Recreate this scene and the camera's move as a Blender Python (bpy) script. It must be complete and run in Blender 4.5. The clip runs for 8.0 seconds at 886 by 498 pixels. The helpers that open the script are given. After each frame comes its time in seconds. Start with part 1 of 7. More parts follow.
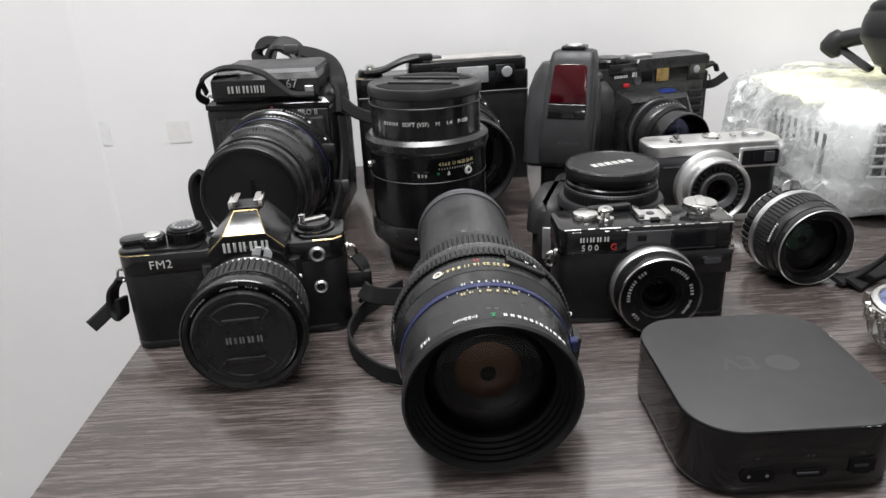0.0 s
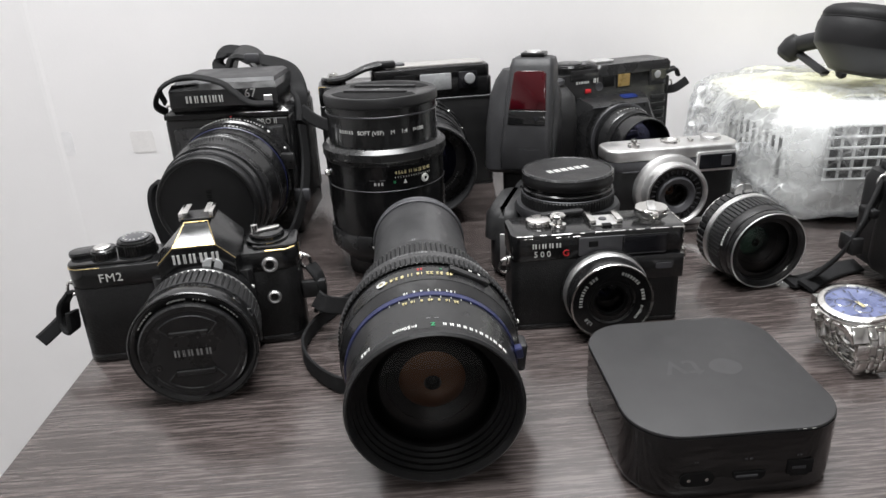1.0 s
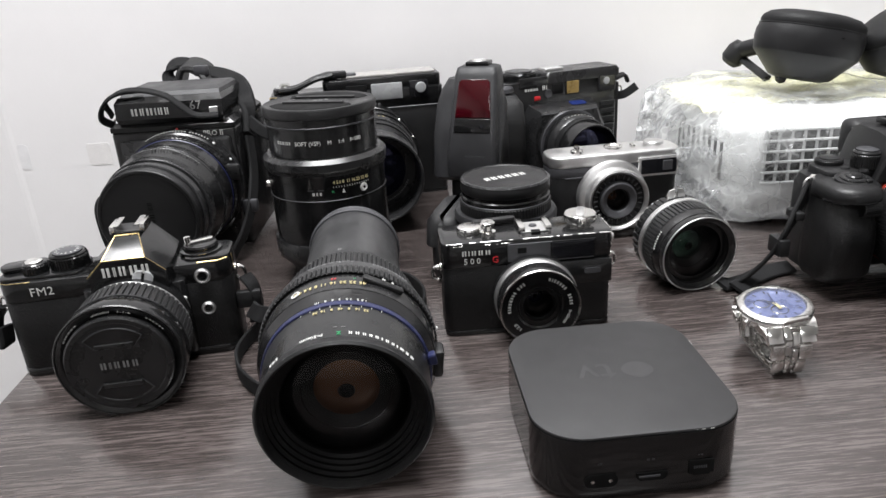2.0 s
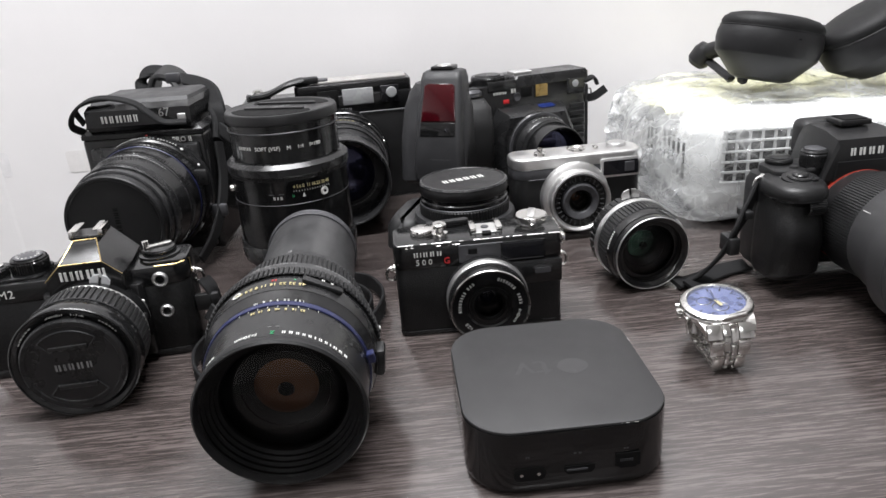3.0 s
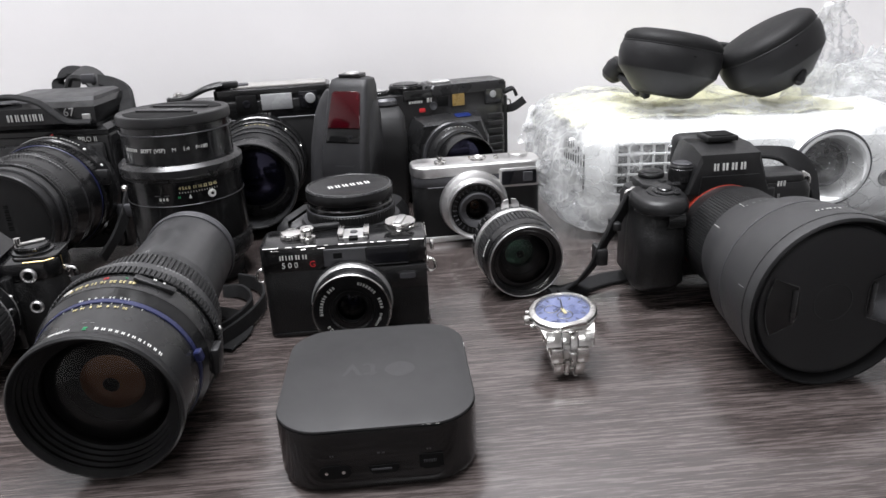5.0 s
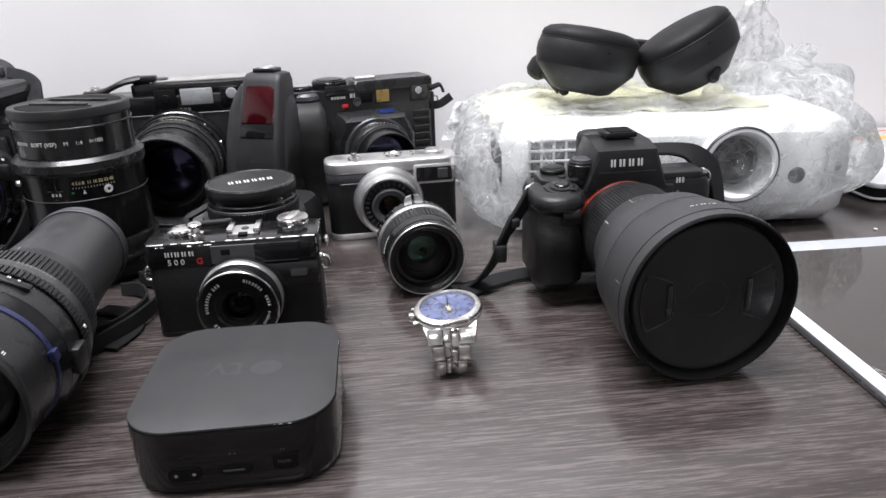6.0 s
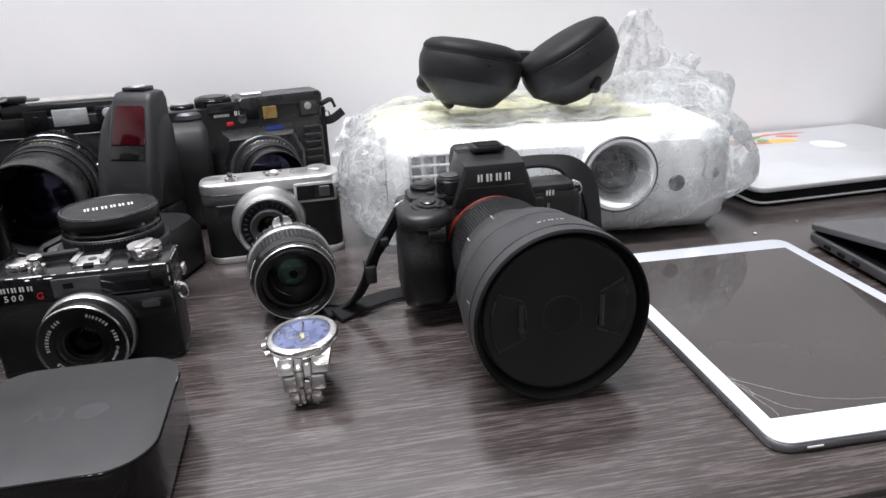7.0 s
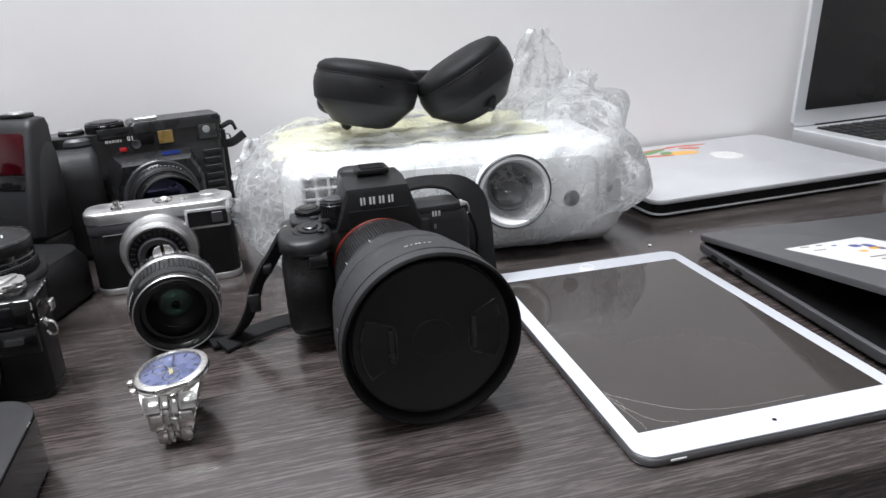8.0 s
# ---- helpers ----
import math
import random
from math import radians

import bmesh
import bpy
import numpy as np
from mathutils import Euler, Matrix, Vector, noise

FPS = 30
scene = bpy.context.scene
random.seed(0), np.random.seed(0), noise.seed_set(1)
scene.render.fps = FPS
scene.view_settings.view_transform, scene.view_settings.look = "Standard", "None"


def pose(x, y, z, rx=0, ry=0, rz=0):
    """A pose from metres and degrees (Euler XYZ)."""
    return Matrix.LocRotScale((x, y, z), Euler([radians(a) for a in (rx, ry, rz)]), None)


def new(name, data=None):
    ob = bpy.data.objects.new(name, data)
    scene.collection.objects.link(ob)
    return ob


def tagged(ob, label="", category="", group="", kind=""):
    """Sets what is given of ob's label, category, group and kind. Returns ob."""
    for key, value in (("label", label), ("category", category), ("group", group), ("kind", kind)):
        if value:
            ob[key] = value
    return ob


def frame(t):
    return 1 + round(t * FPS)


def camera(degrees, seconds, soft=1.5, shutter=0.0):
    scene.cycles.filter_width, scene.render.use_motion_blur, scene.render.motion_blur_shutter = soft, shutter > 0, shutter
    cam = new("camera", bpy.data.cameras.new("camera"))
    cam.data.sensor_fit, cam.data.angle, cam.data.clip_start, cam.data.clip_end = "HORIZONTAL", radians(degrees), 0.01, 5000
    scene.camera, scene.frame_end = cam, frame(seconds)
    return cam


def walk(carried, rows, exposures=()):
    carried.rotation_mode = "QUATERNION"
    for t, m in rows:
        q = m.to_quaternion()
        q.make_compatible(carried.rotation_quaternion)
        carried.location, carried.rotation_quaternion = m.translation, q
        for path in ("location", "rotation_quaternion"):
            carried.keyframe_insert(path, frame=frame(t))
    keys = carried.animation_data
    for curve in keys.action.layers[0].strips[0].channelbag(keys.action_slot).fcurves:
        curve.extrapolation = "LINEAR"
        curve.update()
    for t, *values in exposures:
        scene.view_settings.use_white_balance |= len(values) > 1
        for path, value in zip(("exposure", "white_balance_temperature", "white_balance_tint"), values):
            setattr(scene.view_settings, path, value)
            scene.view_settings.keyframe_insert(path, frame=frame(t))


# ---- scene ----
cam = camera(64.8, 8.0)
METRES, EYE, TILT, LEAN, TURN = 0.345, 0.2305, 0.0, 0.0, -0.8
ROWS = [
    (0.0, 0.0, 0.0, 0.0, -1.03, -22.72, 2.46),
    (0.5, 0.0154, 0.0019, 0.0009, -1.32, -22.67, 2.46),
    (1.0, 0.0601, -0.0002, 0.0038, -2.47, -22.41, 2.75),
    (1.5, 0.1184, -0.0071, 0.0076, -3.4, -22.16, 2.94),
    (3.0, 0.269, -0.0528, 0.0096, -3.49, -21.74, 3.94),
    (3.5, 0.3235, -0.0648, 0.008, -3.77, -21.55, 4.14),
    (4.0, 0.3848, -0.0727, 0.0059, -3.55, -21.48, 3.74),
    (5.5, 0.6009, -0.1001, -0.0056, -3.67, -21.03, 1.96),
    (6.0, 0.689, -0.0905, -0.0175, -5.1, -21.25, 1.93),
    (6.5, 0.773, -0.0746, -0.0234, -7.06, -21.3, 1.98),
    (7.0, 0.857, -0.0653, -0.0178, -9.8, -20.67, 2.41),
    (7.5, 0.9371, -0.0708, -0.0123, -12.79, -19.98, 2.96),
    (8.0, 0.9831, -0.0759, -0.0107, -14.52, -19.73, 2.76),
]
walk(cam, [(t, pose(0, 0, EYE, TILT, LEAN, TURN) @ pose(METRES * x, METRES * y, METRES * z, 90 + pitch, roll, yaw)) for t, x, y, z, yaw, pitch, roll in ROWS],
     exposures=((0.0, 0.09, 6640, 7), (3.0, 0.14, 6600, 9), (5.0, 0.1, 6500, 10), (6.5, 0.08, 6450, 11), (7.2, -0.04, 6400, 10), (8.0, -0.21, 6350, 9)))

# ---------------------------------------------------------------- world, lamps, exposure
world = bpy.data.worlds.new("world")
world.use_nodes = True
world.node_tree.nodes["Background"].inputs[0].default_value = (0.8, 0.85, 0.9, 1)
world.node_tree.nodes["Background"].inputs[1].default_value = 0.05
scene.world = world
WALL_Y, FLOOR_Z, CEIL_Z = 0.83, -0.75, 1.85


def area_lamp(x, y, z, w, d, watts, colour):
    data = bpy.data.lights.new("unseen_lamp", "AREA")
    data.shape, data.size, data.size_y, data.energy, data.color = "RECTANGLE", w, d, watts, colour
    ob = new("unseen_lamp", data)
    ob.matrix_world = pose(x, y, z)
    return ob


# Neither lamp is in view; the second is added fill for object fronts.
LAMPS = ((-0.05, 0.32, 70), (-0.05, -2.2, 27))
for lx, ly, watts in LAMPS:
    area_lamp(lx, ly, CEIL_Z - 0.03, 1.2, 0.3, watts, (0.955, 0.96, 1.0))


# ---------------------------------------------------------------- materials
def material(name, base, rough=0.5, metal=0.0, vary=0.15, scale=60.0, bump=0.0, bump_scale=400.0, stretch=(1, 1, 1),
             rough_vary=0.08, coat=0.0, spec=0.5, detail=4.0):
    """A surface with colour variation at two scales, uneven gloss and fine relief."""
    m = bpy.data.materials.new(name)
    m.use_nodes = True
    n, l = m.node_tree.nodes, m.node_tree.links
    p = n["Principled BSDF"]
    p.inputs["Metallic"].default_value = metal
    p.inputs["Specular IOR Level"].default_value = spec
    p.inputs["Coat Weight"].default_value = coat
    co = n.new("ShaderNodeTexCoord")
    mp = n.new("ShaderNodeMapping")
    mp.inputs["Scale"].default_value = stretch
    l.new(co.outputs["Object"], mp.inputs[0])
    a, b = n.new("ShaderNodeTexNoise"), n.new("ShaderNodeTexNoise")
    a.inputs["Scale"].default_value, a.inputs["Detail"].default_value = scale, detail
    b.inputs["Scale"].default_value, b.inputs["Detail"].default_value = scale * 7, 3
    l.new(mp.outputs[0], a.inputs["Vector"]), l.new(mp.outputs[0], b.inputs["Vector"])
    mix = n.new("ShaderNodeMath")
    mix.operation = "MULTIPLY_ADD"
    mix.inputs[1].default_value = 0.4
    l.new(b.outputs["Fac"], mix.inputs[0]), l.new(a.outputs["Fac"], mix.inputs[2])
    ramp = n.new("ShaderNodeMapRange")
    ramp.inputs["From Min"].default_value, ramp.inputs["From Max"].default_value = 0.4, 1.0
    ramp.inputs["To Min"].default_value, ramp.inputs["To Max"].default_value = 1 - vary, 1 + vary
    l.new(mix.outputs[0], ramp.inputs["Value"])
    col = n.new("ShaderNodeVectorMath")
    col.operation = "SCALE"
    col.inputs[0].default_value = base
    l.new(ramp.outputs[0], col.inputs["Scale"])
    l.new(col.outputs[0], p.inputs["Base Color"])
    rr = n.new("ShaderNodeMapRange")
    rr.inputs["From Min"].default_value, rr.inputs["From Max"].default_value = 0.3, 0.7
    rr.inputs["To Min"].default_value, rr.inputs["To Max"].default_value = max(0.02, rough - rough_vary), min(1, rough + rough_vary)
    l.new(a.outputs["Fac"], rr.inputs["Value"]), l.new(rr.outputs[0], p.inputs["Roughness"])
    if bump:
        c = n.new("ShaderNodeTexNoise")
        c.inputs["Scale"].default_value, c.inputs["Detail"].default_value = bump_scale, 2
        l.new(mp.outputs[0], c.inputs["Vector"])
        bp = n.new("ShaderNodeBump")
        bp.inputs["Strength"].default_value, bp.inputs["Distance"].default_value = bump, 0.0006
        l.new(c.outputs["Fac"], bp.inputs["Height"]), l.new(bp.outputs[0], p.inputs["Normal"])
    return m


BLACK = material("black_enamel", (0.009, 0.009, 0.0094), 0.18, vary=0.3, bump=0.05, bump_scale=900)
SATIN = material("satin_black_metal", (0.0135, 0.0135, 0.014), 0.29, vary=0.2, bump=0.08, bump_scale=1500, spec=0.42)
MATTE = material("matte_black_plastic", (0.012, 0.012, 0.0125), 0.38, vary=0.2, bump=0.2, bump_scale=2200, spec=0.32)
RUBBER = material("black_rubber", (0.0105, 0.0105, 0.011), 0.5, vary=0.25, bump=0.25, bump_scale=900, spec=0.4)
LEATHER = material("black_leatherette", (0.0085, 0.0085, 0.0088), 0.38, vary=0.3, bump=0.7, bump_scale=1100, spec=0.28)
ADAPTER = material("grey_black_lens_paint", (0.034, 0.034, 0.035), 0.36, vary=0.15, bump=0.08, bump_scale=1500)
GREYMETAL = material("dark_grey_metal", (0.06, 0.06, 0.065), 0.42, metal=0.3, vary=0.15, bump=0.05)
FLASHGREY = material("charcoal_plastic", (0.02, 0.02, 0.0215), 0.45, vary=0.12, bump=0.25, bump_scale=2000, spec=0.36)
CHROME = material("chrome", (0.75, 0.74, 0.72), 0.2, metal=1, vary=0.12, rough_vary=0.1)
SILVER = material("satin_chrome", (0.66, 0.655, 0.65), 0.38, metal=0.95, vary=0.12, bump=0.1, bump_scale=2500)
ALU = material("aluminium", (0.66, 0.67, 0.68), 0.48, metal=0.55, vary=0.05, scale=12, bump=0.08, bump_scale=3000)
BRASS = material("worn_brass", (0.62, 0.47, 0.22), 0.3, metal=1, vary=0.35, scale=300)
WHITE = material("white_print", (0.62, 0.62, 0.6), 0.5, vary=0.1, scale=500)
CREAM = material("cream_print", (0.6, 0.52, 0.28), 0.5, vary=0.1, scale=500)
RED = material("red_print", (0.5, 0.015, 0.02), 0.45, vary=0.15, scale=300)
GREEN = material("green_print", (0.03, 0.3, 0.12), 0.5, vary=0.1, scale=300)
BLUE = material("blue_anodised_band", (0.012, 0.0155, 0.056), 0.35, vary=0.15, scale=300)
ORANGE = material("orange_ring", (0.22, 0.022, 0.012), 0.3, metal=0.2, vary=0.15)
STRAP = material("black_nylon_webbing", (0.008, 0.008, 0.0085), 0.75, vary=0.3, bump=0.8, bump_scale=1300, spec=0.22)
DARKGLASS = material("dark_window_glass", (0.01, 0.01, 0.012), 0.06, vary=0.2, rough_vary=0.02)
WHITEPLASTIC = material("white_plastic", (0.7, 0.71, 0.705), 0.4, vary=0.04, scale=20)
HOLE = material("black_recess", (0.005, 0.005, 0.0052), 0.7, spec=0.12)


def wood():
    """Dark grey-brown laminate: fine streaks along x over slow changes of tone."""
    m = bpy.data.materials.new("grey_brown_wood_laminate")
    m.use_nodes = True
    n, l = m.node_tree.nodes, m.node_tree.links
    p = n["Principled BSDF"]
    co = n.new("ShaderNodeTexCoord")

    def streak(sx, sy, scale, detail):
        mp, t = n.new("ShaderNodeMapping"), n.new("ShaderNodeTexNoise")
        mp.inputs["Scale"].default_value = (sx, sy, sy)
        t.inputs["Scale"].default_value, t.inputs["Detail"].default_value, t.inputs["Roughness"].default_value = scale, detail, 0.62
        l.new(co.outputs["Object"], mp.inputs[0]), l.new(mp.outputs[0], t.inputs["Vector"])
        return t.outputs["Fac"]

    fine, broad, hair = streak(0.055, 1, 560, 6), streak(0.06, 1, 80, 3), streak(0.06, 1, 1600, 3)
    add = n.new("ShaderNodeMath")
    add.operation = "MULTIPLY_ADD"
    add.inputs[1].default_value = 0.4
    l.new(broad, add.inputs[0]), l.new(fine, add.inputs[2])
    add2 = n.new("ShaderNodeMath")
    add2.operation = "MULTIPLY_ADD"
    add2.inputs[1].default_value = 0.4
    l.new(hair, add2.inputs[0]), l.new(add.outputs[0], add2.inputs[2])
    r = n.new("ShaderNodeValToRGB")
    r.color_ramp.elements[0].position, r.color_ramp.elements[0].color = 0.58, (0.0205, 0.0163, 0.0154, 1)
    r.color_ramp.elements[1].position, r.color_ramp.elements[1].color = 1.2, (0.084, 0.07, 0.0668, 1)
    e = r.color_ramp.elements.new(0.9)
    e.color = (0.041, 0.033, 0.0311, 1)
    l.new(add2.outputs[0], r.inputs[0]), l.new(r.outputs[0], p.inputs["Base Color"])
    p.inputs["Roughness"].default_value = 0.19
    p.inputs["Specular IOR Level"].default_value = 0.75
    bp = n.new("ShaderNodeBump")
    bp.inputs["Strength"].default_value, bp.inputs["Distance"].default_value = 0.14, 0.0005
    l.new(fine, bp.inputs["Height"]), l.new(bp.outputs[0], p.inputs["Normal"])
    return m


WOOD = wood()
PAINT = material("off_white_wall_paint", (0.8, 0.785, 0.785), 0.6, vary=0.03, scale=3, bump=0.12, bump_scale=350)
CEILING = material("white_ceiling_board", (0.8, 0.8, 0.78), 0.8, vary=0.03, scale=8)
# Floor tone is kept dark so that black fronts reflect less light.
FLOORING = material("grey_floor_tile", (0.14, 0.135, 0.13), 0.4, vary=0.1, scale=5)


def lens_glass(name, tint, core=(0.01, 0.008, 0.01), rough=0.12):
    """Coated front element: dark, very glossy, with a coloured coating; core puts reflected tint into the base."""
    m = bpy.data.materials.new(name)
    m.use_nodes = True
    p = m.node_tree.nodes["Principled BSDF"]
    p.inputs["Base Color"].default_value = (*core, 1)
    p.inputs["Roughness"].default_value = rough
    p.inputs["Specular IOR Level"].default_value = 0.6
    p.inputs["Specular Tint"].default_value = (*tint, 1)
    p.inputs["Coat Weight"].default_value = 0.3
    return m


# Brown core colour stands in for the amber reflection inside the lens.
GLASS_AMBER = lens_glass("amber_coated_glass", (1.0, 0.5, 0.25), (0.026, 0.0095, 0.004), 0.3)
GLASS_GREEN = lens_glass("green_coated_glass", (0.3, 1.0, 0.6), (0.004, 0.008, 0.007))
GLASS_BLUE = lens_glass("violet_coated_glass", (0.5, 0.5, 1.0), (0.006, 0.006, 0.012))


HOODLID = material("pale_grey_metal_lid", (0.03, 0.03, 0.0315), 0.4, metal=0.3, vary=0.1)
# Paler black for rims and edges; their highlights are in the colour.
EDGELIGHT = material("highlit_black_edge", (0.02, 0.02, 0.021), 0.25, vary=0.3)
GREYPRINT = material("grey_print", (0.2, 0.2, 0.2), 0.5, vary=0.1, scale=500)
BORE = material("black_anodised_bore", (0.0045, 0.0045, 0.0045), 0.4, vary=0.2, spec=0.12)
GLOSSBLACK = material("glossy_black_plastic", (0.006, 0.006, 0.0062), 0.1, vary=0.2, scale=40, rough_vary=0.04, spec=0.5)
TOPBLACK = material("matte_dark_top", (0.0145, 0.0142, 0.015), 0.6, vary=0.04, scale=30, bump=0.1, bump_scale=3000)
# Lighter than the top: the mark's sheen is mostly put into colour.
TOPMARK = material("lighter_mark_on_top", (0.021, 0.0205, 0.0216), 0.5, vary=0.05)


def clear_glass():
    """Thin clear glass: see-through with mirror gloss."""
    m = bpy.data.materials.new("clear_glass")
    m.use_nodes = True
    n, l = m.node_tree.nodes, m.node_tree.links
    a, b, mix, fr = n.new("ShaderNodeBsdfTransparent"), n.new("ShaderNodeBsdfGlossy"), n.new("ShaderNodeMixShader"), n.new("ShaderNodeFresnel")
    a.inputs[0].default_value, b.inputs["Roughness"].default_value = (0.85, 0.86, 0.87, 1), 0.02
    fr.inputs["IOR"].default_value = 1.35
    l.new(fr.outputs[0], mix.inputs[0]), l.new(a.outputs[0], mix.inputs[1]), l.new(b.outputs[0], mix.inputs[2])
    l.new(mix.outputs[0], n["Material Output"].inputs[0])
    return m


CLEAR = clear_glass()
REDGLASS = material("dark_red_plastic_window", (0.032, 0.001, 0.003), 0.12, vary=0.35, scale=60, rough_vary=0.04)
CREAMPLATE = material("worn_pale_plate", (0.27, 0.26, 0.25), 0.42, vary=0.3, scale=60)
GREYGLASS = material("frosted_grey_window", (0.3, 0.305, 0.31), 0.25, vary=0.15, scale=60)
AMBER = material("frosted_amber_window", (0.24, 0.155, 0.04), 0.3, vary=0.35, scale=150)
STEEL = material("polished_steel", (0.72, 0.71, 0.69), 0.16, metal=1, vary=0.08, rough_vary=0.06)
STEELSATIN = material("brushed_steel", (0.6, 0.59, 0.57), 0.3, metal=1, vary=0.1, stretch=(1, 6, 1), scale=300)
DIALBLUE = material("blue_watch_dial", (0.24, 0.27, 0.44), 0.3, metal=0.5, vary=0.25, scale=120)
GREYPLASTIC = material("grey_plastic", (0.28, 0.28, 0.28), 0.4, vary=0.08)
YELLOWFOAM = material("pale_yellow_foam", (0.56, 0.55, 0.38), 0.75, vary=0.12, scale=30, bump=0.3, bump_scale=300)
PHONES = material("matte_black_shell", (0.01, 0.01, 0.0108), 0.47, vary=0.12, scale=20, bump=0.1, bump_scale=2500, spec=0.36)
PHONES2 = material("black_soft_leather", (0.008, 0.008, 0.0084), 0.6, vary=0.15, scale=30, bump=0.4, bump_scale=700, spec=0.25)
# Tablet metal, darkened in colour for the shaded side of the case.
SHADEDCASE = material("shaded_tablet_metal", (0.24, 0.24, 0.25), 0.38, metal=0.8, vary=0.06, scale=15)
WHITEGLASS = material("white_glass_bezel", (0.68, 0.7, 0.74), 0.1, vary=0.02, scale=10, rough_vary=0.03)
SCREEN = material("dark_screen_glass", (0.05, 0.044, 0.041), 0.06, vary=0.1, scale=10, rough_vary=0.02, spec=0.6)
SCREENOFF = material("black_screen_panel", (0.008, 0.008, 0.008), 0.3, vary=0.1, scale=10)
CRACK = material("bright_glass_crack", (0.3, 0.28, 0.27), 0.3, vary=0.4, scale=500)
STICKRED = material("red_sticker", (0.55, 0.12, 0.06), 0.4, vary=0.3, scale=100)
STICKGREEN = material("green_sticker", (0.12, 0.25, 0.08), 0.4, vary=0.3, scale=100)
STICKYELLOW = material("amber_sticker", (0.75, 0.4, 0.07), 0.4, vary=0.25, scale=100)
STICKBLUE = material("navy_print", (0.06, 0.08, 0.25), 0.5, vary=0.3, scale=200)
DARKMETAL = material("space_grey_metal", (0.14, 0.14, 0.146), 0.42, metal=0.7, vary=0.06, scale=15, bump=0.08, bump_scale=3000)
KEYBLACK = material("black_key_plastic", (0.02, 0.02, 0.02), 0.5)
TAPE = material("old_tape_mark", (0.765, 0.745, 0.735), 0.4, vary=0.08, scale=60)
SMUDGE = material("faint_smudge", (0.775, 0.765, 0.77), 0.6, vary=0.06, scale=90)


def bubble_film():
    """Clear polythene film with round air cells: part see-through, part milky gloss."""
    m = bpy.data.materials.new("bubble_film")
    m.use_nodes = True
    n, l = m.node_tree.nodes, m.node_tree.links
    p = n["Principled BSDF"]
    n.remove(p)
    white, through_light, milk, clear, film = (n.new("ShaderNodeBsdfDiffuse"), n.new("ShaderNodeBsdfTranslucent"), n.new("ShaderNodeMixShader"),
                                               n.new("ShaderNodeBsdfTransparent"), n.new("ShaderNodeMixShader"))
    for q in (white, through_light):
        q.inputs["Color"].default_value = (0.97, 0.98, 0.975, 1)
    milk.inputs[0].default_value = 0.6
    clear.inputs[0].default_value = (1, 1, 1, 1)
    co = n.new("ShaderNodeTexCoord")
    v, c = n.new("ShaderNodeTexVoronoi"), n.new("ShaderNodeTexNoise")
    v.inputs["Scale"].default_value, v.inputs["Randomness"].default_value = 95, 0.5
    c.inputs["Scale"].default_value, c.inputs["Detail"].default_value = 55, 5
    for t in (v, c):
        l.new(co.outputs["Object"], t.inputs["Vector"])
    add = n.new("ShaderNodeMath")
    add.operation = "MULTIPLY_ADD"
    add.inputs[1].default_value = -0.7
    l.new(v.outputs["Distance"], add.inputs[0]), l.new(c.outputs["Fac"], add.inputs[2])
    bp = n.new("ShaderNodeBump")
    bp.inputs["Strength"].default_value, bp.inputs["Distance"].default_value = 1.0, 0.003
    l.new(add.outputs[0], bp.inputs["Height"])
    big, crease = n.new("ShaderNodeTexNoise"), n.new("ShaderNodeTexVoronoi")
    big.inputs["Scale"].default_value, big.inputs["Detail"].default_value = 30, 5
    crease.feature = "DISTANCE_TO_EDGE"
    crease.inputs["Scale"].default_value = 60
    warp = n.new("ShaderNodeVectorMath")
    warp.operation = "MULTIPLY_ADD"
    warp.inputs[1].default_value = (0.03, 0.03, 0.03)
    l.new(co.outputs["Object"], big.inputs["Vector"])
    l.new(c.outputs["Color"], warp.inputs[0]), l.new(co.outputs["Object"], warp.inputs[2]), l.new(warp.outputs[0], crease.inputs["Vector"])
    e = n.new("ShaderNodeMapRange")
    e.inputs["From Min"].default_value, e.inputs["From Max"].default_value = 0.0, 0.09
    e.inputs["To Min"].default_value, e.inputs["To Max"].default_value = 0.25, 0.0
    l.new(crease.outputs["Distance"], e.inputs["Value"])
    r = n.new("ShaderNodeMapRange")
    r.inputs["From Min"].default_value, r.inputs["From Max"].default_value = 0.35, 0.7
    r.inputs["To Min"].default_value, r.inputs["To Max"].default_value = 0.1, 0.52
    l.new(big.outputs["Fac"], r.inputs["Value"])
    both = n.new("ShaderNodeMath")
    both.operation, both.use_clamp = "ADD", True
    l.new(r.outputs[0], both.inputs[0]), l.new(e.outputs[0], both.inputs[1])
    place, side, many, layers = n.new("ShaderNodeSeparateXYZ"), n.new("ShaderNodeMath"), n.new("ShaderNodeMapRange"), n.new("ShaderNodeMath")
    side.operation, layers.operation = "ABSOLUTE", "MULTIPLY"
    many.inputs["From Min"].default_value, many.inputs["From Max"].default_value = 0.1, 0.17
    many.inputs["To Min"].default_value, many.inputs["To Max"].default_value = 0.55, 1.0
    l.new(co.outputs["Object"], place.inputs[0]), l.new(place.outputs["X"], side.inputs[0]), l.new(side.outputs[0], many.inputs["Value"])
    l.new(both.outputs[0], layers.inputs[0]), l.new(many.outputs[0], layers.inputs[1])
    l.new(white.outputs[0], milk.inputs[1]), l.new(through_light.outputs[0], milk.inputs[2])
    l.new(layers.outputs[0], film.inputs[0]), l.new(clear.outputs[0], film.inputs[1]), l.new(milk.outputs[0], film.inputs[2])
    gl, fr, mix = n.new("ShaderNodeBsdfGlossy"), n.new("ShaderNodeFresnel"), n.new("ShaderNodeMixShader")
    gl.inputs["Color"].default_value, gl.inputs["Roughness"].default_value = (0.97, 0.98, 1.0, 1), 0.09
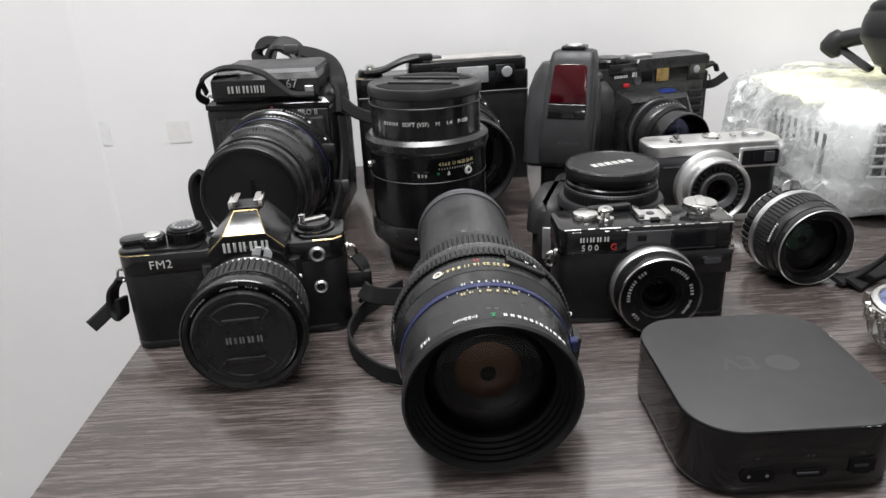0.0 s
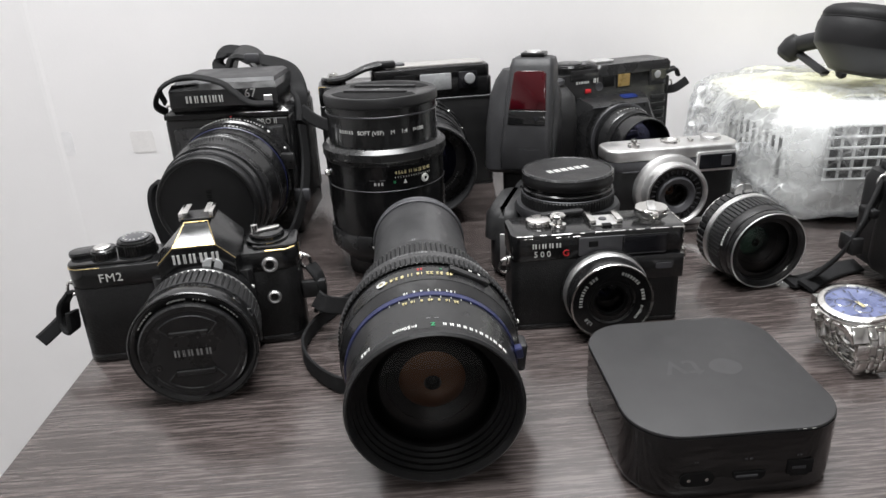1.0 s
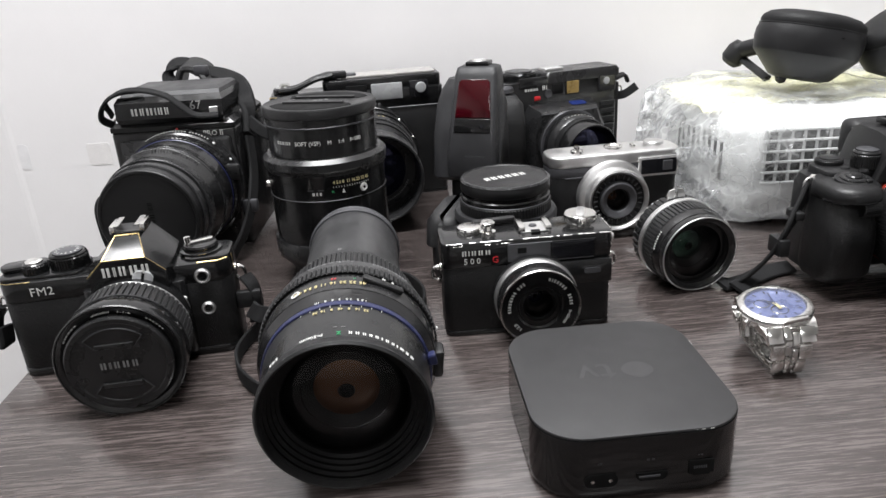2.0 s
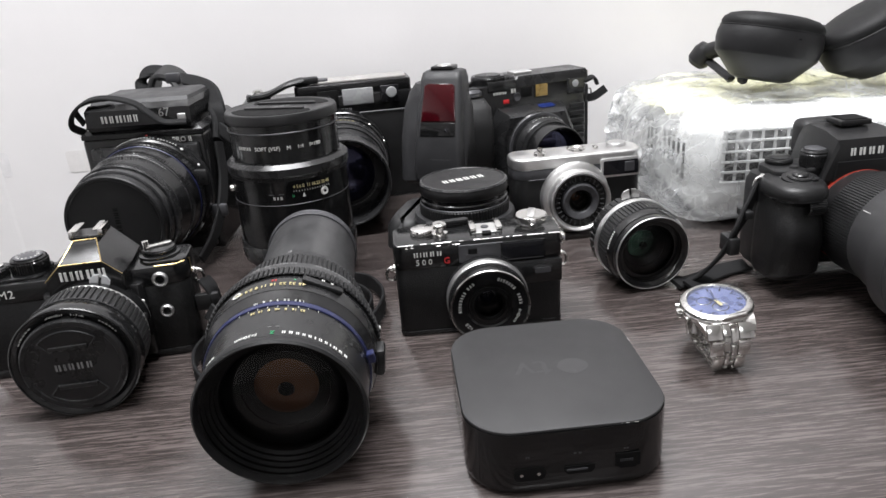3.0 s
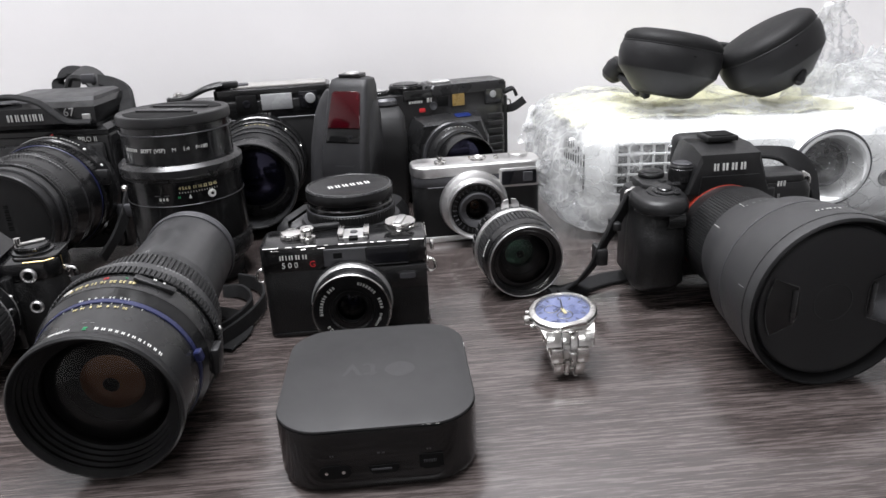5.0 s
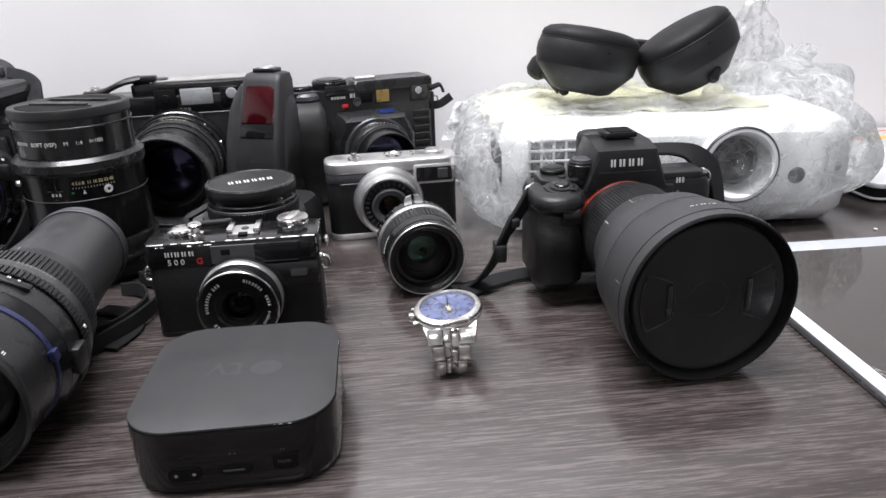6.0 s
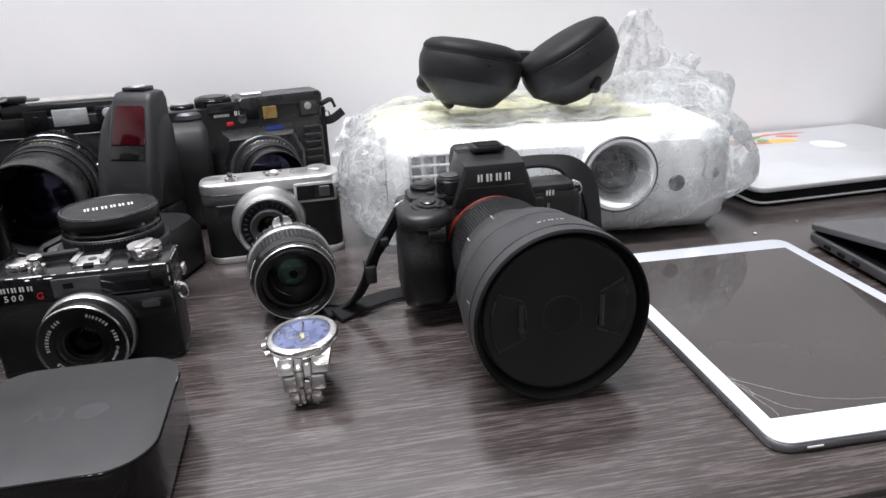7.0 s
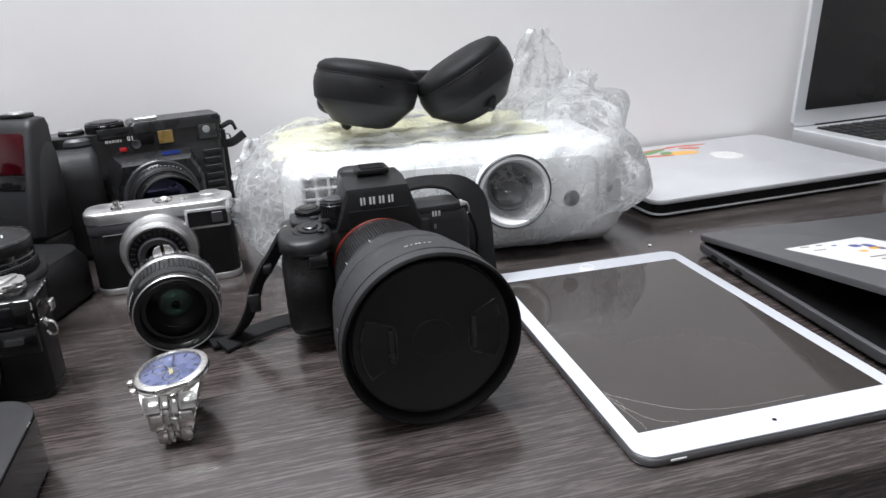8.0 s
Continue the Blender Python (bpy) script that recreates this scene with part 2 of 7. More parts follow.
    fr.inputs["IOR"].default_value = 1.5
    l.new(bp.outputs[0], gl.inputs["Normal"]), l.new(bp.outputs[0], fr.inputs["Normal"])
    part_gloss = n.new("ShaderNodeMath")
    part_gloss.operation = "MULTIPLY"
    part_gloss.inputs[1].default_value = 0.65
    l.new(fr.outputs[0], part_gloss.inputs[0])
    l.new(part_gloss.outputs[0], mix.inputs[0]), l.new(film.outputs[0], mix.inputs[1]), l.new(gl.outputs[0], mix.inputs[2])
    l.new(mix.outputs[0], n["Material Output"].inputs[0])
    return m


BUBBLE = bubble_film()
# Blue reflection on the rangefinder's lens housing, put into the colour.
BLUEREFLECTION = material("painted_blue_reflection", (0.012, 0.022, 0.1), 0.15, vary=0.15, scale=80)
HOODGREY = material("dark_grey_moulded_plastic", (0.029, 0.029, 0.03), 0.46, vary=0.15, scale=30, bump=0.2, bump_scale=2500, spec=0.42)
HOODBLACK = material("black_moulded_plastic", (0.011, 0.011, 0.0115), 0.42, vary=0.15, scale=30, bump=0.15, bump_scale=2500, spec=0.3)


# ---------------------------------------------------------------- mesh helpers
def thing(name, x, y, z, yaw=0, lean=0, tilt=0, label="", category="", group=""):
    ob = new(name)
    ob.empty_display_size = 0.02
    ob.matrix_world = pose(x, y, z, lean, tilt, yaw)
    return tagged(ob, label, category, group)


def part(name, bm, mat, parent=None, label="", smooth=35, m=None):
    """Links a bmesh as one mesh object under a thing or a part."""
    if m is not None:
        bmesh.ops.transform(bm, matrix=m, verts=bm.verts)
    bmesh.ops.recalc_face_normals(bm, faces=bm.faces)
    for f in bm.faces:
        f.smooth = smooth > 0
    if smooth:
        for e in bm.edges:
            if len(e.link_faces) == 2 and e.calc_face_angle(0) > radians(smooth):
                e.smooth = False
    me = bpy.data.meshes.new(name)
    bm.to_mesh(me)
    bm.free()
    me.materials.append(mat)
    ob = new(name, me)
    ob.parent = parent
    return tagged(ob, label)


def rbox(w, d, h, r=0.001, seg=2, at=(0, 0, 0)):
    """A box of the given size with rounded edges, its centre at `at`."""
    bm = bmesh.new()
    bmesh.ops.create_cube(bm, size=1, matrix=Matrix.Translation(at) @ Matrix.Diagonal((w, d, h, 1)))
    if r:
        bmesh.ops.bevel(bm, geom=bm.edges[:], offset=r, segments=seg, profile=0.5, affect="EDGES")
    return bm


def slab(outline, z0, z1, r=0.0, seg=2):
    """A flat shape (x, y outline) raised from z0 to z1, its rims rounded."""
    bm = bmesh.new()
    low = [bm.verts.new((x, y, z0)) for x, y in outline]
    bot = bm.faces.new(low)
    out = bmesh.ops.extrude_face_region(bm, geom=[bot])
    top = [v for v in out["geom"] if isinstance(v, bmesh.types.BMVert)]
    for v in top:
        v.co.z = z1
    bmesh.ops.recalc_face_normals(bm, faces=bm.faces)
    if r:
        rim = [e for e in bm.edges if abs(e.verts[0].co.z - e.verts[1].co.z) < 1e-7]
        bmesh.ops.bevel(bm, geom=rim, offset=r, segments=seg, profile=0.5, affect="EDGES")
    return bm


def rrect(w, d, r, n=6, cx=0, cy=0):
    """Outline of a rectangle with round corners."""
    pts = []
    for k, (sx, sy) in enumerate(((1, 1), (-1, 1), (-1, -1), (1, -1))):
        for i in range(n + 1):
            a = math.pi / 2 * (k + i / n)
            pts.append((cx + sx * (w / 2 - r) + r * math.cos(a), cy + sy * (d / 2 - r) + r * math.sin(a)))
    return pts


def rrect3(w, d, r, z, cx=0, cy=0, n=5):
    return [(x, y, z) for x, y in rrect(w, d, r, n, cx, cy)]


def lathe(profile, seg=64):
    """Turns (radius, height) pairs round the z axis; a radius of 0 closes an end."""
    bm = bmesh.new()
    rings = []
    for r, h in profile:
        if r <= 0:
            rings.append([bm.verts.new((0, 0, h))])
        else:
            rings.append([bm.verts.new((r * math.cos(2 * math.pi * i / seg), r * math.sin(2 * math.pi * i / seg), h)) for i in range(seg)])
    for a, b in zip(rings, rings[1:]):
        for i in range(seg):
            j = (i + 1) % seg
            if len(a) == 1 and len(b) == 1:
                continue
            if len(a) == 1:
                bm.faces.new((a[0], b[i], b[j]))
            elif len(b) == 1:
                bm.faces.new((a[i], b[0], a[j]))
            else:
                bm.faces.new((a[i], b[i], b[j], a[j]))
    return bm


def knurl(r, depth, h0, h1, n, fill=0.55, ease=0.0006):
    """A gripping ring with n ribs along its axis."""
    bm = bmesh.new()
    rings = []
    for h, k in ((h0, r - depth), (h0, r - ease), (h0 + ease, r), (h1 - ease, r), (h1, r - ease), (h1, r - depth)):
        ring = []
        for i in range(n):
            for f, high in ((0, 1), (fill, 1), (fill + 0.1, 0), (0.9, 0)):
                a = 2 * math.pi * (i + f) / n
                q = k if high else min(k, r - depth)
                ring.append(bm.verts.new((q * math.cos(a), q * math.sin(a), h)))
        rings.append(ring)
    for a, b in zip(rings, rings[1:]):
        for i in range(len(a)):
            j = (i + 1) % len(a)
            bm.faces.new((a[i], b[i], b[j], a[j]))
    return bm


def spline(points, n=8):
    """Smooth points through the given ones (Catmull-Rom)."""
    p = [Vector(q) for q in points]
    p = [2 * p[0] - p[1]] + p + [2 * p[-1] - p[-2]]
    out = []
    for i in range(1, len(p) - 2):
        for k in range(n):
            t = k / n
            out.append(0.5 * (2 * p[i] + (p[i + 1] - p[i - 1]) * t + (2 * p[i - 1] - 5 * p[i] + 4 * p[i + 1] - p[i + 2]) * t * t
                              + (3 * p[i] - p[i - 1] - 3 * p[i + 1] + p[i + 2]) * t ** 3))
    return out + [p[-2]]


def sweep(points, section, side=None):
    """Carries a closed section (u, v pairs) along points; u lies along `side` (one vector, or one a point)."""
    bm = bmesh.new()
    rings = []
    for i, q in enumerate(points):
        ahead = (points[min(i + 1, len(points) - 1)] - points[max(i - 1, 0)]).normalized()
        s = side[i] if isinstance(side, list) else side
        if s is None:
            s = Vector((0, 0, 1)) if abs(ahead.z) < 0.9 else Vector((0, 1, 0))
        s = Vector(s)
        s = (s - ahead * s.dot(ahead)).normalized()
        v = ahead.cross(s)
        rings.append([bm.verts.new(q + s * a + v * b) for a, b in section])
    for a, b in zip(rings, rings[1:]):
        for i in range(len(a)):
            j = (i + 1) % len(a)
            bm.faces.new((a[i], b[i], b[j], a[j]))
    bm.faces.new(rings[0]), bm.faces.new(rings[-1][::-1])
    return bm


def disc_section(r, n=10):
    return [(r * math.cos(2 * math.pi * i / n), r * math.sin(2 * math.pi * i / n)) for i in range(n)]


def band_section(w, t):
    e = t * 0.35
    return [(w / 2, -t / 2 + e), (w / 2, t / 2 - e), (w / 2 - e, t / 2), (-w / 2 + e, t / 2), (-w / 2, t / 2 - e), (-w / 2, -t / 2 + e), (-w / 2 + e, -t / 2), (w / 2 - e, -t / 2)]


def twisted(points, w, t, side0, side1, smooth_n=8, quick=1.0):
    """A strap whose width turns from side0 to side1 along its way."""
    p = spline(points, smooth_n)
    return sweep(p, band_section(w, t), [Vector(side0).lerp(Vector(side1), min(1.0, quick * i / (len(p) - 1))) for i in range(len(p))])


def tube(points, r, n=10, smooth_n=6):
    return sweep(spline(points, smooth_n), disc_section(r, n))


def ribbon(points, w, t, side, smooth_n=8):
    return sweep(spline(points, smooth_n), band_section(w, t), side)


def loft(sections):
    """Skins closed rings of equal length, capped at both ends."""
    bm = bmesh.new()
    rings = [[bm.verts.new(q) for q in s] for s in sections]
    for a, b in zip(rings, rings[1:]):
        for i in range(len(a)):
            j = (i + 1) % len(a)
            bm.faces.new((a[i], b[i], b[j], a[j]))
    bm.faces.new(rings[0]), bm.faces.new(rings[-1][::-1])
    return bm


def join(*bms):
    out = bmesh.new()
    for b in bms:
        me = bpy.data.meshes.new("joined")
        b.to_mesh(me)
        b.free()
        out.from_mesh(me)
        bpy.data.meshes.remove(me)
    return out


def moved(bm, m):
    bmesh.ops.transform(bm, matrix=m, verts=bm.verts)
    return bm


FWD = pose(0, 0, 0, 90)      # turns a lathe's axis from z to -y, towards the front


def letters(text, size, depth=0.0002, align="CENTER", spacing=1.0):
    """Built-in font as a flat bmesh in x, y with a little depth."""
    cu = bpy.data.curves.new("letters", "FONT")
    cu.body, cu.size, cu.extrude, cu.align_x, cu.align_y, cu.resolution_u = text, size, depth / 2, align, "CENTER", 2
    cu.space_character = spacing
    ob = bpy.data.objects.new("letters", cu)
    scene.collection.objects.link(ob)
    me = bpy.data.meshes.new_from_object(ob.evaluated_get(bpy.context.evaluated_depsgraph_get()))
    bm = bmesh.new()
    bm.from_mesh(me)
    bpy.data.objects.remove(ob), bpy.data.curves.remove(cu), bpy.data.meshes.remove(me)
    return bm


def bars(widths, height, gap, depth=0.0003, notch=True):
    """Plain marks, one for each unreadable character, in x, y; centred."""
    total = sum(widths) + gap * (len(widths) - 1)
    x, made = -total / 2, []
    for w in widths:
        stroke = w * 0.25 if w > 0.0011 else w * 0.6
        for dx in ((-0.23, 0.23) if w > 0.0011 else (0,)):
            made.append(rbox(stroke, height * 0.92, depth, 0, at=(x + w * (0.5 + dx), 0, 0)))
        x += w + gap
    return join(*made)


def on_ring(bm, r, h, mid=90, flip=False):
    """Bends flat marks onto a flat ring at height h: baseline on radius r, middle at the angle `mid`."""
    for v in bm.verts:
        x, y, z = v.co
        a = radians(mid) + (x if flip else -x) / r
        q = r - y if flip else r + y
        v.co = (q * math.cos(a), q * math.sin(a), h + z)
    return bm


def on_barrel(bm, r, h, mid=90, up=1):
    """Bends flat marks round a barrel of radius r at height h. up=1: tops point to the rear of a lens."""
    for v in bm.verts:
        x, y, z = v.co
        a = radians(mid) - up * x / r
        v.co = ((r + z) * math.cos(a), (r + z) * math.sin(a), h - up * y)
    return bm


def front(bm, x, y, z):
    """Stands flat marks upright, facing the front (-y), at a place."""
    return moved(bm, pose(x, y, z, 90))


# ---------------------------------------------------------------- the room
def structure(name, bm, mat, label, category):
    ob = part(name, bm, mat, None, label, smooth=0)
    return tagged(ob, label, category, kind="structure")


# Room beyond the north wall is assumed; the far Y0 dims front reflections.
X0, X1, Y0 = -2.2, 2.8, -4.2
MX, MY, MZ = (X0 + X1) / 2, (WALL_Y + Y0) / 2, (CEIL_Z + FLOOR_Z) / 2
structure("wall_north", rbox(X1 - X0 + 0.2, 0.1, CEIL_Z - FLOOR_Z, 0, at=(MX, WALL_Y + 0.05, MZ)), PAINT, "off-white painted wall with faint scuffs behind the table", "wall")
# Shallow added step draws the faint line of the room corner.
structure("corner_line_step", slab([(X0, 0.0), (-0.388, 0.0), (-0.392, -0.0009), (-0.396, -0.0012), (X0, -0.0012)], FLOOR_Z, CEIL_Z), PAINT, "thin raised wall strip standing in for the room corner", "wall").location = (0, WALL_Y, 0)
structure("wall_south", rbox(X1 - X0 + 0.2, 0.1, CEIL_Z - FLOOR_Z, 0, at=(MX, Y0 - 0.05, MZ)), PAINT, "assumed off-white wall closing the room out of view", "wall")
structure("wall_west", rbox(0.1, WALL_Y - Y0, CEIL_Z - FLOOR_Z, 0, at=(X0 - 0.05, MY, MZ)), PAINT, "assumed off-white wall closing the room out of view", "wall")
structure("wall_east", rbox(0.1, WALL_Y - Y0, CEIL_Z - FLOOR_Z, 0, at=(X1 + 0.05, MY, MZ)), PAINT, "assumed off-white wall closing the room out of view", "wall")
structure("floor", rbox(X1 - X0 + 0.2, WALL_Y - Y0 + 0.2, 0.1, 0, at=(MX, MY, FLOOR_Z - 0.05)), FLOORING, "assumed plain grey floor, darkened to dim reflections", "floor")
structure("ceiling", rbox(X1 - X0 + 0.2, WALL_Y - Y0 + 0.2, 0.1, 0, at=(MX, MY, CEIL_Z + 0.05)), CEILING, "assumed plain white ceiling closing the room out of view", "ceiling")


def table():
    t = thing("table", 0.75, 0.51, FLOOR_Z, label="long table with a dark grey-brown wood laminate top", category="table")
    part("tabletop", rbox(1.9, 0.632, 0.025, 0.0012, 2, at=(0, 0.0, -FLOOR_Z - 0.0125)), WOOD, t)
    for x in (-0.93, 0.93):
        part("side_panel", rbox(0.025, 0.6, 0.725, 0.001, 1, at=(x, 0, 0.3625)), WOOD, t)
    part("back_panel", rbox(1.83, 0.018, 0.4, 0.001, 1, at=(0, 0.27, 0.52)), WOOD, t)


table()


# ---------------------------------------------------------------- parts that the lenses and cameras share
def ring(r, h0, h1, b=0.0005, wall=0.004):
    return [(r - wall, h0), (r - b, h0), (r, h0 + b), (r, h1 - b), (r - b, h1), (r - wall, h1)]


def turned(name, profile, mat, parent, m, label="", seg=72):
    return part(name, lathe(profile, seg), mat, parent, label, m=m)


def front_glass(parent, m, r, h, depth, inner, tint=None, steps=4, dome=0.004):
    """Stepped dark bore behind a clear front element with a coated inner element. h: the rim; depth: down to the glass."""
    prof = [(r, h - 0.001)]
    for i in range(steps):
        f0, f1 = i / steps, (i + 1) / steps
        a, b = r - (r - inner) * f0, r - (r - inner) * f1
        prof += [(a, h - depth * f0 - depth * 0.6 / steps), (b, h - depth * f1)]
    prof += [(inner * 0.96, h - depth - 0.004), (inner * 0.75, h - depth - 0.008), (inner * 0.5, h - depth - 0.012), (inner * 0.48, h - depth - 0.018), (0, h - depth - 0.018)]
    turned("bore", prof, BORE, parent, m)
    g = [(inner * math.sin(a) / math.sin(1.0), h - depth - 0.002 + dome * (math.cos(a) - math.cos(1.0)) / (1 - math.cos(1.0))) for a in [1.0 * (1 - i / 10) for i in range(11)]]
    g[-1] = (0, g[-1][1])
    turned("front_element", g, CLEAR, parent, m, "clear coated front glass")
    q = inner * 0.6
    z = h - depth - 0.0135
    turned("inner_ring", [(q * 1.25, z + 0.004), (q * 1.18, z + 0.005), (q * 1.02, z + 0.002), (q, z)], BLACK, parent, m)
    g = [(q * math.sin(a), z + 0.3 * q * (math.cos(a) - 0.2)) for a in [1.35 * (1 - i / 12) for i in range(11)]]
    turned("inner_element", g, tint or GLASS_BLUE, parent, m)
    k = g[-1][0]
    turned("pupil", [(k, g[-1][1]), (k * 0.96, g[-1][1] - 0.0012), (k * 0.8, g[-1][1] - 0.004), (k * 0.72, g[-1][1] - 0.0042)], BORE, parent, m)
    turned("rear_element", [(k * 0.8, g[-1][1] - 0.004), (k * 0.45, g[-1][1] - 0.0025), (0, g[-1][1] - 0.002)], HOLE, parent, m)


def pinch_cap(parent, m, r, h, thick=0.006, mark=None, turn=0, rim=SATIN, name="lens_cap"):
    """A snap-on lens cap with ribbed rim and two finger recesses, their shade and edge highlights painted; its face at
    height h.
    """
    cap = turned(name, [(0, h - thick), (r - 0.0008, h - thick), (r, h - thick + 0.0008), (r, h - 0.001), (r - 0.001, h), (r - 0.0035, h), (r - 0.004, h - 0.0006), (0, h - 0.0006)], rim, parent, m)
    for s in (1, -1):
        arc = []
        for i in range(13):
            a = radians(48 + 84 * i / 12)
            arc.append((r * 0.8 * math.cos(a), s * (r * 0.8 * math.sin(a) - r * 0.02)))
        for i in range(7):
            a = radians(135 - 90 * i / 6)
            arc.append((r * 0.5 * math.cos(a), s * (r * 0.36 * math.sin(a) + r * 0.1)))
        # Raised darker slab paints the recess shade; a paler edge its highlight.
        part("recess_shade", slab(arc, h - 0.0005, h + 0.0003), BLACK, cap, m=m @ pose(0, 0, 0, 0, 0, turn))
        edge = [Vector((x, y, h + 0.0003)) for x, y in arc] + [Vector((arc[0][0], arc[0][1], h + 0.0003))]
        part("recess_highlight", sweep(edge, disc_section(0.0004, 6)), EDGELIGHT, cap, m=m @ pose(0, 0, 0, 0, 0, turn))
        part("grip_tab", moved(rbox(r * 0.72, r * 0.1, 0.0018, 0.0004, 1), pose(0, s * r * 0.42, h + 0.0004)), rim, cap, m=m @ pose(0, 0, 0, 0, 0, turn))
    if mark:
        part("mark", moved(bars(*mark), pose(0, 0, h + 0.0001, 0, 0, 0)), GREYPRINT, cap, "grey lettering bars", m=m @ pose(0, 0, 0, 0, 0, turn), smooth=0)
    return cap


def lug(parent, x, y, z, side):
    part("strap_lug", tube([(x, y, z + 0.004), (x + side * 0.005, y, z + 0.002), (x + side * 0.006, y, z - 0.004), (x + side * 0.002, y, z - 0.006), (x, y, z - 0.003)], 0.0011, 8), CHROME, parent, "chrome strap lug")
    part("lug_post", moved(lathe([(0, 0), (0.003, 0), (0.003, 0.002), (0.0018, 0.003), (0.0018, 0.004), (0, 0.004)], 20), pose(x - side * 0.001, y, z + 0.003, 0, 90 * side, 0)), CHROME, parent)


def wear(parent, pts, mat, r=0.0005, name="worn_edge"):
    part(name, sweep([Vector(p) for p in pts], disc_section(r, 6)), mat, parent)


def nicks(parent, p0, p1, n, mat, seed, r=0.0007, long=0.004, name="paint_chip"):
    """Short bright chips along an edge where the paint has come off."""
    rnd = random.Random(seed)
    a, b = Vector(p0), Vector(p1)
    for _ in range(n):
        f = rnd.random()
        g = min(1, f + rnd.uniform(0.2, 1) * long / (b - a).length)
        part(name, sweep([a.lerp(b, f), a.lerp(b, (f + g) / 2), a.lerp(b, g)], disc_section(r * rnd.uniform(0.5, 1.1), 6)), mat, parent)


def ribbed(name, r, depth, h0, h1, n, mat, parent, m, fill=0.55, label=""):
    return part(name, knurl(r, depth, h0, h1, n, fill), mat, parent, label, smooth=30, m=m)


def knob(name, x, y, z, r, h, mat, parent, teeth=36, cap=None, label=""):
    k = part(name, join(knurl(r, 0.0006, 0, h * 0.8, teeth), lathe([(r - 0.0008, h * 0.78), (r - 0.0006, h * 0.9), (r - 0.0015, h), (0, h)], 40), lathe([(0, 0.0), (r - 0.0007, 0.0)], 40)), mat, parent, label, m=pose(x, y, z))
    if cap:
        part("dial_face", lathe([(0, h), (r * 0.72, h), (r * 0.76, h + 0.0006), (r * 0.7, h + 0.0009), (0, h + 0.0009)], 40), cap, k, m=pose(x, y, z))
    return k


# ---------------------------------------------------------------- black 35 mm reflex camera
def film_slr():
    t = thing("film_camera", -0.128, 0.411, 0, 5.5, label="worn black film reflex camera with brassed edges and capped lens", category="camera", group="film cameras on the table")
    C, CY = 0.0115, 0.018
    part("body", slab(rrect(0.142, 0.035, 0.011, 6, 0, CY), 0.006, 0.053, 0.0004), LEATHER, t, "black leatherette")
    part("base_plate", slab(rrect(0.1425, 0.0355, 0.0112, 6, 0, CY), 0, 0.0062, 0.0012), BLACK, t)
    part("top_plate", slab(rrect(0.1425, 0.0355, 0.0112, 6, 0, CY), 0.0528, 0.0665, 0.0018), BLACK, t)
    for x0, x1 in ((-0.071, -0.02), (0.042, 0.071)):
        part("top_cover", slab(rrect(x1 - x0, 0.03, 0.006, 5, (x0 + x1) / 2, CY + 0.001), 0.066, 0.0685, 0.001), BLACK, t)
    part("mount_front", slab(rrect(0.062, 0.012, 0.004, 4, C, 0.0), 0.006, 0.058, 0.001), BLACK, t)
    s = [[(C + x, y, z) for x, z in pts] for y, pts in (
        (-0.0125, ((-0.0225, 0.054), (0.0225, 0.054), (0.0225, 0.0685), (0.0125, 0.0785), (-0.0125, 0.0785), (-0.0225, 0.0685))),
        (-0.0115, ((-0.023, 0.054), (0.023, 0.054), (0.023, 0.0692), (0.0125, 0.0795), (-0.0125, 0.0795), (-0.023, 0.0692))),
        (0.006, ((-0.0255, 0.054), (0.0255, 0.054), (0.0255, 0.071), (0.007, 0.0885), (-0.007, 0.0885), (-0.0255, 0.071))),
        (0.036, ((-0.0235, 0.054), (0.0235, 0.054), (0.0235, 0.0705), (0.008, 0.087), (-0.008, 0.087), (-0.0235, 0.0705))))]
    part("prism_housing", loft(s), BLACK, t, smooth=20)
    for k in (1, -1):
        wear(t, [(C + k * 0.0127, -0.0122, 0.0793), (C + k * 0.0071, 0.006, 0.0888)], BRASS, 0.00036)
        wear(t, [(C + k * 0.0127, -0.0122, 0.0793), (C + k * 0.0232, -0.0118, 0.0692)], BRASS, 0.0003)
    wear(t, [(C - 0.0127, -0.0122, 0.0793), (C + 0.0127, -0.0122, 0.0793)], BRASS, 0.00032)
    wear(t, [(C - 0.007, 0.006, 0.0888), (C + 0.007, 0.006, 0.0888)], BRASS, 0.0004)
    wear(t, [(0.051, 0.0008, 0.0665), (0.064, 0.0008, 0.0665), (0.0695, 0.005, 0.0665)], BRASS, 0.0006)
    wear(t, [(0.0712, 0.012, 0.056), (0.0712, 0.012, 0.066)], BRASS, 0.0004)
    wear(t, [(-0.071, 0.009, 0.0662), (-0.069, 0.004, 0.0664), (-0.064, 0.001, 0.0664), (-0.05, 0.0005, 0.0664)], BRASS, 0.0003)
    part("logo", front(bars((0.006, 0.0021, 0.0053, 0.0062, 0.0057), 0.0064, 0.0009, 0.0005), C, -0.0128, 0.0718), WHITE, t, "white maker's mark as bars", smooth=0)
    part("model_mark", front(letters("FM2", 0.0078, 0.0005, spacing=1.1), -0.0445, 0.0003, 0.0592), WHITE, t, smooth=0)
    # accessory shoe
    part("shoe_base", rbox(0.02, 0.018, 0.0015, 0.0003, 1, at=(C, 0.018, 0.0892)), SATIN, t)
    for k in (1, -1):
        part("shoe_rail", rbox(0.003, 0.018, 0.0055, 0.0006, 2, at=(C + k * 0.0092, 0.018, 0.0912)), CHROME, t, "chrome shoe rail")
        part("shoe_lip", rbox(0.0035, 0.018, 0.0012, 0.0003, 1, at=(C + k * 0.0066, 0.018, 0.0937)), CHROME, t)
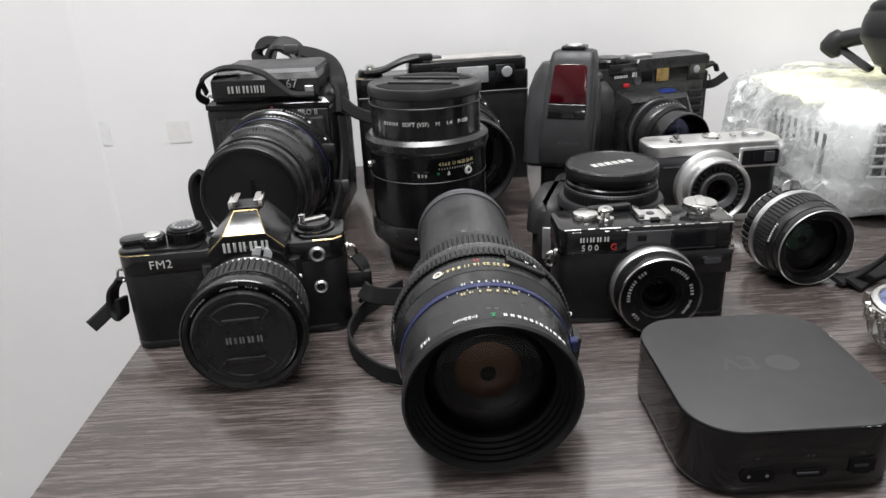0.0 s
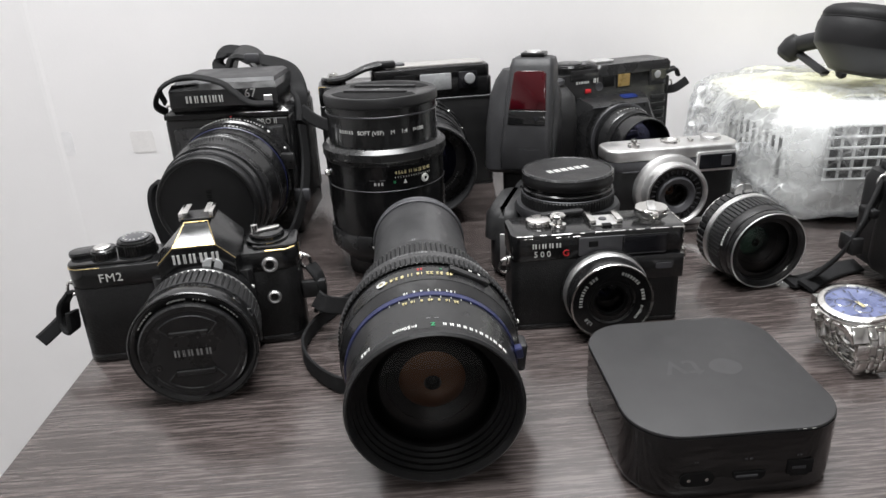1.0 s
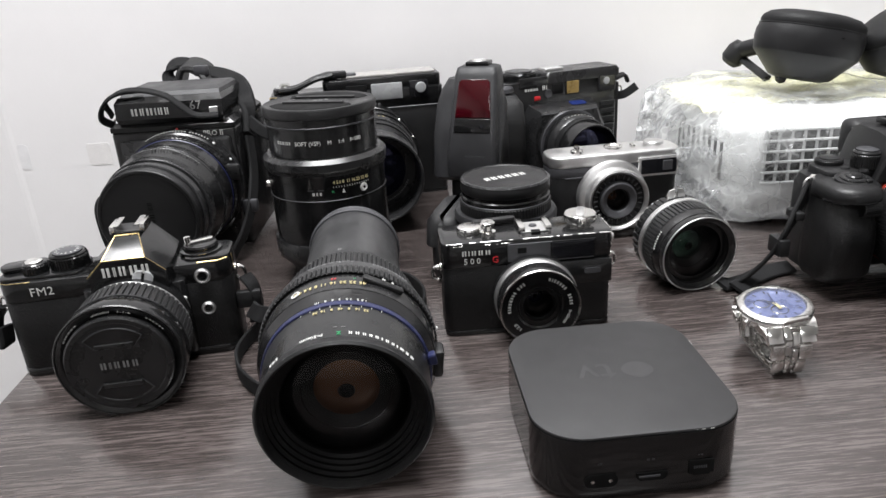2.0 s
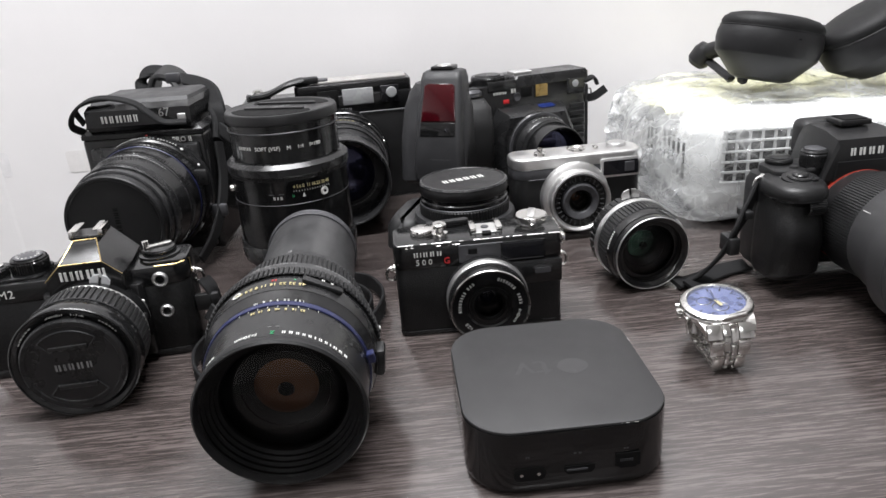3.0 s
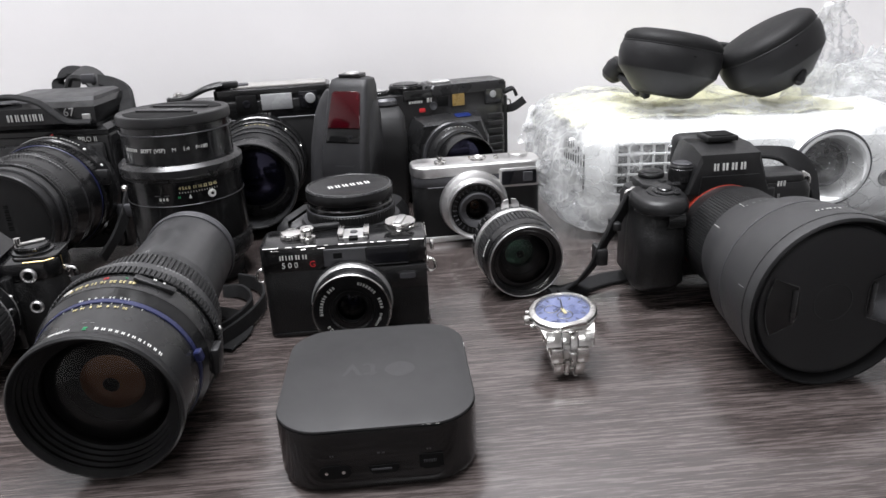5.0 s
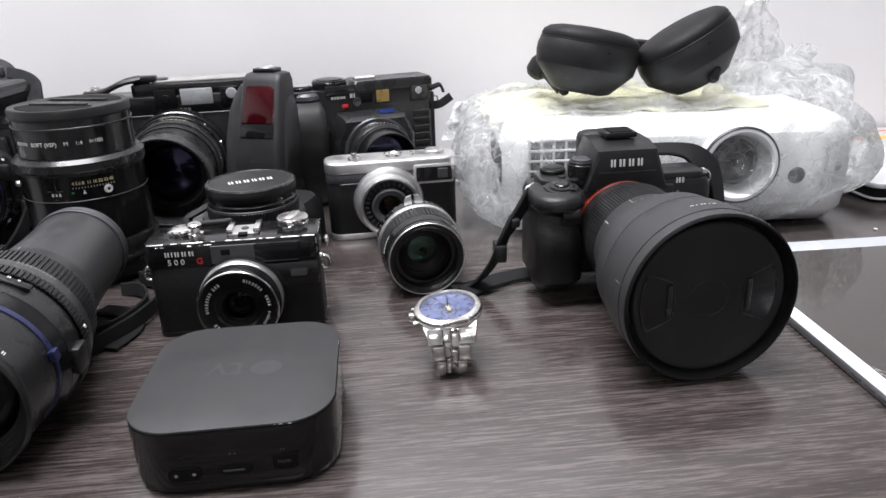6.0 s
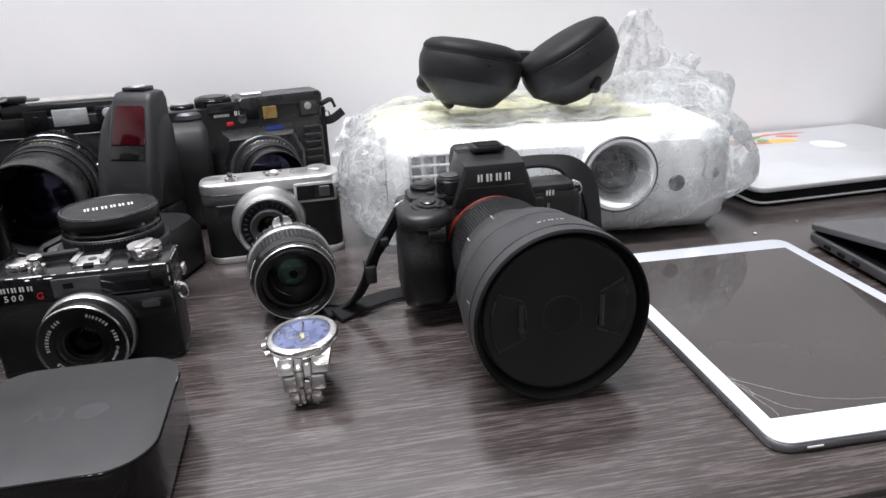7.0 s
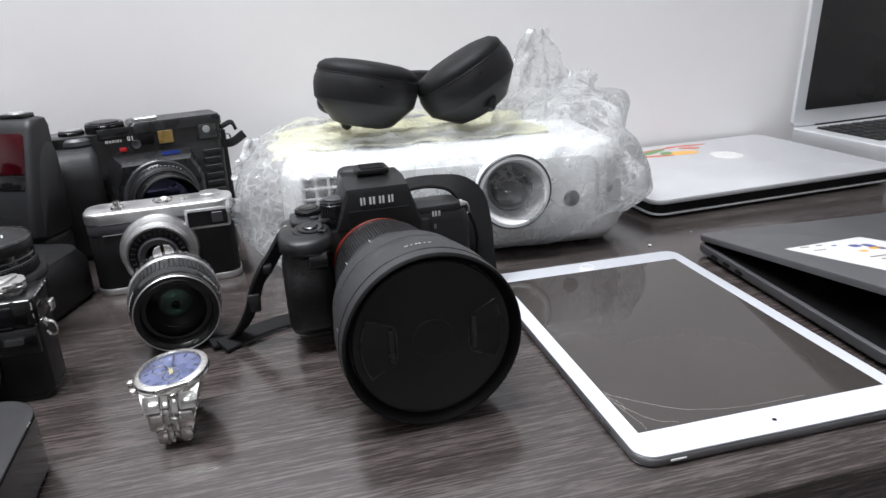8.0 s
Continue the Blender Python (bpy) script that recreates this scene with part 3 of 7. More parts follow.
    # top controls
    knob("shutter_dial", -0.0305, 0.019, 0.0685, 0.0118, 0.0095, BLACK, t, 44, GREYMETAL)
    k = knob("release_collar", -0.0495, 0.013, 0.0685, 0.0075, 0.0065, BLACK, t, 28)
    part("shutter_button", lathe([(0, 0), (0.0052, 0), (0.0052, 0.001), (0.004, 0.0016), (0, 0.001)], 32), CHROME, k, m=pose(-0.0495, 0.013, 0.075))
    part("dial_numbers", on_ring(bars((0.0012,) * 14, 0.0018, 0.0018), 0.0066, 0.0788, 90), WHITE, t, smooth=0).location = (-0.0305, 0.019, 0)
    part("advance_lever", slab(rrect(0.028, 0.013, 0.006, 6, 0, 0), 0, 0.004, 0.0012), BLACK, t, m=pose(-0.0585, 0.021, 0.0685, 0, 0, 12))
    k = knob("rewind_knob", 0.0515, 0.02, 0.0685, 0.0112, 0.0055, BLACK, t, 40)
    part("knob_collar", lathe([(0, 0), (0.0135, 0), (0.0135, 0.0015), (0.012, 0.002), (0, 0.002)], 40), BLACK, t, m=pose(0.0515, 0.02, 0.0682))
    part("rewind_crank", slab(rrect(0.018, 0.0055, 0.0025, 4), 0, 0.0018, 0.0005), CHROME, k, "chrome folding crank", m=pose(0.0515, 0.02, 0.074, 0, 0, 25))
    part("crank_tip", lathe([(0, 0), (0.0022, 0), (0.0022, 0.005), (0, 0.0055)], 16), CHROME, k, m=pose(0.0445, 0.0165, 0.0745))
    # front terminals
    for z, r in ((0.0575, 0.0052), (0.0345, 0.0045)):
        part("terminal", moved(lathe([(r * 0.55, 0), (r, 0), (r, 0.0015), (r * 0.8, 0.0025), (r * 0.6, 0.0022), (r * 0.55, 0)], 28), FWD), SILVER, t, m=pose(0.053, 0.0005, z))
        part("terminal_core", moved(lathe([(0, 0), (r * 0.58, 0), (r * 0.5, 0.0012), (0, 0.0012)], 24), FWD), BLACK, t, m=pose(0.053, 0.0005, z))
    part("release_pin", moved(lathe([(0, 0), (0.0014, 0), (0.0012, 0.001), (0, 0.0012)], 12), FWD), WHITE, t, m=pose(0.041, -0.006, 0.046))
    # lens
    L = pose(C, 0, 0.0342) @ FWD
    turned("mount_ring", ring(0.0315, 0.004, 0.011), SILVER, t, L, "satin chrome mount ring")
    turned("aperture_ring", ring(0.0325, 0.011, 0.019), BLACK, t, L)
    turned("bright_ring", ring(0.0341, 0.021, 0.0228), SILVER, t, L)
    turned("front_line", ring(0.0357, 0.0432, 0.0442, 0.0003), EDGELIGHT, t, L)
    ribbed("focus_ring", 0.0348, 0.0013, 0.0235, 0.043, 60, RUBBER, t, L, 0.62, "ribbed rubber focus ring")
    turned("barrel", [(0.02, 0.005), (0.0325, 0.008), (0.033, 0.0445), (0.02, 0.045)], BLACK, t, L)
    turned("front_barrel", [(0.03, 0.043), (0.034, 0.0432), (0.0358, 0.0465), (0.0358, 0.057), (0.0352, 0.0585), (0.0345, 0.059), (0.0305, 0.0575), (0.0295, 0.0565)], BLACK, t, L)
    turned("rim", [(0.0353, 0.0575), (0.036, 0.0578), (0.0361, 0.0585), (0.0356, 0.0592), (0.035, 0.059)], SATIN, t, L)
    ear = join(*[slab([(k * 0.0012, 0), (k * 0.0075, 0), (k * 0.0075, 0.004), (k * 0.005, 0.0075), (k * 0.0012, 0.0085)], 0, 0.0016) for k in (1, -1)])
    part("coupling_prong", ear, ALU, t, "chrome coupling prong", m=L @ pose(0, 0, 0.0125, 0, 0, -16) @ pose(0, 0.0318, 0) @ Matrix.Diagonal((0.8, 0.72, 1, 1)))
    slope = 0.0580
    part("engraving", on_ring(letters("50mm   1:1.2", 0.0042, 0.0003), 0.0324, slope, 88), WHITE, t, "white engraved numbers", m=L, smooth=0)
    part("maker_engraving", on_ring(bars((0.002, 0.001, 0.002, 0.002, 0.0021, 0.0021), 0.0026, 0.0006), 0.0326, slope, 138), WHITE, t, m=L, smooth=0)
    part("serial_engraving", on_ring(bars((0.0014,) * 6, 0.0026, 0.0008), 0.0326, slope, 43), WHITE, t, m=L, smooth=0)
    pinch_cap(t, L, 0.0298, 0.0618, 0.007, ((0.0042, 0.0018, 0.0038, 0.0045, 0.004), 0.0045, 0.0008))
    # strap ends
    lug(t, 0.0715, 0.016, 0.052, 1)
    lug(t, -0.0715, 0.016, 0.05, -1)
    part("strap_end", ribbon([(-0.076, 0.016, 0.046), (-0.082, 0.014, 0.038), (-0.083, 0.012, 0.026), (-0.078, 0.01, 0.022), (-0.077, 0.012, 0.034)], 0.012, 0.003, (0.3, 1, 0)), STRAP, t)
    part("strap_tail", ribbon([(-0.082, 0.012, 0.03), (-0.09, 0.006, 0.024), (-0.096, 0.002, 0.02)], 0.009, 0.003, (0, 0.3, 1)), STRAP, t)
    part("strap", ribbon([(0.077, 0.016, 0.048), (0.082, 0.012, 0.04), (0.083, 0.012, 0.026), (0.079, 0.014, 0.016)], 0.013, 0.003, (0.35, 1, 0)), STRAP, t)
    part("strap_loop", ribbon([(0.079, 0.0, 0.03), (0.086, -0.003, 0.026), (0.1, 0.004, 0.02), (0.118, 0.016, 0.014), (0.135, 0.03, 0.01)], 0.012, 0.0025, (0, 0.4, 1)), STRAP, t)
    part("strap_slide", rbox(0.016, 0.005, 0.012, 0.0012, 2, at=(0.0785, 0.008, 0.034)), MATTE, t)


# ---------------------------------------------------------------- medium format reflex camera
def medium_format_slr():
    t = thing("medium_format_camera", -0.141, 0.624, 0, -4, label="boxy black medium format reflex camera with strap over its hood", category="camera", group="film cameras on the table")
    part("body", rbox(0.112, 0.1, 0.112, 0.004, 3, at=(0, 0.05, 0.058)), BLACK, t)
    part("film_back", rbox(0.1, 0.04, 0.1, 0.004, 2, at=(0, 0.118, 0.058)), MATTE, t)
    part("upper_frame", loft([[(x * w, y, z) for x, y in ((-1, y0), (1, y0), (1, 0.1), (-1, 0.1))] for w, y0, z in ((0.0555, 0.0, 0.113), (0.0555, 0.0, 0.117), (0.05, 0.004, 0.121))]), BLACK, t, smooth=20)
    part("finder_hood", loft([[(x * w, y, z) for x, y in ((-1, y0), (1, y0), (1, 0.07), (-1, 0.07))] for w, y0, z in ((0.0465, 0.001, 0.12), (0.0475, -0.001, 0.124), (0.0475, 0.0005, 0.138), (0.0455, 0.006, 0.1425))]), BLACK, t, smooth=20)
    part("hood_lid", loft([[(x * w, y, z) for x, y in ((-1, y0), (1, y0), (1, 0.066), (-1, 0.066))] for w, y0, z in ((0.0445, 0.008, 0.142), (0.0435, 0.012, 0.1455), (0.04, 0.02, 0.1475))]), HOODLID, t, "grey metal hood lid", smooth=20)
    part("logo", front(bars((0.0072, 0.0046, 0.0072, 0.0018, 0.005, 0.0046), 0.0066, 0.0008, 0.0005), -0.0165, -0.0012, 0.1305), WHITE, t, "white maker's mark as bars", smooth=0)
    part("number_mark", front(letters("67", 0.0105, 0.0005), 0.0245, -0.0012, 0.1338), SILVER, t, smooth=0)
    part("badge", rbox(0.0075, 0.001, 0.007, 0.0003, 1, at=(0.0395, -0.0008, 0.1285)), SILVER, t)
    part("model_mark", front(letters("PRO II", 0.0066, 0.0005), 0.0355, -0.0004, 0.1085), WHITE, t, smooth=0)
    part("release_button", moved(lathe([(0, 0), (0.005, 0), (0.005, 0.004), (0.004, 0.005), (0, 0.005)], 24), FWD), BLACK, t, m=pose(0.046, 0, 0.02))
    part("index_mark", rbox(0.0015, 0.001, 0.005, 0, at=(0.004, -0.0003, 0.112)), RED, t)
    part("focus_rail", rbox(0.098, 0.008, 0.1, 0.003, 2, at=(0.002, -0.004, 0.056)), SATIN, t)
    L = pose(0.0085, 0, 0.065) @ FWD
    turned("lens_mount", ring(0.0495, 0.004, 0.012, wall=0.012), SATIN, t, L)
    turned("shutter_ring", ring(0.0505, 0.012, 0.026, 0.0015, wall=0.012), BLACK, t, L)
    ribbed("ribbed_ring", 0.0488, 0.0008, 0.026, 0.036, 90, BLACK, t, L)
    ribbed("fine_ring", 0.0466, 0.0005, 0.05, 0.057, 120, BLACK, t, L)
    turned("glossy_ring", ring(0.0463, 0.0585, 0.0605, 0.0004, wall=0.012), EDGELIGHT, t, L)
    turned("blue_line", ring(0.0475, 0.036, 0.0374, wall=0.012), BLUE, t, L, "thin blue band")
    turned("barrel", [(0.03, 0.036), (0.047, 0.038), (0.0455, 0.064), (0.0425, 0.07), (0.0415, 0.09), (0.0405, 0.0935), (0.03, 0.0935)], BLACK, t, L)
    ribbed("front_grip", 0.0432, 0.0006, 0.074, 0.083, 110, SATIN, t, L)
    turned("front_edge", ring(0.0434, 0.0845, 0.0862, 0.0004, wall=0.012), EDGELIGHT, t, L)
    # Paler rim line for the glossy highlight round the front edge.
    turned("bright_line", [(0.0412, 0.09), (0.042, 0.0908), (0.0416, 0.0945), (0.0402, 0.0955)], EDGELIGHT, t, L)
    for a, w in ((112, 7), (90, 8), (66, 7)):
        part("scale_marks", on_barrel(bars((0.0014,) * w, 0.0022, 0.0012), 0.0508, 0.019, a), WHITE, t, m=L, smooth=0)
        part("front_marks", on_barrel(bars((0.0012, 0.002, 0.001) * 3, 0.0018, 0.0011), 0.0463, 0.064, a - 8), GREYPRINT, t, m=L, smooth=0)
    for a in (50, 28):
        part("index_dot", moved(lathe([(0, 0), (0.0014, 0), (0.001, 0.0007), (0, 0.0008)], 12), pose(0.0505 * math.cos(radians(a)), 0.0505 * math.sin(radians(a)), 0.02, 0, 90, a)), WHITE, t, m=L)
    cap = turned("lens_cap", [(0, 0.086), (0.0398, 0.088), (0.0398, 0.1035), (0.039, 0.1045), (0.037, 0.1045), (0.0362, 0.1035), (0, 0.1035)], HOODBLACK, t, L, "plain black push-on cap")
    part("cap_mark", moved(bars((0.004, 0.0028, 0.004, 0.0012, 0.003, 0.003), 0.004, 0.0008), pose(0.003, 0.003, 0.1038, 0, 0, 90)), HOLE, cap, m=L, smooth=0)
    part("side_lever", rbox(0.012, 0.006, 0.014, 0.002, 2, at=(0.057, -0.03, 0.08)), SATIN, t)
    # straps
    lug(t, 0.058, 0.03, 0.108, 1)
    lug(t, -0.058, 0.03, 0.118, -1)
    part("strap_left", ribbon([(-0.057, 0.012, 0.118), (-0.0575, -0.006, 0.128), (-0.05, -0.01, 0.141), (-0.036, -0.008, 0.1495), (-0.018, -0.008, 0.1505), (0.002, -0.008, 0.145), (0.014, -0.009, 0.136), (0.026, -0.009, 0.127), (0.044, -0.004, 0.125)], 0.007, 0.0025, (0.25, 1, 0.4)), STRAP, t)
    part("strap_under", ribbon([(-0.06, 0.02, 0.125), (-0.056, 0.004, 0.14), (-0.042, 0.004, 0.147), (-0.024, 0.006, 0.1482)], 0.006, 0.0025, (0.25, 1, 0.4)), STRAP, t)
    part("strap_arch", ribbon([(-0.028, 0.092, 0.14), (-0.031, 0.1, 0.15), (-0.026, 0.106, 0.158), (-0.014, 0.106, 0.158), (0.004, 0.098, 0.151), (0.026, 0.088, 0.147), (0.046, 0.07, 0.14), (0.057, 0.045, 0.125), (0.06, 0.025, 0.1)], 0.016, 0.006, (0, 0.8, 0.6)), STRAP, t)
    part("strap_fold", ribbon([(-0.022, 0.1, 0.14), (-0.014, 0.102, 0.156), (0.002, 0.098, 0.155), (0.016, 0.09, 0.142)], 0.026, 0.007, (0.1, 0.9, 0.3)), RUBBER, t)
    part("strap_buckle", rbox(0.014, 0.006, 0.01, 0.0015, 2, at=(0.006, 0.085, 0.153)), GREYMETAL, t)
    part("strap_right", ribbon([(0.06, 0.03, 0.112), (0.075, 0.02, 0.103), (0.1, 0.0, 0.098), (0.118, -0.02, 0.094)], 0.011, 0.003, (0.1, 0.4, 1)), STRAP, t)
    part("strap_hang", ribbon([(0.061, 0.02, 0.1), (0.063, 0.01, 0.07), (0.0625, -0.01, 0.045), (0.058, -0.03, 0.025), (0.05, -0.05, 0.01)], 0.012, 0.003, (0.3, 1, 0)), STRAP, t)
    part("hang_buckle", rbox(0.015, 0.006, 0.012, 0.002, 2, at=(0.061, -0.012, 0.043)), GREYMETAL, t)
    part("strap_low", ribbon([(-0.058, 0.0, 0.03), (-0.066, -0.012, 0.055), (-0.07, -0.02, 0.05), (-0.069, -0.022, 0.028), (-0.066, -0.02, 0.005)], 0.016, 0.004, (0.3, 1, 0)), STRAP, t)


# ---------------------------------------------------------------- lens standing upright
def standing_lens():
    t = thing("camera_lens", -0.001, 0.545, 0, 0, label="tall black medium format lens standing upright with a cap", category="lens", group="loose lenses on the table")
    I = Matrix()
    turned("rear_cap", [(0, 0), (0.0355, 0), (0.0362, 0.001), (0.0362, 0.012), (0.034, 0.014), (0, 0.014)], MATTE, t, I)
    turned("mount_flange", [(0.02, 0.012), (0.0375, 0.013), (0.0425, 0.019), (0.0472, 0.024), (0.0478, 0.027), (0.0478, 0.037), (0.047, 0.0385), (0.03, 0.0385)], SATIN, t, I)
    turned("barrel", [(0.03, 0.0375), (0.0455, 0.0385), (0.046, 0.046), (0.046, 0.086), (0.0462, 0.088), (0.0468, 0.0965), (0.03, 0.0965)], BLACK, t, I)
    turned("seam", ring(0.0463, 0.0745, 0.0755), GREYMETAL, t, I)
    turned("collar", [(0.03, 0.096), (0.0472, 0.0965), (0.0484, 0.098), (0.0484, 0.1035), (0.045, 0.1065), (0.03, 0.107)], SATIN, t, I, "dark grey collar ring")
    ribbed("collar_teeth", 0.0474, 0.0006, 0.094, 0.0968, 120, SATIN, t, I)
    turned("upper_barrel", [(0.03, 0.106), (0.0425, 0.107), (0.0425, 0.1288), (0.0432, 0.1292), (0.0432, 0.1306), (0.03, 0.1306)], BLACK, t, I)
    part("fine_teeth", knurl(0.0436, 0.0006, 0.129, 0.1304, 150), GREYMETAL, t, smooth=0)
    turned("filter_ring", [(0.03, 0.13), (0.0428, 0.1304), (0.0428, 0.1355), (0.03, 0.136)], BLACK, t, I)
    cap = turned("lens_cap", [(0, 0.134), (0.043, 0.1352), (0.0438, 0.1362), (0.0438, 0.1415), (0.043, 0.143), (0.0415, 0.1434), (0.04, 0.1428), (0, 0.1428)], MATTE, t, I, "black snap-on lens cap")
    for s in (1, -1):
        arc = [(0.038 * math.cos(radians(a)), s * 0.038 * math.sin(radians(a))) for a in range(28, 153, 8)] + [(-0.029, s * 0.0105), (0.029, s * 0.0105)]
        # Near-black slab on the cap face stands in for a shaded recess.
        part("recess_shade", slab(arc, 0.1427, 0.1431), HOLE, cap, m=pose(0, 0, 0, 0, 0, -18))
        part("grip_bar", rbox(0.05, 0.004, 0.0022, 0.0006, 2, at=(0, s * 0.0115, 0.1434)), MATTE, cap, m=pose(0, 0, 0, 0, 0, -18))
    part("cap_mark", moved(bars((0.004, 0.0012, 0.0035, 0.004, 0.0035), 0.004, 0.0008), pose(-0.002, 0, 0.143, 0, 0, 18)), GREYPRINT, cap, smooth=0)
    part("engraving", on_barrel(letters("SOFT (VSF)    M    1:4    f=180", 0.0042, 0.0004), 0.0427, 0.1185, -79, -1), WHITE, t, "white engraved numbers", smooth=0)
    part("maker_engraving", on_barrel(bars((0.0024, 0.0016, 0.0024, 0.0008, 0.0016, 0.0016), 0.0026, 0.0006), 0.0427, 0.1188, -128, -1), WHITE, t, smooth=0)
    part("aperture_scale", on_barrel(letters("4 5.6 8  11 16 22 32 45", 0.0036, 0.0004, spacing=0.9), 0.0466, 0.089, -62, -1), CREAM, t, "cream aperture numbers", smooth=0)
    part("aperture_ticks", on_barrel(bars((0.0005,) * 15, 0.0014, 0.0016), 0.0464, 0.0855, -62, -1), WHITE, t, smooth=0)
    part("index_mark", on_barrel(slab([(-0.0012, -0.0015), (0.0012, -0.0015), (0, 0.0018)], 0, 0.0004), 0.0464, 0.082, -71, -1), WHITE, t, smooth=0)
    part("green_mark", on_barrel(bars((0.0022,), 0.0018, 0), 0.0464, 0.082, -81, -1), GREEN, t, smooth=0)
    part("slot_line", on_barrel(bars((0.017,), 0.0006, 0), 0.0463, 0.0838, -97, -1), GREYMETAL, t, smooth=0)
    part("lever_marks", on_barrel(bars((0.002, 0.0015, 0.0018), 0.0025, 0.001), 0.0464, 0.081, -96, -1), WHITE, t, smooth=0)
    part("lock_button", moved(lathe([(0.0012, 0.001), (0.0028, 0.0012), (0.0028, 0), (0.0034, 0)], 18), pose(0.0464 * math.cos(radians(-50)), 0.0464 * math.sin(radians(-50)), 0.0815, 0, 90, -50)), WHITE, t)
    part("side_screw", moved(lathe([(0, 0.003), (0.002, 0.003), (0.0025, 0.002), (0.0025, 0)], 16), pose(0.0464 * math.cos(radians(-162)), 0.0464 * math.sin(radians(-162)), 0.084, 0, 90, -162)), CHROME, t)
    part("low_dot", moved(lathe([(0, 0.001), (0.0009, 0.0008), (0.001, 0)], 10), pose(0.0478 * math.cos(radians(-105)), 0.0478 * math.sin(radians(-105)), 0.031, 0, 90, -105)), WHITE, t)


# ---------------------------------------------------------------- large wide-angle lens lying towards the front
def wide_lens():
    t = thing("camera_lens", 0.0234, 0.264, 0.0, 0, label="large black medium format wide-angle lens lying on its side", category="lens", group="loose lenses on the table")
    F = pose(0, 0, 0.0432, 90 + 2.5, 0, 0.7)     # axis: front rim at height 0, the rear below

    def tr(name, prof, mat, label=""):
        return turned(name, prof, mat, t, F, label, 96)

    tr("front_rim", [(0.0388, -0.003), (0.0402, 0.0), (0.0408, 0.0002), (0.0418, -0.001), (0.0418, -0.005), (0.0408, -0.0065), (0.0395, -0.007)], MATTE)
    tr("front_barrel", [(0.0398, -0.0055), (0.0406, -0.0062), (0.0412, -0.018), (0.0421, -0.0335), (0.03, -0.034)], SATIN, "satin black barrel with depth scale")
    tr("blue_band", ring(0.0429, -0.0372, -0.0328, 0.0003, wall=0.01), BLUE, "blue distance band")
    tr("distance_ring", [(0.03, -0.0363), (0.043, -0.0364), (0.045, -0.0415), (0.0456, -0.043), (0.03, -0.0435)], BLACK)
    tr("aperture_ring", [(0.03, -0.043), (0.0459, -0.0432), (0.0462, -0.0555), (0.03, -0.0565)], SATIN)
    tr("grip_gap", ring(0.0459, -0.059, -0.0555, wall=0.01), BLACK)
    ribbed("grip_ring", 0.0478, 0.0011, -0.0665, -0.059, 110, RUBBER, t, F, 0.6, "ribbed rubber grip")
    tr("adapter_ring", [(0.03, -0.066), (0.0462, -0.0665), (0.046, -0.0715), (0.0452, -0.0765), (0.043, -0.0785), (0.03, -0.0785)], ADAPTER)
    part("adapter_marks", on_barrel(letters("RZ/RB67-E-MOUNT", 0.0026, 0.0004, spacing=1.15), 0.0456, -0.0745, 97, -1), GREYPRINT, t, m=F, smooth=0)
    part("adapter_name", on_barrel(bars((0.0014, 0.0016) * 5, 0.0018, 0.0007), 0.0456, -0.0745, 55, -1), GREYPRINT, t, m=F, smooth=0)
    part("cone_ribs", knurl(0.0402, 0.001, -0.1, -0.079, 90), RUBBER, t, smooth=30, m=F @ Matrix.Identity(4))
    tr("cone", [(0.03, -0.078), (0.0418, -0.0782), (0.0392, -0.079), (0.0385, -0.1005), (0.037, -0.103), (0.0345, -0.113), (0.0335, -0.118), (0.03, -0.118)], ADAPTER)
    tr("rear_barrel", [(0.02, -0.117), (0.0325, -0.1175), (0.0308, -0.15), (0.0302, -0.188), (0.02, -0.188)], ADAPTER, "satin grey-black adapter barrel")
    part("adapter_digit", on_barrel(bars((0.0028,), 0.003, 0), 0.0326, -0.121, 97, -1), GREYPRINT, t, m=F, smooth=0)
    tr("rear_rim", [(0.02, -0.187), (0.0312, -0.188), (0.0317, -0.189), (0.0317, -0.192), (0.0305, -0.1935), (0.0312, -0.195), (0.0306, -0.198), (0.0, -0.198)], GREYMETAL)
    # engraved scales, read from behind the lens
    part("aperture_scale", on_barrel(letters("45 32 22 16 11 8 5.6 4.5", 0.0036, 0.0004, spacing=1.05), 0.0463, -0.049, 96, -1), CREAM, t, "cream aperture numbers", m=F, smooth=0)
    part("red_index", on_barrel(bars((0.0012, 0.0012), 0.0022, 0.0004), 0.0463, -0.0535, 93, -1), RED, t, m=F, smooth=0)
    part("green_index", on_barrel(bars((0.0016,), 0.0008, 0), 0.0463, -0.0535, 80, -1), GREEN, t, m=F, smooth=0)
    part("lock_mark", on_barrel(moved(lathe([(0.0016, 0), (0.0025, 0), (0.0025, 0.0004), (0.0016, 0.0004)], 20), Matrix()), 0.0463, -0.0495, 118, -1), WHITE, t, m=F, smooth=0)
    part("distance_scale", on_barrel(letters("1.5 2   2.5   3   4   6   10", 0.0026, 0.0004), 0.0432, -0.0368, 88, -1), WHITE, t, m=F, smooth=0)
    part("depth_scale", on_barrel(letters("22  16   8   45   8   16  22", 0.0026, 0.0004), 0.0422, -0.0292, 88, -1), CREAM, t, m=F, smooth=0)
    part("depth_ticks", on_barrel(bars((0.0004,) * 9, 0.0016, 0.0046), 0.0423, -0.032, 88, -1), WHITE, t, m=F, smooth=0)
    part("focal_engraving", on_barrel(letters("f=50mm", 0.0034, 0.0004), 0.0409, -0.0095, 106, -1), WHITE, t, m=F, smooth=0)
    part("speed_engraving", on_barrel(letters("1:4.5", 0.0034, 0.0004), 0.0409, -0.0095, 136, -1), WHITE, t, m=F, smooth=0)
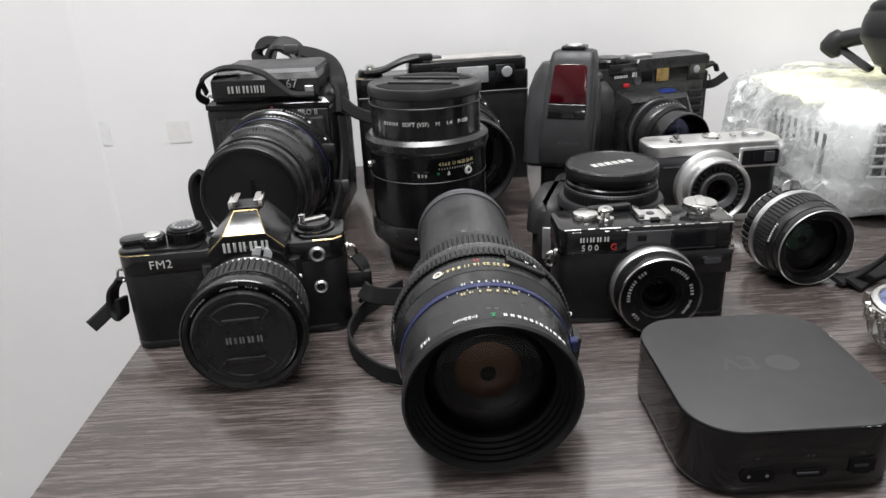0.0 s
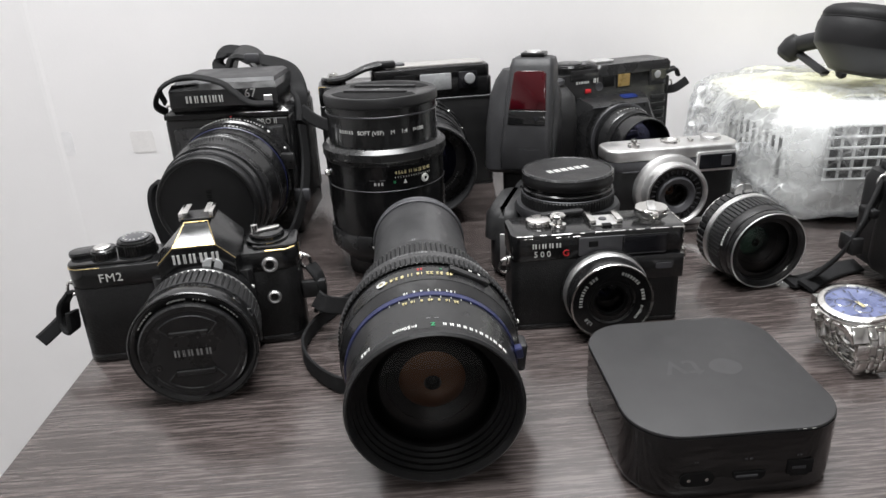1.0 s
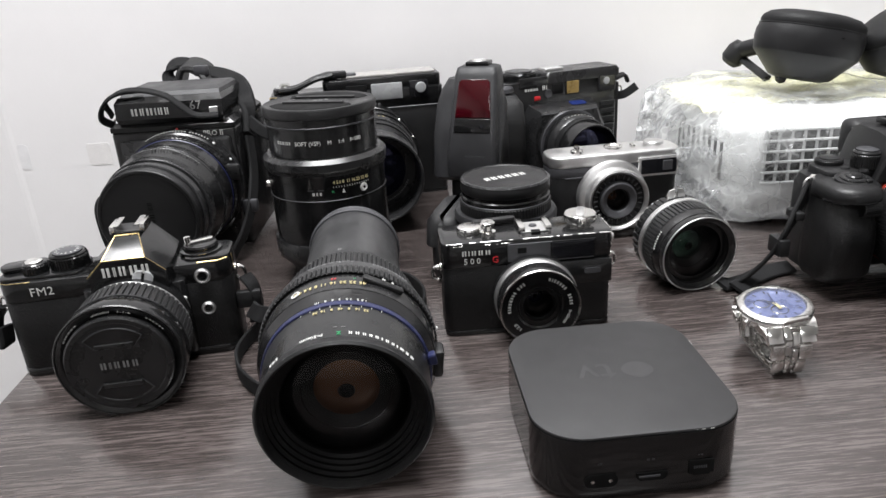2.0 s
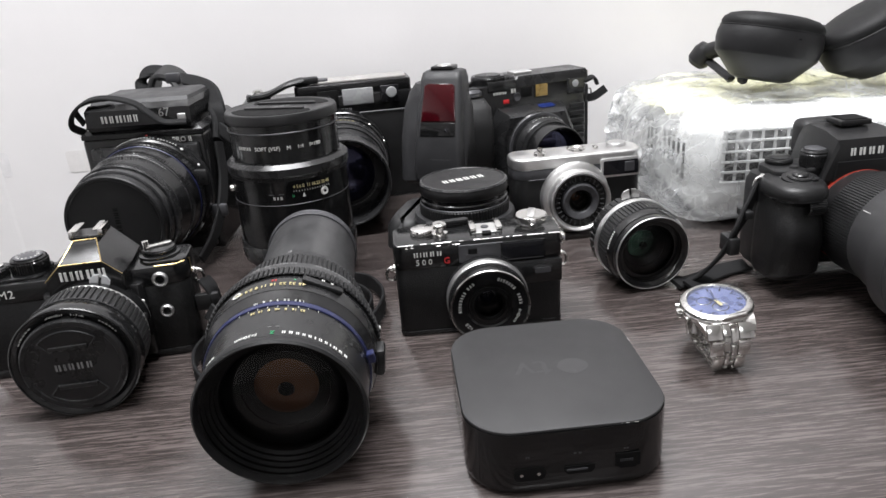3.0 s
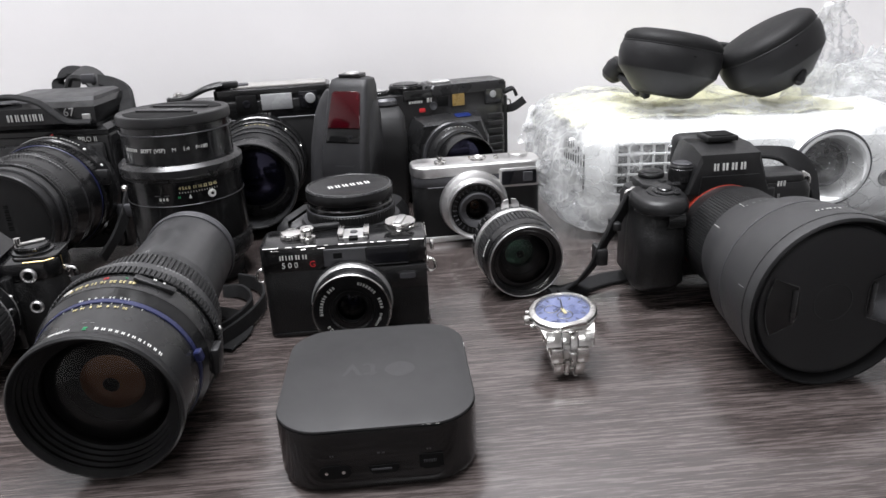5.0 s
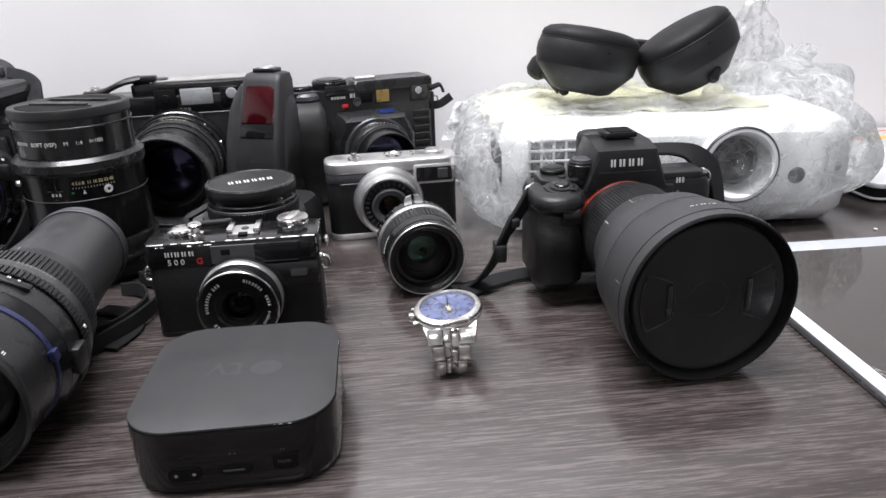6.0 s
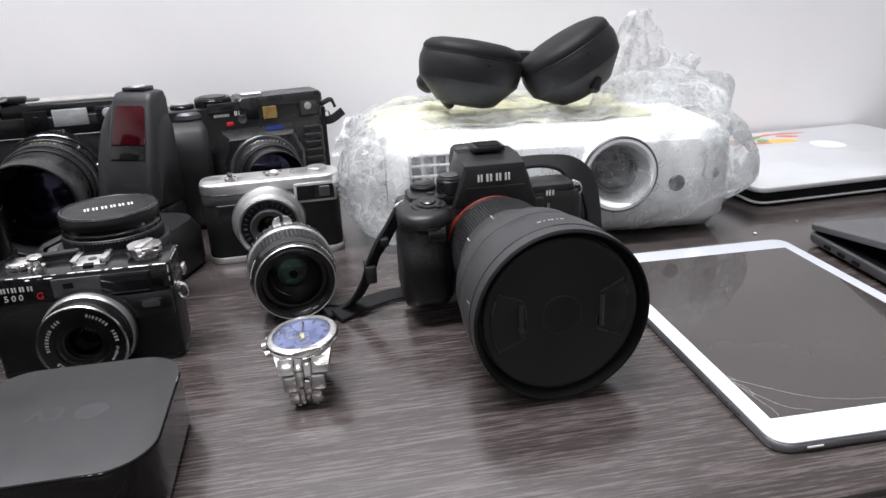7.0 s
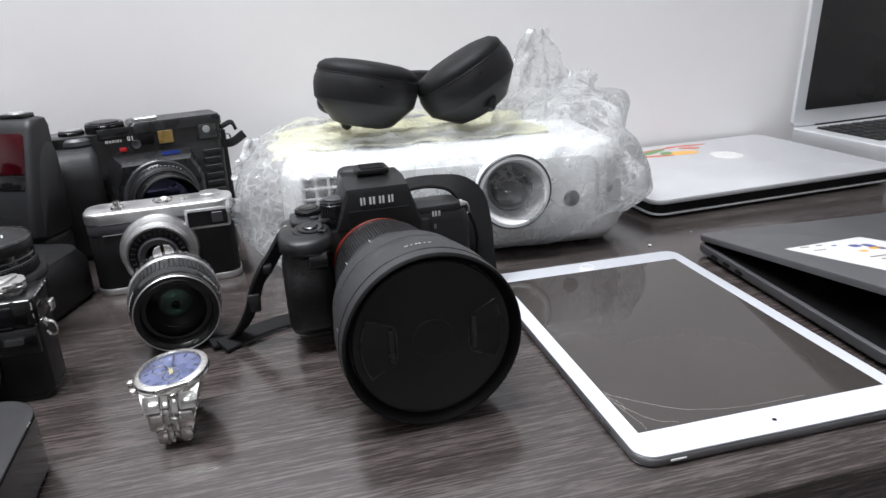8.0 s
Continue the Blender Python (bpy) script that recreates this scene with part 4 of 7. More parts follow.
    part("letter_engraving", on_barrel(letters("Z", 0.0034, 0.0004), 0.0409, -0.0095, 88, -1), GREEN, t, "green letter", m=F, smooth=0)
    part("maker_engraving", on_barrel(bars((0.0024, 0.002, 0.0024, 0.0008, 0.0018, 0.002, 0.001, 0.0019, 0.0018, 0.0019, 0.0022, 0.002), 0.0022, 0.0011), 0.0409, -0.0095, 58, -1), WHITE, t, m=F, smooth=0)
    part("top_line", on_barrel(bars((0.008,), 0.0003, 0), 0.0411, -0.0145, 88, -1), GREYPRINT, t, m=F, smooth=0)
    # side lever, tab and lock
    part("shutter_slider", on_barrel(rbox(0.022, 0.0052, 0.003, 0.001, 2), 0.0476, -0.0525, 62, -1), MATTE, t, m=F)
    part("slider_marks", on_barrel(bars((0.0016, 0.0022), 0.0016, 0.003), 0.0492, -0.0525, 60, -1), WHITE, t, m=F, smooth=0)
    part("blue_tab", on_barrel(rbox(0.006, 0.005, 0.004, 0.0006, 1), 0.0442, -0.0325, 10, -1), BLUE, t, "blue index tab", m=F)
    part("side_lever", on_barrel(rbox(0.016, 0.012, 0.006, 0.002, 2), 0.0475, -0.05, -6, -1), MATTE, t, m=F)
    for h, a in ((-0.0625, 8), (-0.046, 0)):
        part("index_dot", on_barrel(lathe([(0, 0.0006), (0.001, 0.0005), (0.0012, 0)], 12), 0.0485, h, a, -1), WHITE, t, m=F)
    front_glass(t, F, 0.0396, -0.0012, 0.0125, 0.0315, GLASS_AMBER, 5, 0.008)


# ---------------------------------------------------------------- black compact rangefinder camera
def compact_camera():
    t = thing("compact_camera", 0.1365, 0.409, 0, 0.3, label="chipped black compact rangefinder film camera with chrome dials", category="camera", group="film cameras on the table")
    D = 0.019
    part("body", slab(rrect(0.1125, 0.036, 0.006, 5, 0, D), 0.004, 0.05, 0.0004), LEATHER, t, "black leatherette")
    part("base_plate", slab(rrect(0.113, 0.0365, 0.0062, 5, 0, D), 0, 0.0042, 0.001), BLACK, t)
    part("top_plate", slab(rrect(0.1135, 0.037, 0.0062, 5, 0, D), 0.0495, 0.0678, 0.0014), BLACK, t)
    part("front_plate", slab(rrect(0.0485, 0.004, 0.001, 2, 0.0315, 0.0), 0.0335, 0.0498, 0.0004), BLACK, t)
    part("window_panel", rbox(0.03, 0.001, 0.0125, 0.0003, 1, at=(0.0015, -0.0002, 0.0585)), GREYMETAL, t, "grey panel")
    part("rangefinder_window", rbox(0.006, 0.0012, 0.004, 0.0003, 1, at=(-0.004, -0.0007, 0.06)), HOLE, t)
    w = part("viewfinder_frame", rbox(0.0305, 0.0012, 0.0135, 0.0005, 1, at=(0.0295, -0.0002, 0.058)), BLACK, t)
    part("viewfinder_glass", rbox(0.0275, 0.0008, 0.0108, 0.0002, 1, at=(0.0295, -0.0009, 0.0582)), DARKGLASS, w)
    part("bright_edge", rbox(0.0275, 0.0008, 0.0005, 0, at=(0.0295, -0.0009, 0.0518)), GREYMETAL, w)
    part("sensor_frame", slab(rrect(0.0145, 0.0065, 0.0022, 4), 0, 0.0012, 0.0004), BLACK, t, m=pose(0.0425, -0.0012, 0.0425, 90))
    part("sensor_glass", slab(rrect(0.011, 0.0038, 0.0014, 4), 0, 0.0008), GREYMETAL, t, m=pose(0.0425, -0.002, 0.0425, 90))
    part("maker_mark", front(bars((0.0038, 0.0011, 0.0038, 0.0038, 0.0042), 0.0034, 0.0007, 0.0005), -0.034, 0.0004, 0.0602), WHITE, t, "white maker's mark as bars", smooth=0)
    part("model_mark", front(letters("500", 0.0056, 0.0005, spacing=1.5), -0.0368, 0.0004, 0.0545), WHITE, t, smooth=0)
    part("red_mark", front(letters("G", 0.0062, 0.0005), -0.0215, 0.0002, 0.0545), RED, t, "red letter", smooth=0)
    part("red_writing", front(bars((0.002, 0.0015, 0.0018, 0.0015, 0.002, 0.0018, 0.0015), 0.0024, 0.0005, 0.0005), 0.002, -0.0008, 0.0535), RED, t, "small red writing as bars", smooth=0)
    # worn paint along the top edges
    nicks(t, (-0.055, 0.0004, 0.0674), (0.055, 0.0004, 0.0674), 26, CHROME, 3, 0.00055, 0.006)
    nicks(t, (-0.055, 0.0002, 0.0655), (-0.012, 0.0002, 0.0655), 9, CHROME, 4, 0.0005, 0.004)
    nicks(t, (0.0567, 0.006, 0.0674), (0.0567, 0.034, 0.0674), 8, CHROME, 5, 0.0006, 0.004)
    nicks(t, (0.0555, 0.0015, 0.045), (0.0555, 0.0015, 0.067), 5, CHROME, 6, 0.0005, 0.004)
    nicks(t, (-0.0558, 0.0015, 0.052), (-0.0558, 0.0015, 0.067), 5, CHROME, 7, 0.0004, 0.003)
    # top controls
    k = knob("film_counter_dial", -0.036, 0.02, 0.0678, 0.0085, 0.0045, CHROME, t, 10, None, "chrome advance hub")
    part("advance_lever", slab(rrect(0.03, 0.006, 0.0028, 4), 0, 0.0035, 0.001), MATTE, k, m=pose(-0.018, 0.029, 0.0695, 0, 0, 8))
    part("shutter_button", lathe([(0, 0), (0.0055, 0), (0.0055, 0.0028), (0.0032, 0.0036), (0.0028, 0.006), (0.0048, 0.0068), (0.005, 0.0085), (0.0042, 0.0092), (0.0012, 0.0092), (0.001, 0.0082), (0, 0.0082)], 36), CHROME, t, "chrome shutter button", m=pose(-0.0245, 0.013, 0.0678))
    part("shoe_plate", rbox(0.02, 0.018, 0.001, 0.0002, 1, at=(0.007, 0.019, 0.0683)), SILVER, t)
    for s in (1, -1):
        part("shoe_rail", rbox(0.0042, 0.018, 0.0038, 0.0006, 2, at=(0.007 + s * 0.0088, 0.019, 0.0702)), CHROME, t, "chrome shoe rail")
    part("shoe_contact", lathe([(0, 0), (0.0028, 0), (0.0024, 0.0008), (0, 0.001)], 20), GREYMETAL, t, m=pose(0.007, 0.02, 0.0688))
    part("shoe_notch", rbox(0.006, 0.005, 0.0012, 0.0003, 1, at=(0.007, 0.009, 0.0688)), HOLE, t)
    k = part("rewind_knob", lathe([(0, 0), (0.0075, 0), (0.0075, 0.002), (0.0105, 0.0024), (0.0108, 0.003), (0.0108, 0.0072), (0.0102, 0.0078), (0, 0.0078)], 48), CHROME, t, "chrome rewind knob", m=pose(0.0395, 0.02, 0.0678))
    part("rewind_crank", slab(rrect(0.019, 0.0055, 0.002, 4), 0, 0.001, 0.0003), SILVER, k, m=pose(0.0395, 0.02, 0.0756, 0, 0, 75))
    part("crank_knuckle", rbox(0.004, 0.0035, 0.005, 0.0008, 2, at=(0.0385, 0.0095, 0.0725)), CHROME, k)
    lug(t, 0.0565, 0.014, 0.044, 1)
    lug(t, -0.0565, 0.014, 0.044, -1)
    part("strap_clip", rbox(0.003, 0.008, 0.007, 0.001, 2, at=(0.061, 0.02, 0.056)), CHROME, t)
    # lens
    L = pose(0.0035, 0.0005, 0.028) @ FWD @ Matrix.Diagonal((1.08, 1.08, 1.0, 1))
    turned("lens_base", ring(0.0262, 0, 0.0045, wall=0.01), BLACK, t, L)
    turned("speed_ring", [(0.015, 0.004), (0.0254, 0.0045), (0.0256, 0.009), (0.0248, 0.0105), (0.015, 0.0105)], SILVER, t, L, "satin chrome speed ring")
    ribbed("focus_ring", 0.0248, 0.0005, 0.0105, 0.0145, 100, BLACK, t, L)
    turned("front_barrel", [(0.015, 0.014), (0.0242, 0.0145), (0.024, 0.0215), (0.0236, 0.0222), (0.015, 0.0215)], BLACK, t, L)
    turned("chrome_rim", [(0.0232, 0.0212), (0.0241, 0.0213), (0.0245, 0.0222), (0.0241, 0.023), (0.0234, 0.0228), (0.023, 0.0218)], CHROME, t, L, "chrome rim")
    turned("name_ring", [(0.0233, 0.0222), (0.0145, 0.0206), (0.0135, 0.0195), (0.01, 0.0195)], BLACK, t, L)
    part("engraving_left", on_ring(letters("1:2.8", 0.003, 0.0003), 0.0182, 0.0217, 222), WHITE, t, m=L, smooth=0)
    part("engraving_right", on_ring(letters("f=40mm", 0.0028, 0.0003), 0.0182, 0.0217, -25), WHITE, t, m=L, smooth=0)
    part("maker_left", on_ring(bars((0.0013, 0.0006, 0.0013, 0.0013, 0.0014, 0.001, 0.0012, 0.0012), 0.0021, 0.0007), 0.0186, 0.0218, 165), WHITE, t, m=L, smooth=0)
    part("maker_middle", on_ring(bars((0.0013, 0.0013, 0.0013), 0.0021, 0.0007), 0.0186, 0.0218, 128), WHITE, t, m=L, smooth=0)
    part("maker_right", on_ring(bars((0.0014, 0.0007, 0.0013, 0.0013, 0.0013, 0.0013, 0.0013), 0.0021, 0.0007), 0.0186, 0.0218, 55), WHITE, t, m=L, smooth=0)
    part("lens_word", on_ring(bars((0.0012, 0.0013, 0.0013, 0.0013), 0.0021, 0.0007), 0.0186, 0.0218, 12), WHITE, t, m=L, smooth=0)
    front_glass(t, L, 0.0125, 0.0205, 0.004, 0.009, GLASS_BLUE, 3, 0.002)


# ---------------------------------------------------------------- small black media box
def media_box():
    t = thing("media_player", 0.1588, 0.2945, 0, 0.2, label="small square black media player box with rear ports", category="media player")
    W, D, H = 0.0998, 0.1035, 0.036
    part("shell", loft([rrect3(W - i, D - i, 0.024, z, n=10) for i, z in ((0.006, 0.0), (0.0026, 0.0008), (0.0006, 0.003), (0.0, 0.006), (0.0, H - 0.0018))]), GLOSSBLACK, t, "glossy black sides", smooth=50)
    top = part("top_cover", slab(rrect(W - 0.0006, D - 0.0006, 0.0237, 10), H - 0.0019, H, 0.0008), TOPBLACK, t, "matte dark grey top")
    part("logo", slab([(0.0075 * math.cos(a) * (1 + 0.1 * math.cos(2 * a)), 0.0075 * math.sin(a)) for a in [math.pi * i / 12 for i in range(24)]], 0, 0.00005), TOPMARK, top, "plain round mark", m=pose(0.0125, 0.0005, H), smooth=0)
    part("letters", letters("tv", 0.026, 0.00005), TOPMARK, top, "letters lightened to show their gloss", m=pose(-0.009, 0.0005, H + 0.00003, 0, 0, 180), smooth=0)
    y = -D / 2
    p = part("power_socket", slab(rrect(0.0155, 0.0072, 0.0034, 6), 0, 0.0006), HOLE, t, m=pose(-0.0212, y, 0.0125, 90))
    for x in (-0.0262, -0.018):
        part("pin", moved(lathe([(0, 0.001), (0.0009, 0.001), (0.0009, 0)], 14), FWD), CHROME, p, m=pose(x + 0.001, y, 0.0125))
    p = part("video_socket", slab([(-0.0072, 0.0022), (0.0072, 0.0022), (0.0072, -0.0005), (0.0055, -0.0022), (-0.0055, -0.0022), (-0.0072, -0.0005)], 0, 0.0006), HOLE, t, m=pose(0.0025, y, 0.0125, 90))
    part("contact_tongue", rbox(0.0098, 0.0004, 0.0009, 0, at=(0.0013, y - 0.0008, 0.0128)), GREYMETAL, p)
    p = part("network_socket", slab([(-0.0058, 0.0038), (0.0058, 0.0038), (0.0058, -0.0035), (0.004, -0.0035), (0.004, -0.0045), (-0.004, -0.0045), (-0.004, -0.0035), (-0.0058, -0.0035)], 0, 0.0006), HOLE, t, m=pose(0.0255, y, 0.0152, 90))
    for i in range(8):
        part("contact", rbox(0.0004, 0.0004, 0.0014, 0, at=(0.0255 - 0.0035 + i * 0.0008, y - 0.0008, 0.0153)), GREYMETAL, p)
    for x, w in ((-0.022, 0.0025), (0.0015, 0.005), (0.0245, 0.003)):
        part("port_mark", front(bars((w,), 0.0008, 0, 0.0002), x, y - 0.0003, 0.0218), GREYMETAL, t, smooth=0)
    nicks(t, (0.006, y + 0.0004, 0.0352), (0.032, y + 0.0004, 0.0352), 6, WHITE, 9, 0.00016, 0.003, "scuff")
    nicks(t, (0.0492, 0.018, 0.0356), (0.0496, 0.026, 0.0356), 3, WHITE, 10, 0.0002, 0.002, "scuff")


film_slr()
medium_format_slr()
standing_lens()
wide_lens()
compact_camera()
media_box()


# ---------------------------------------------------------------- flash gun and the camera that lies on its back under it
def dslr_on_back():
    t = thing("reflex_camera", 0.142, 0.525, 0, -20, label="black reflex camera lying on its back, capped lens upwards", category="camera")
    part("body", loft([rrect3(w, d, 0.022, z, -0.018, cy) for w, d, cy, z in ((0.07, 0.13, 0.018, 0), (0.076, 0.138, 0.018, 0.006), (0.076, 0.138, 0.018, 0.034), (0.068, 0.124, 0.018, 0.045))]), HOODBLACK, t, smooth=50)
    part("grip", loft([rrect3(w, d, 0.012, z, -0.045, -0.01) for w, d, z in ((0.03, 0.07, 0.03), (0.028, 0.066, 0.048), (0.02, 0.054, 0.054))]), RUBBER, t, smooth=50)
    part("silver_panel", rbox(0.02, 0.0025, 0.026, 0.001, 2, at=(-0.034, -0.0525, 0.026)), SILVER, t, "silver front panel")
    part("mode_plate", rbox(0.034, 0.012, 0.003, 0.001, 2, at=(-0.03, 0.048, 0.0465)), MATTE, t)
    part("mode_marks", moved(bars((0.005, 0.003, 0.006, 0.004), 0.0035, 0.0015), pose(-0.03, 0.046, 0.0482)), GREYPRINT, t, smooth=0)
    L = pose(0.002, -0.02, 0)
    turned("mount", ring(0.0375, 0.04, 0.049, 0.001, 0.02), SATIN, t, L)
    turned("zoom_ring", [(0.01, 0.047), (0.036, 0.0485), (0.0395, 0.0515), (0.0398, 0.055), (0.0385, 0.0575), (0.01, 0.0575)], FLASHGREY, t, L, "dark grey zoom ring")
    ribbed("grip_band", 0.0352, 0.0007, 0.0575, 0.0655, 90, RUBBER, t, L)
    turned("front_barrel", [(0.01, 0.057), (0.0336, 0.0575), (0.0336, 0.0625), (0.0342, 0.063), (0.0342, 0.0695), (0.0332, 0.0705), (0.0332, 0.074), (0.01, 0.074)], BLACK, t, L)
    turned("rim_line", ring(0.0346, 0.0655, 0.0668), GREYMETAL, t, L)
    cap = turned("lens_cap", [(0, 0.073), (0.0338, 0.0735), (0.0344, 0.0745), (0.0344, 0.08), (0.0336, 0.0822), (0.0322, 0.0826), (0.0315, 0.082), (0, 0.0818)], MATTE, t, L, "black lens cap with pale mark")
    turned("cap_rim", [(0.0318, 0.0819), (0.0322, 0.0829), (0.0334, 0.0827), (0.0344, 0.0815)], EDGELIGHT, cap, L)
    part("cap_mark", moved(bars((0.0048, 0.005, 0.0054, 0.0048, 0.0052, 0.005), 0.0078, 0.0009), pose(0, 0, 0.0819, 0, 0, 38)), WHITE, cap, m=L, smooth=0)


def flash_gun():
    t = thing("flash_gun", 0.1225, 0.619, 0, -23, label="charcoal camera flash gun with a dark red window", category="flash")
    part("foot", rbox(0.05, 0.036, 0.046, 0.006, 3, at=(0, 0.03, 0.023)), MATTE, t)
    secs = ((0.044, 0.03, 0.008, 0.05, 0.008), (0.048, 0.034, 0.004, 0.052, 0.012), (0.085, 0.0345, 0.012, 0.054, 0.014), (0.112, 0.0335, 0.023, 0.056, 0.014), (0.126, 0.029, 0.029, 0.057, 0.013), (0.135, 0.023, 0.034, 0.056, 0.01))
    part("housing", loft([rrect3(2 * w, y1 - y0, r, z, -0.008, (y0 + y1) / 2) for z, w, y0, y1, r in secs]), FLASHGREY, t, smooth=50)
    head = ((0.05, 0.024, 0.0015, 0.04, 0.005), (0.067, 0.024, 0.0, 0.04, 0.005), (0.098, 0.0225, 0.011, 0.05, 0.005), (0.139, 0.0205, 0.026, 0.054, 0.005), (0.1455, 0.019, 0.03, 0.053, 0.005), (0.147, 0.016, 0.033, 0.05, 0.005))
    part("head", loft([rrect3(2 * w, y1 - y0, r, z, 0, (y0 + y1) / 2) for z, w, y0, y1, r in head]), FLASHGREY, t, smooth=50)
    slope = math.degrees(math.atan2(0.015, 0.041))
    m = pose(0, 0.0125, 0.0985, 90 - slope)
    part("red_window", slab([(-0.0172, 0.004), (0.0172, 0.004), (0.0148, 0.0375), (0.012, 0.0395), (-0.012, 0.0395), (-0.0148, 0.0375)], 0, 0.0022, 0.0008), REDGLASS, t, "dark red translucent window", m=m)
    part("sensor_strip", slab([(-0.0175, -0.0095), (0.0175, -0.0095), (0.0172, 0.0035), (-0.0172, 0.0035)], 0, 0.002, 0.0006), GLOSSBLACK, t, m=m)
    part("sensor_eye", lathe([(0, 0.0028), (0.0022, 0.0024), (0.0026, 0.0018)], 20), DARKGLASS, t, m=m @ pose(0.009, -0.0035, 0))
    part("maker_mark", front(bars((0.0036, 0.003, 0.003, 0.0032, 0.003), 0.0042, 0.0007), 0.004, 0.0008, 0.067), GREYPRINT, t, smooth=0)
    part("name_plate", rbox(0.021, 0.001, 0.006, 0.001, 2, at=(0.004, 0.0012, 0.067)), GREYMETAL, t)
    part("top_shoe", rbox(0.022, 0.016, 0.004, 0.001, 2, at=(0, 0.041, 0.1488)), BLACK, t)
    part("shoe_metal", lathe([(0, 0.0015), (0.006, 0.0015), (0.0068, 0)], 24), SILVER, t, m=pose(0, 0.041, 0.1505))


# ---------------------------------------------------------------- large rangefinder with a hooded lens, back row
def hooded_rangefinder():
    t = thing("rangefinder_camera", 0.012, 0.738, 0, 5, label="large black medium format rangefinder camera with deep lens hood", category="camera", group="film cameras on the table")
    part("body", slab(rrect(0.182, 0.05, 0.006, 5, 0.007, 0.025), 0.002, 0.098, 0.001), LEATHER, t, "black leatherette")
    part("top_plate", slab(rrect(0.182, 0.05, 0.006, 5, 0.007, 0.025), 0.098, 0.118, 0.002), BLACK, t)
    part("base_plate", slab(rrect(0.1825, 0.0505, 0.006, 5, 0.007, 0.025), 0, 0.004, 0.0008), BLACK, t)
    part("trim_line", rbox(0.178, 0.001, 0.0013, 0.0003, 1, at=(0.007, -0.0004, 0.0978)), GREYMETAL, t, "thin bright trim line")
    part("finder_housing", slab(rrect(0.125, 0.042, 0.005, 4, 0.034, 0.025), 0.117, 0.13, 0.002), BLACK, t)
    part("pale_top", slab(rrect(0.1, 0.034, 0.004, 4, 0.042, 0.026), 0.1298, 0.1322, 0.0008), CREAMPLATE, t, "pale worn top plate")
    part("small_window", rbox(0.022, 0.002, 0.019, 0.0008, 2, at=(0.006, -0.0008, 0.1145)), HOLE, t)
    part("small_glass", lathe([(0, 0.002), (0.004, 0.0017), (0.0046, 0.0008)], 20), DARKGLASS, t, m=pose(0.006, -0.001, 0.1145) @ FWD)
    part("frame_window", rbox(0.033, 0.002, 0.017, 0.0008, 2, at=(0.038, -0.0008, 0.1155)), GREYGLASS, t, "frosted grey window")
    part("finder_window", rbox(0.02, 0.002, 0.018, 0.0008, 2, at=(0.072, -0.0008, 0.1155)), DARKGLASS, t)
    part("finder_lens", lathe([(0, 0.002), (0.005, 0.0016), (0.0058, 0.0006)], 20), GREYGLASS, t, m=pose(0.074, -0.0015, 0.117) @ FWD)
    part("name_mark", front(bars((0.004, 0.003, 0.004, 0.003), 0.0045, 0.0007), 0.022, -0.0008, 0.102), GREYPRINT, t, smooth=0)
    knob("counter_dial", -0.068, 0.025, 0.118, 0.013, 0.006, BLACK, t, 40, SILVER)
    part("advance_lever", ribbon([(-0.072, 0.015, 0.1225), (-0.055, 0.008, 0.125), (-0.035, 0.006, 0.133), (-0.018, 0.01, 0.136)], 0.012, 0.005, (0.2, 1, 0.2)), MATTE, t)
    part("lever_tip", rbox(0.024, 0.012, 0.007, 0.002, 2, at=(-0.014, 0.014, 0.1345)), MATTE, t)
    part("release_button", lathe([(0, 0.004), (0.004, 0.004), (0.0055, 0.002), (0.006, 0)], 24), CHROME, t, m=pose(-0.068, 0.025, 0.1245))
    for x in (-0.02, 0.0):
        part("top_bump", slab(rrect(0.016, 0.014, 0.004, 4, x, 0.02), 0.1295, 0.1345, 0.001), GREYMETAL, t)
    wear(t, [(-0.0835, 0.004, 0.11), (-0.0835, 0.004, 0.1175), (-0.076, 0.0, 0.1178)], BRASS, 0.0006)
    L = pose(0.0145, 0, 0.054) @ FWD
    turned("lens_base", ring(0.05, 0, 0.022, 0.001, 0.02), BLACK, t, L)
    ribbed("speed_ring", 0.0475, 0.0007, 0.022, 0.036, 110, SATIN, t, L)
    turned("mid_ring", [(0.03, 0.036), (0.046, 0.0365), (0.0455, 0.05), (0.0445, 0.052), (0.03, 0.052)], SATIN, t, L)
    ribbed("focus_ring", 0.0435, 0.0007, 0.052, 0.066, 100, RUBBER, t, L)
    part("scale_marks", on_barrel(bars((0.003, 0.0015, 0.003, 0.002, 0.0015, 0.003), 0.0024, 0.002), 0.0461, 0.044, 85), CREAM, t, m=L, smooth=0)
    turned("hood", [(0.03, 0.066), (0.0418, 0.0665), (0.0425, 0.09), (0.0425, 0.12), (0.042, 0.1215), (0.0405, 0.1215), (0.0395, 0.12), (0.0385, 0.085), (0.03, 0.084), (0.0, 0.084)], SATIN, t, L, "deep black lens hood")
    part("hood_marks", on_ring(bars((0.0018, 0.0014, 0.002, 0.0012) * 4, 0.002, 0.0008), 0.033, 0.0845, -55, True), GREYPRINT, t, m=L, smooth=0)
    turned("glass", [(0.029, 0.084), (0.02, 0.087), (0.01, 0.0885), (0, 0.089)], GLASS_BLUE, t, L)
    for a in (20, 48):
        part("screw", on_barrel(lathe([(0, 0.0016), (0.0016, 0.0012), (0.002, 0)], 12), 0.0475, 0.028, a), CHROME, t, m=L)


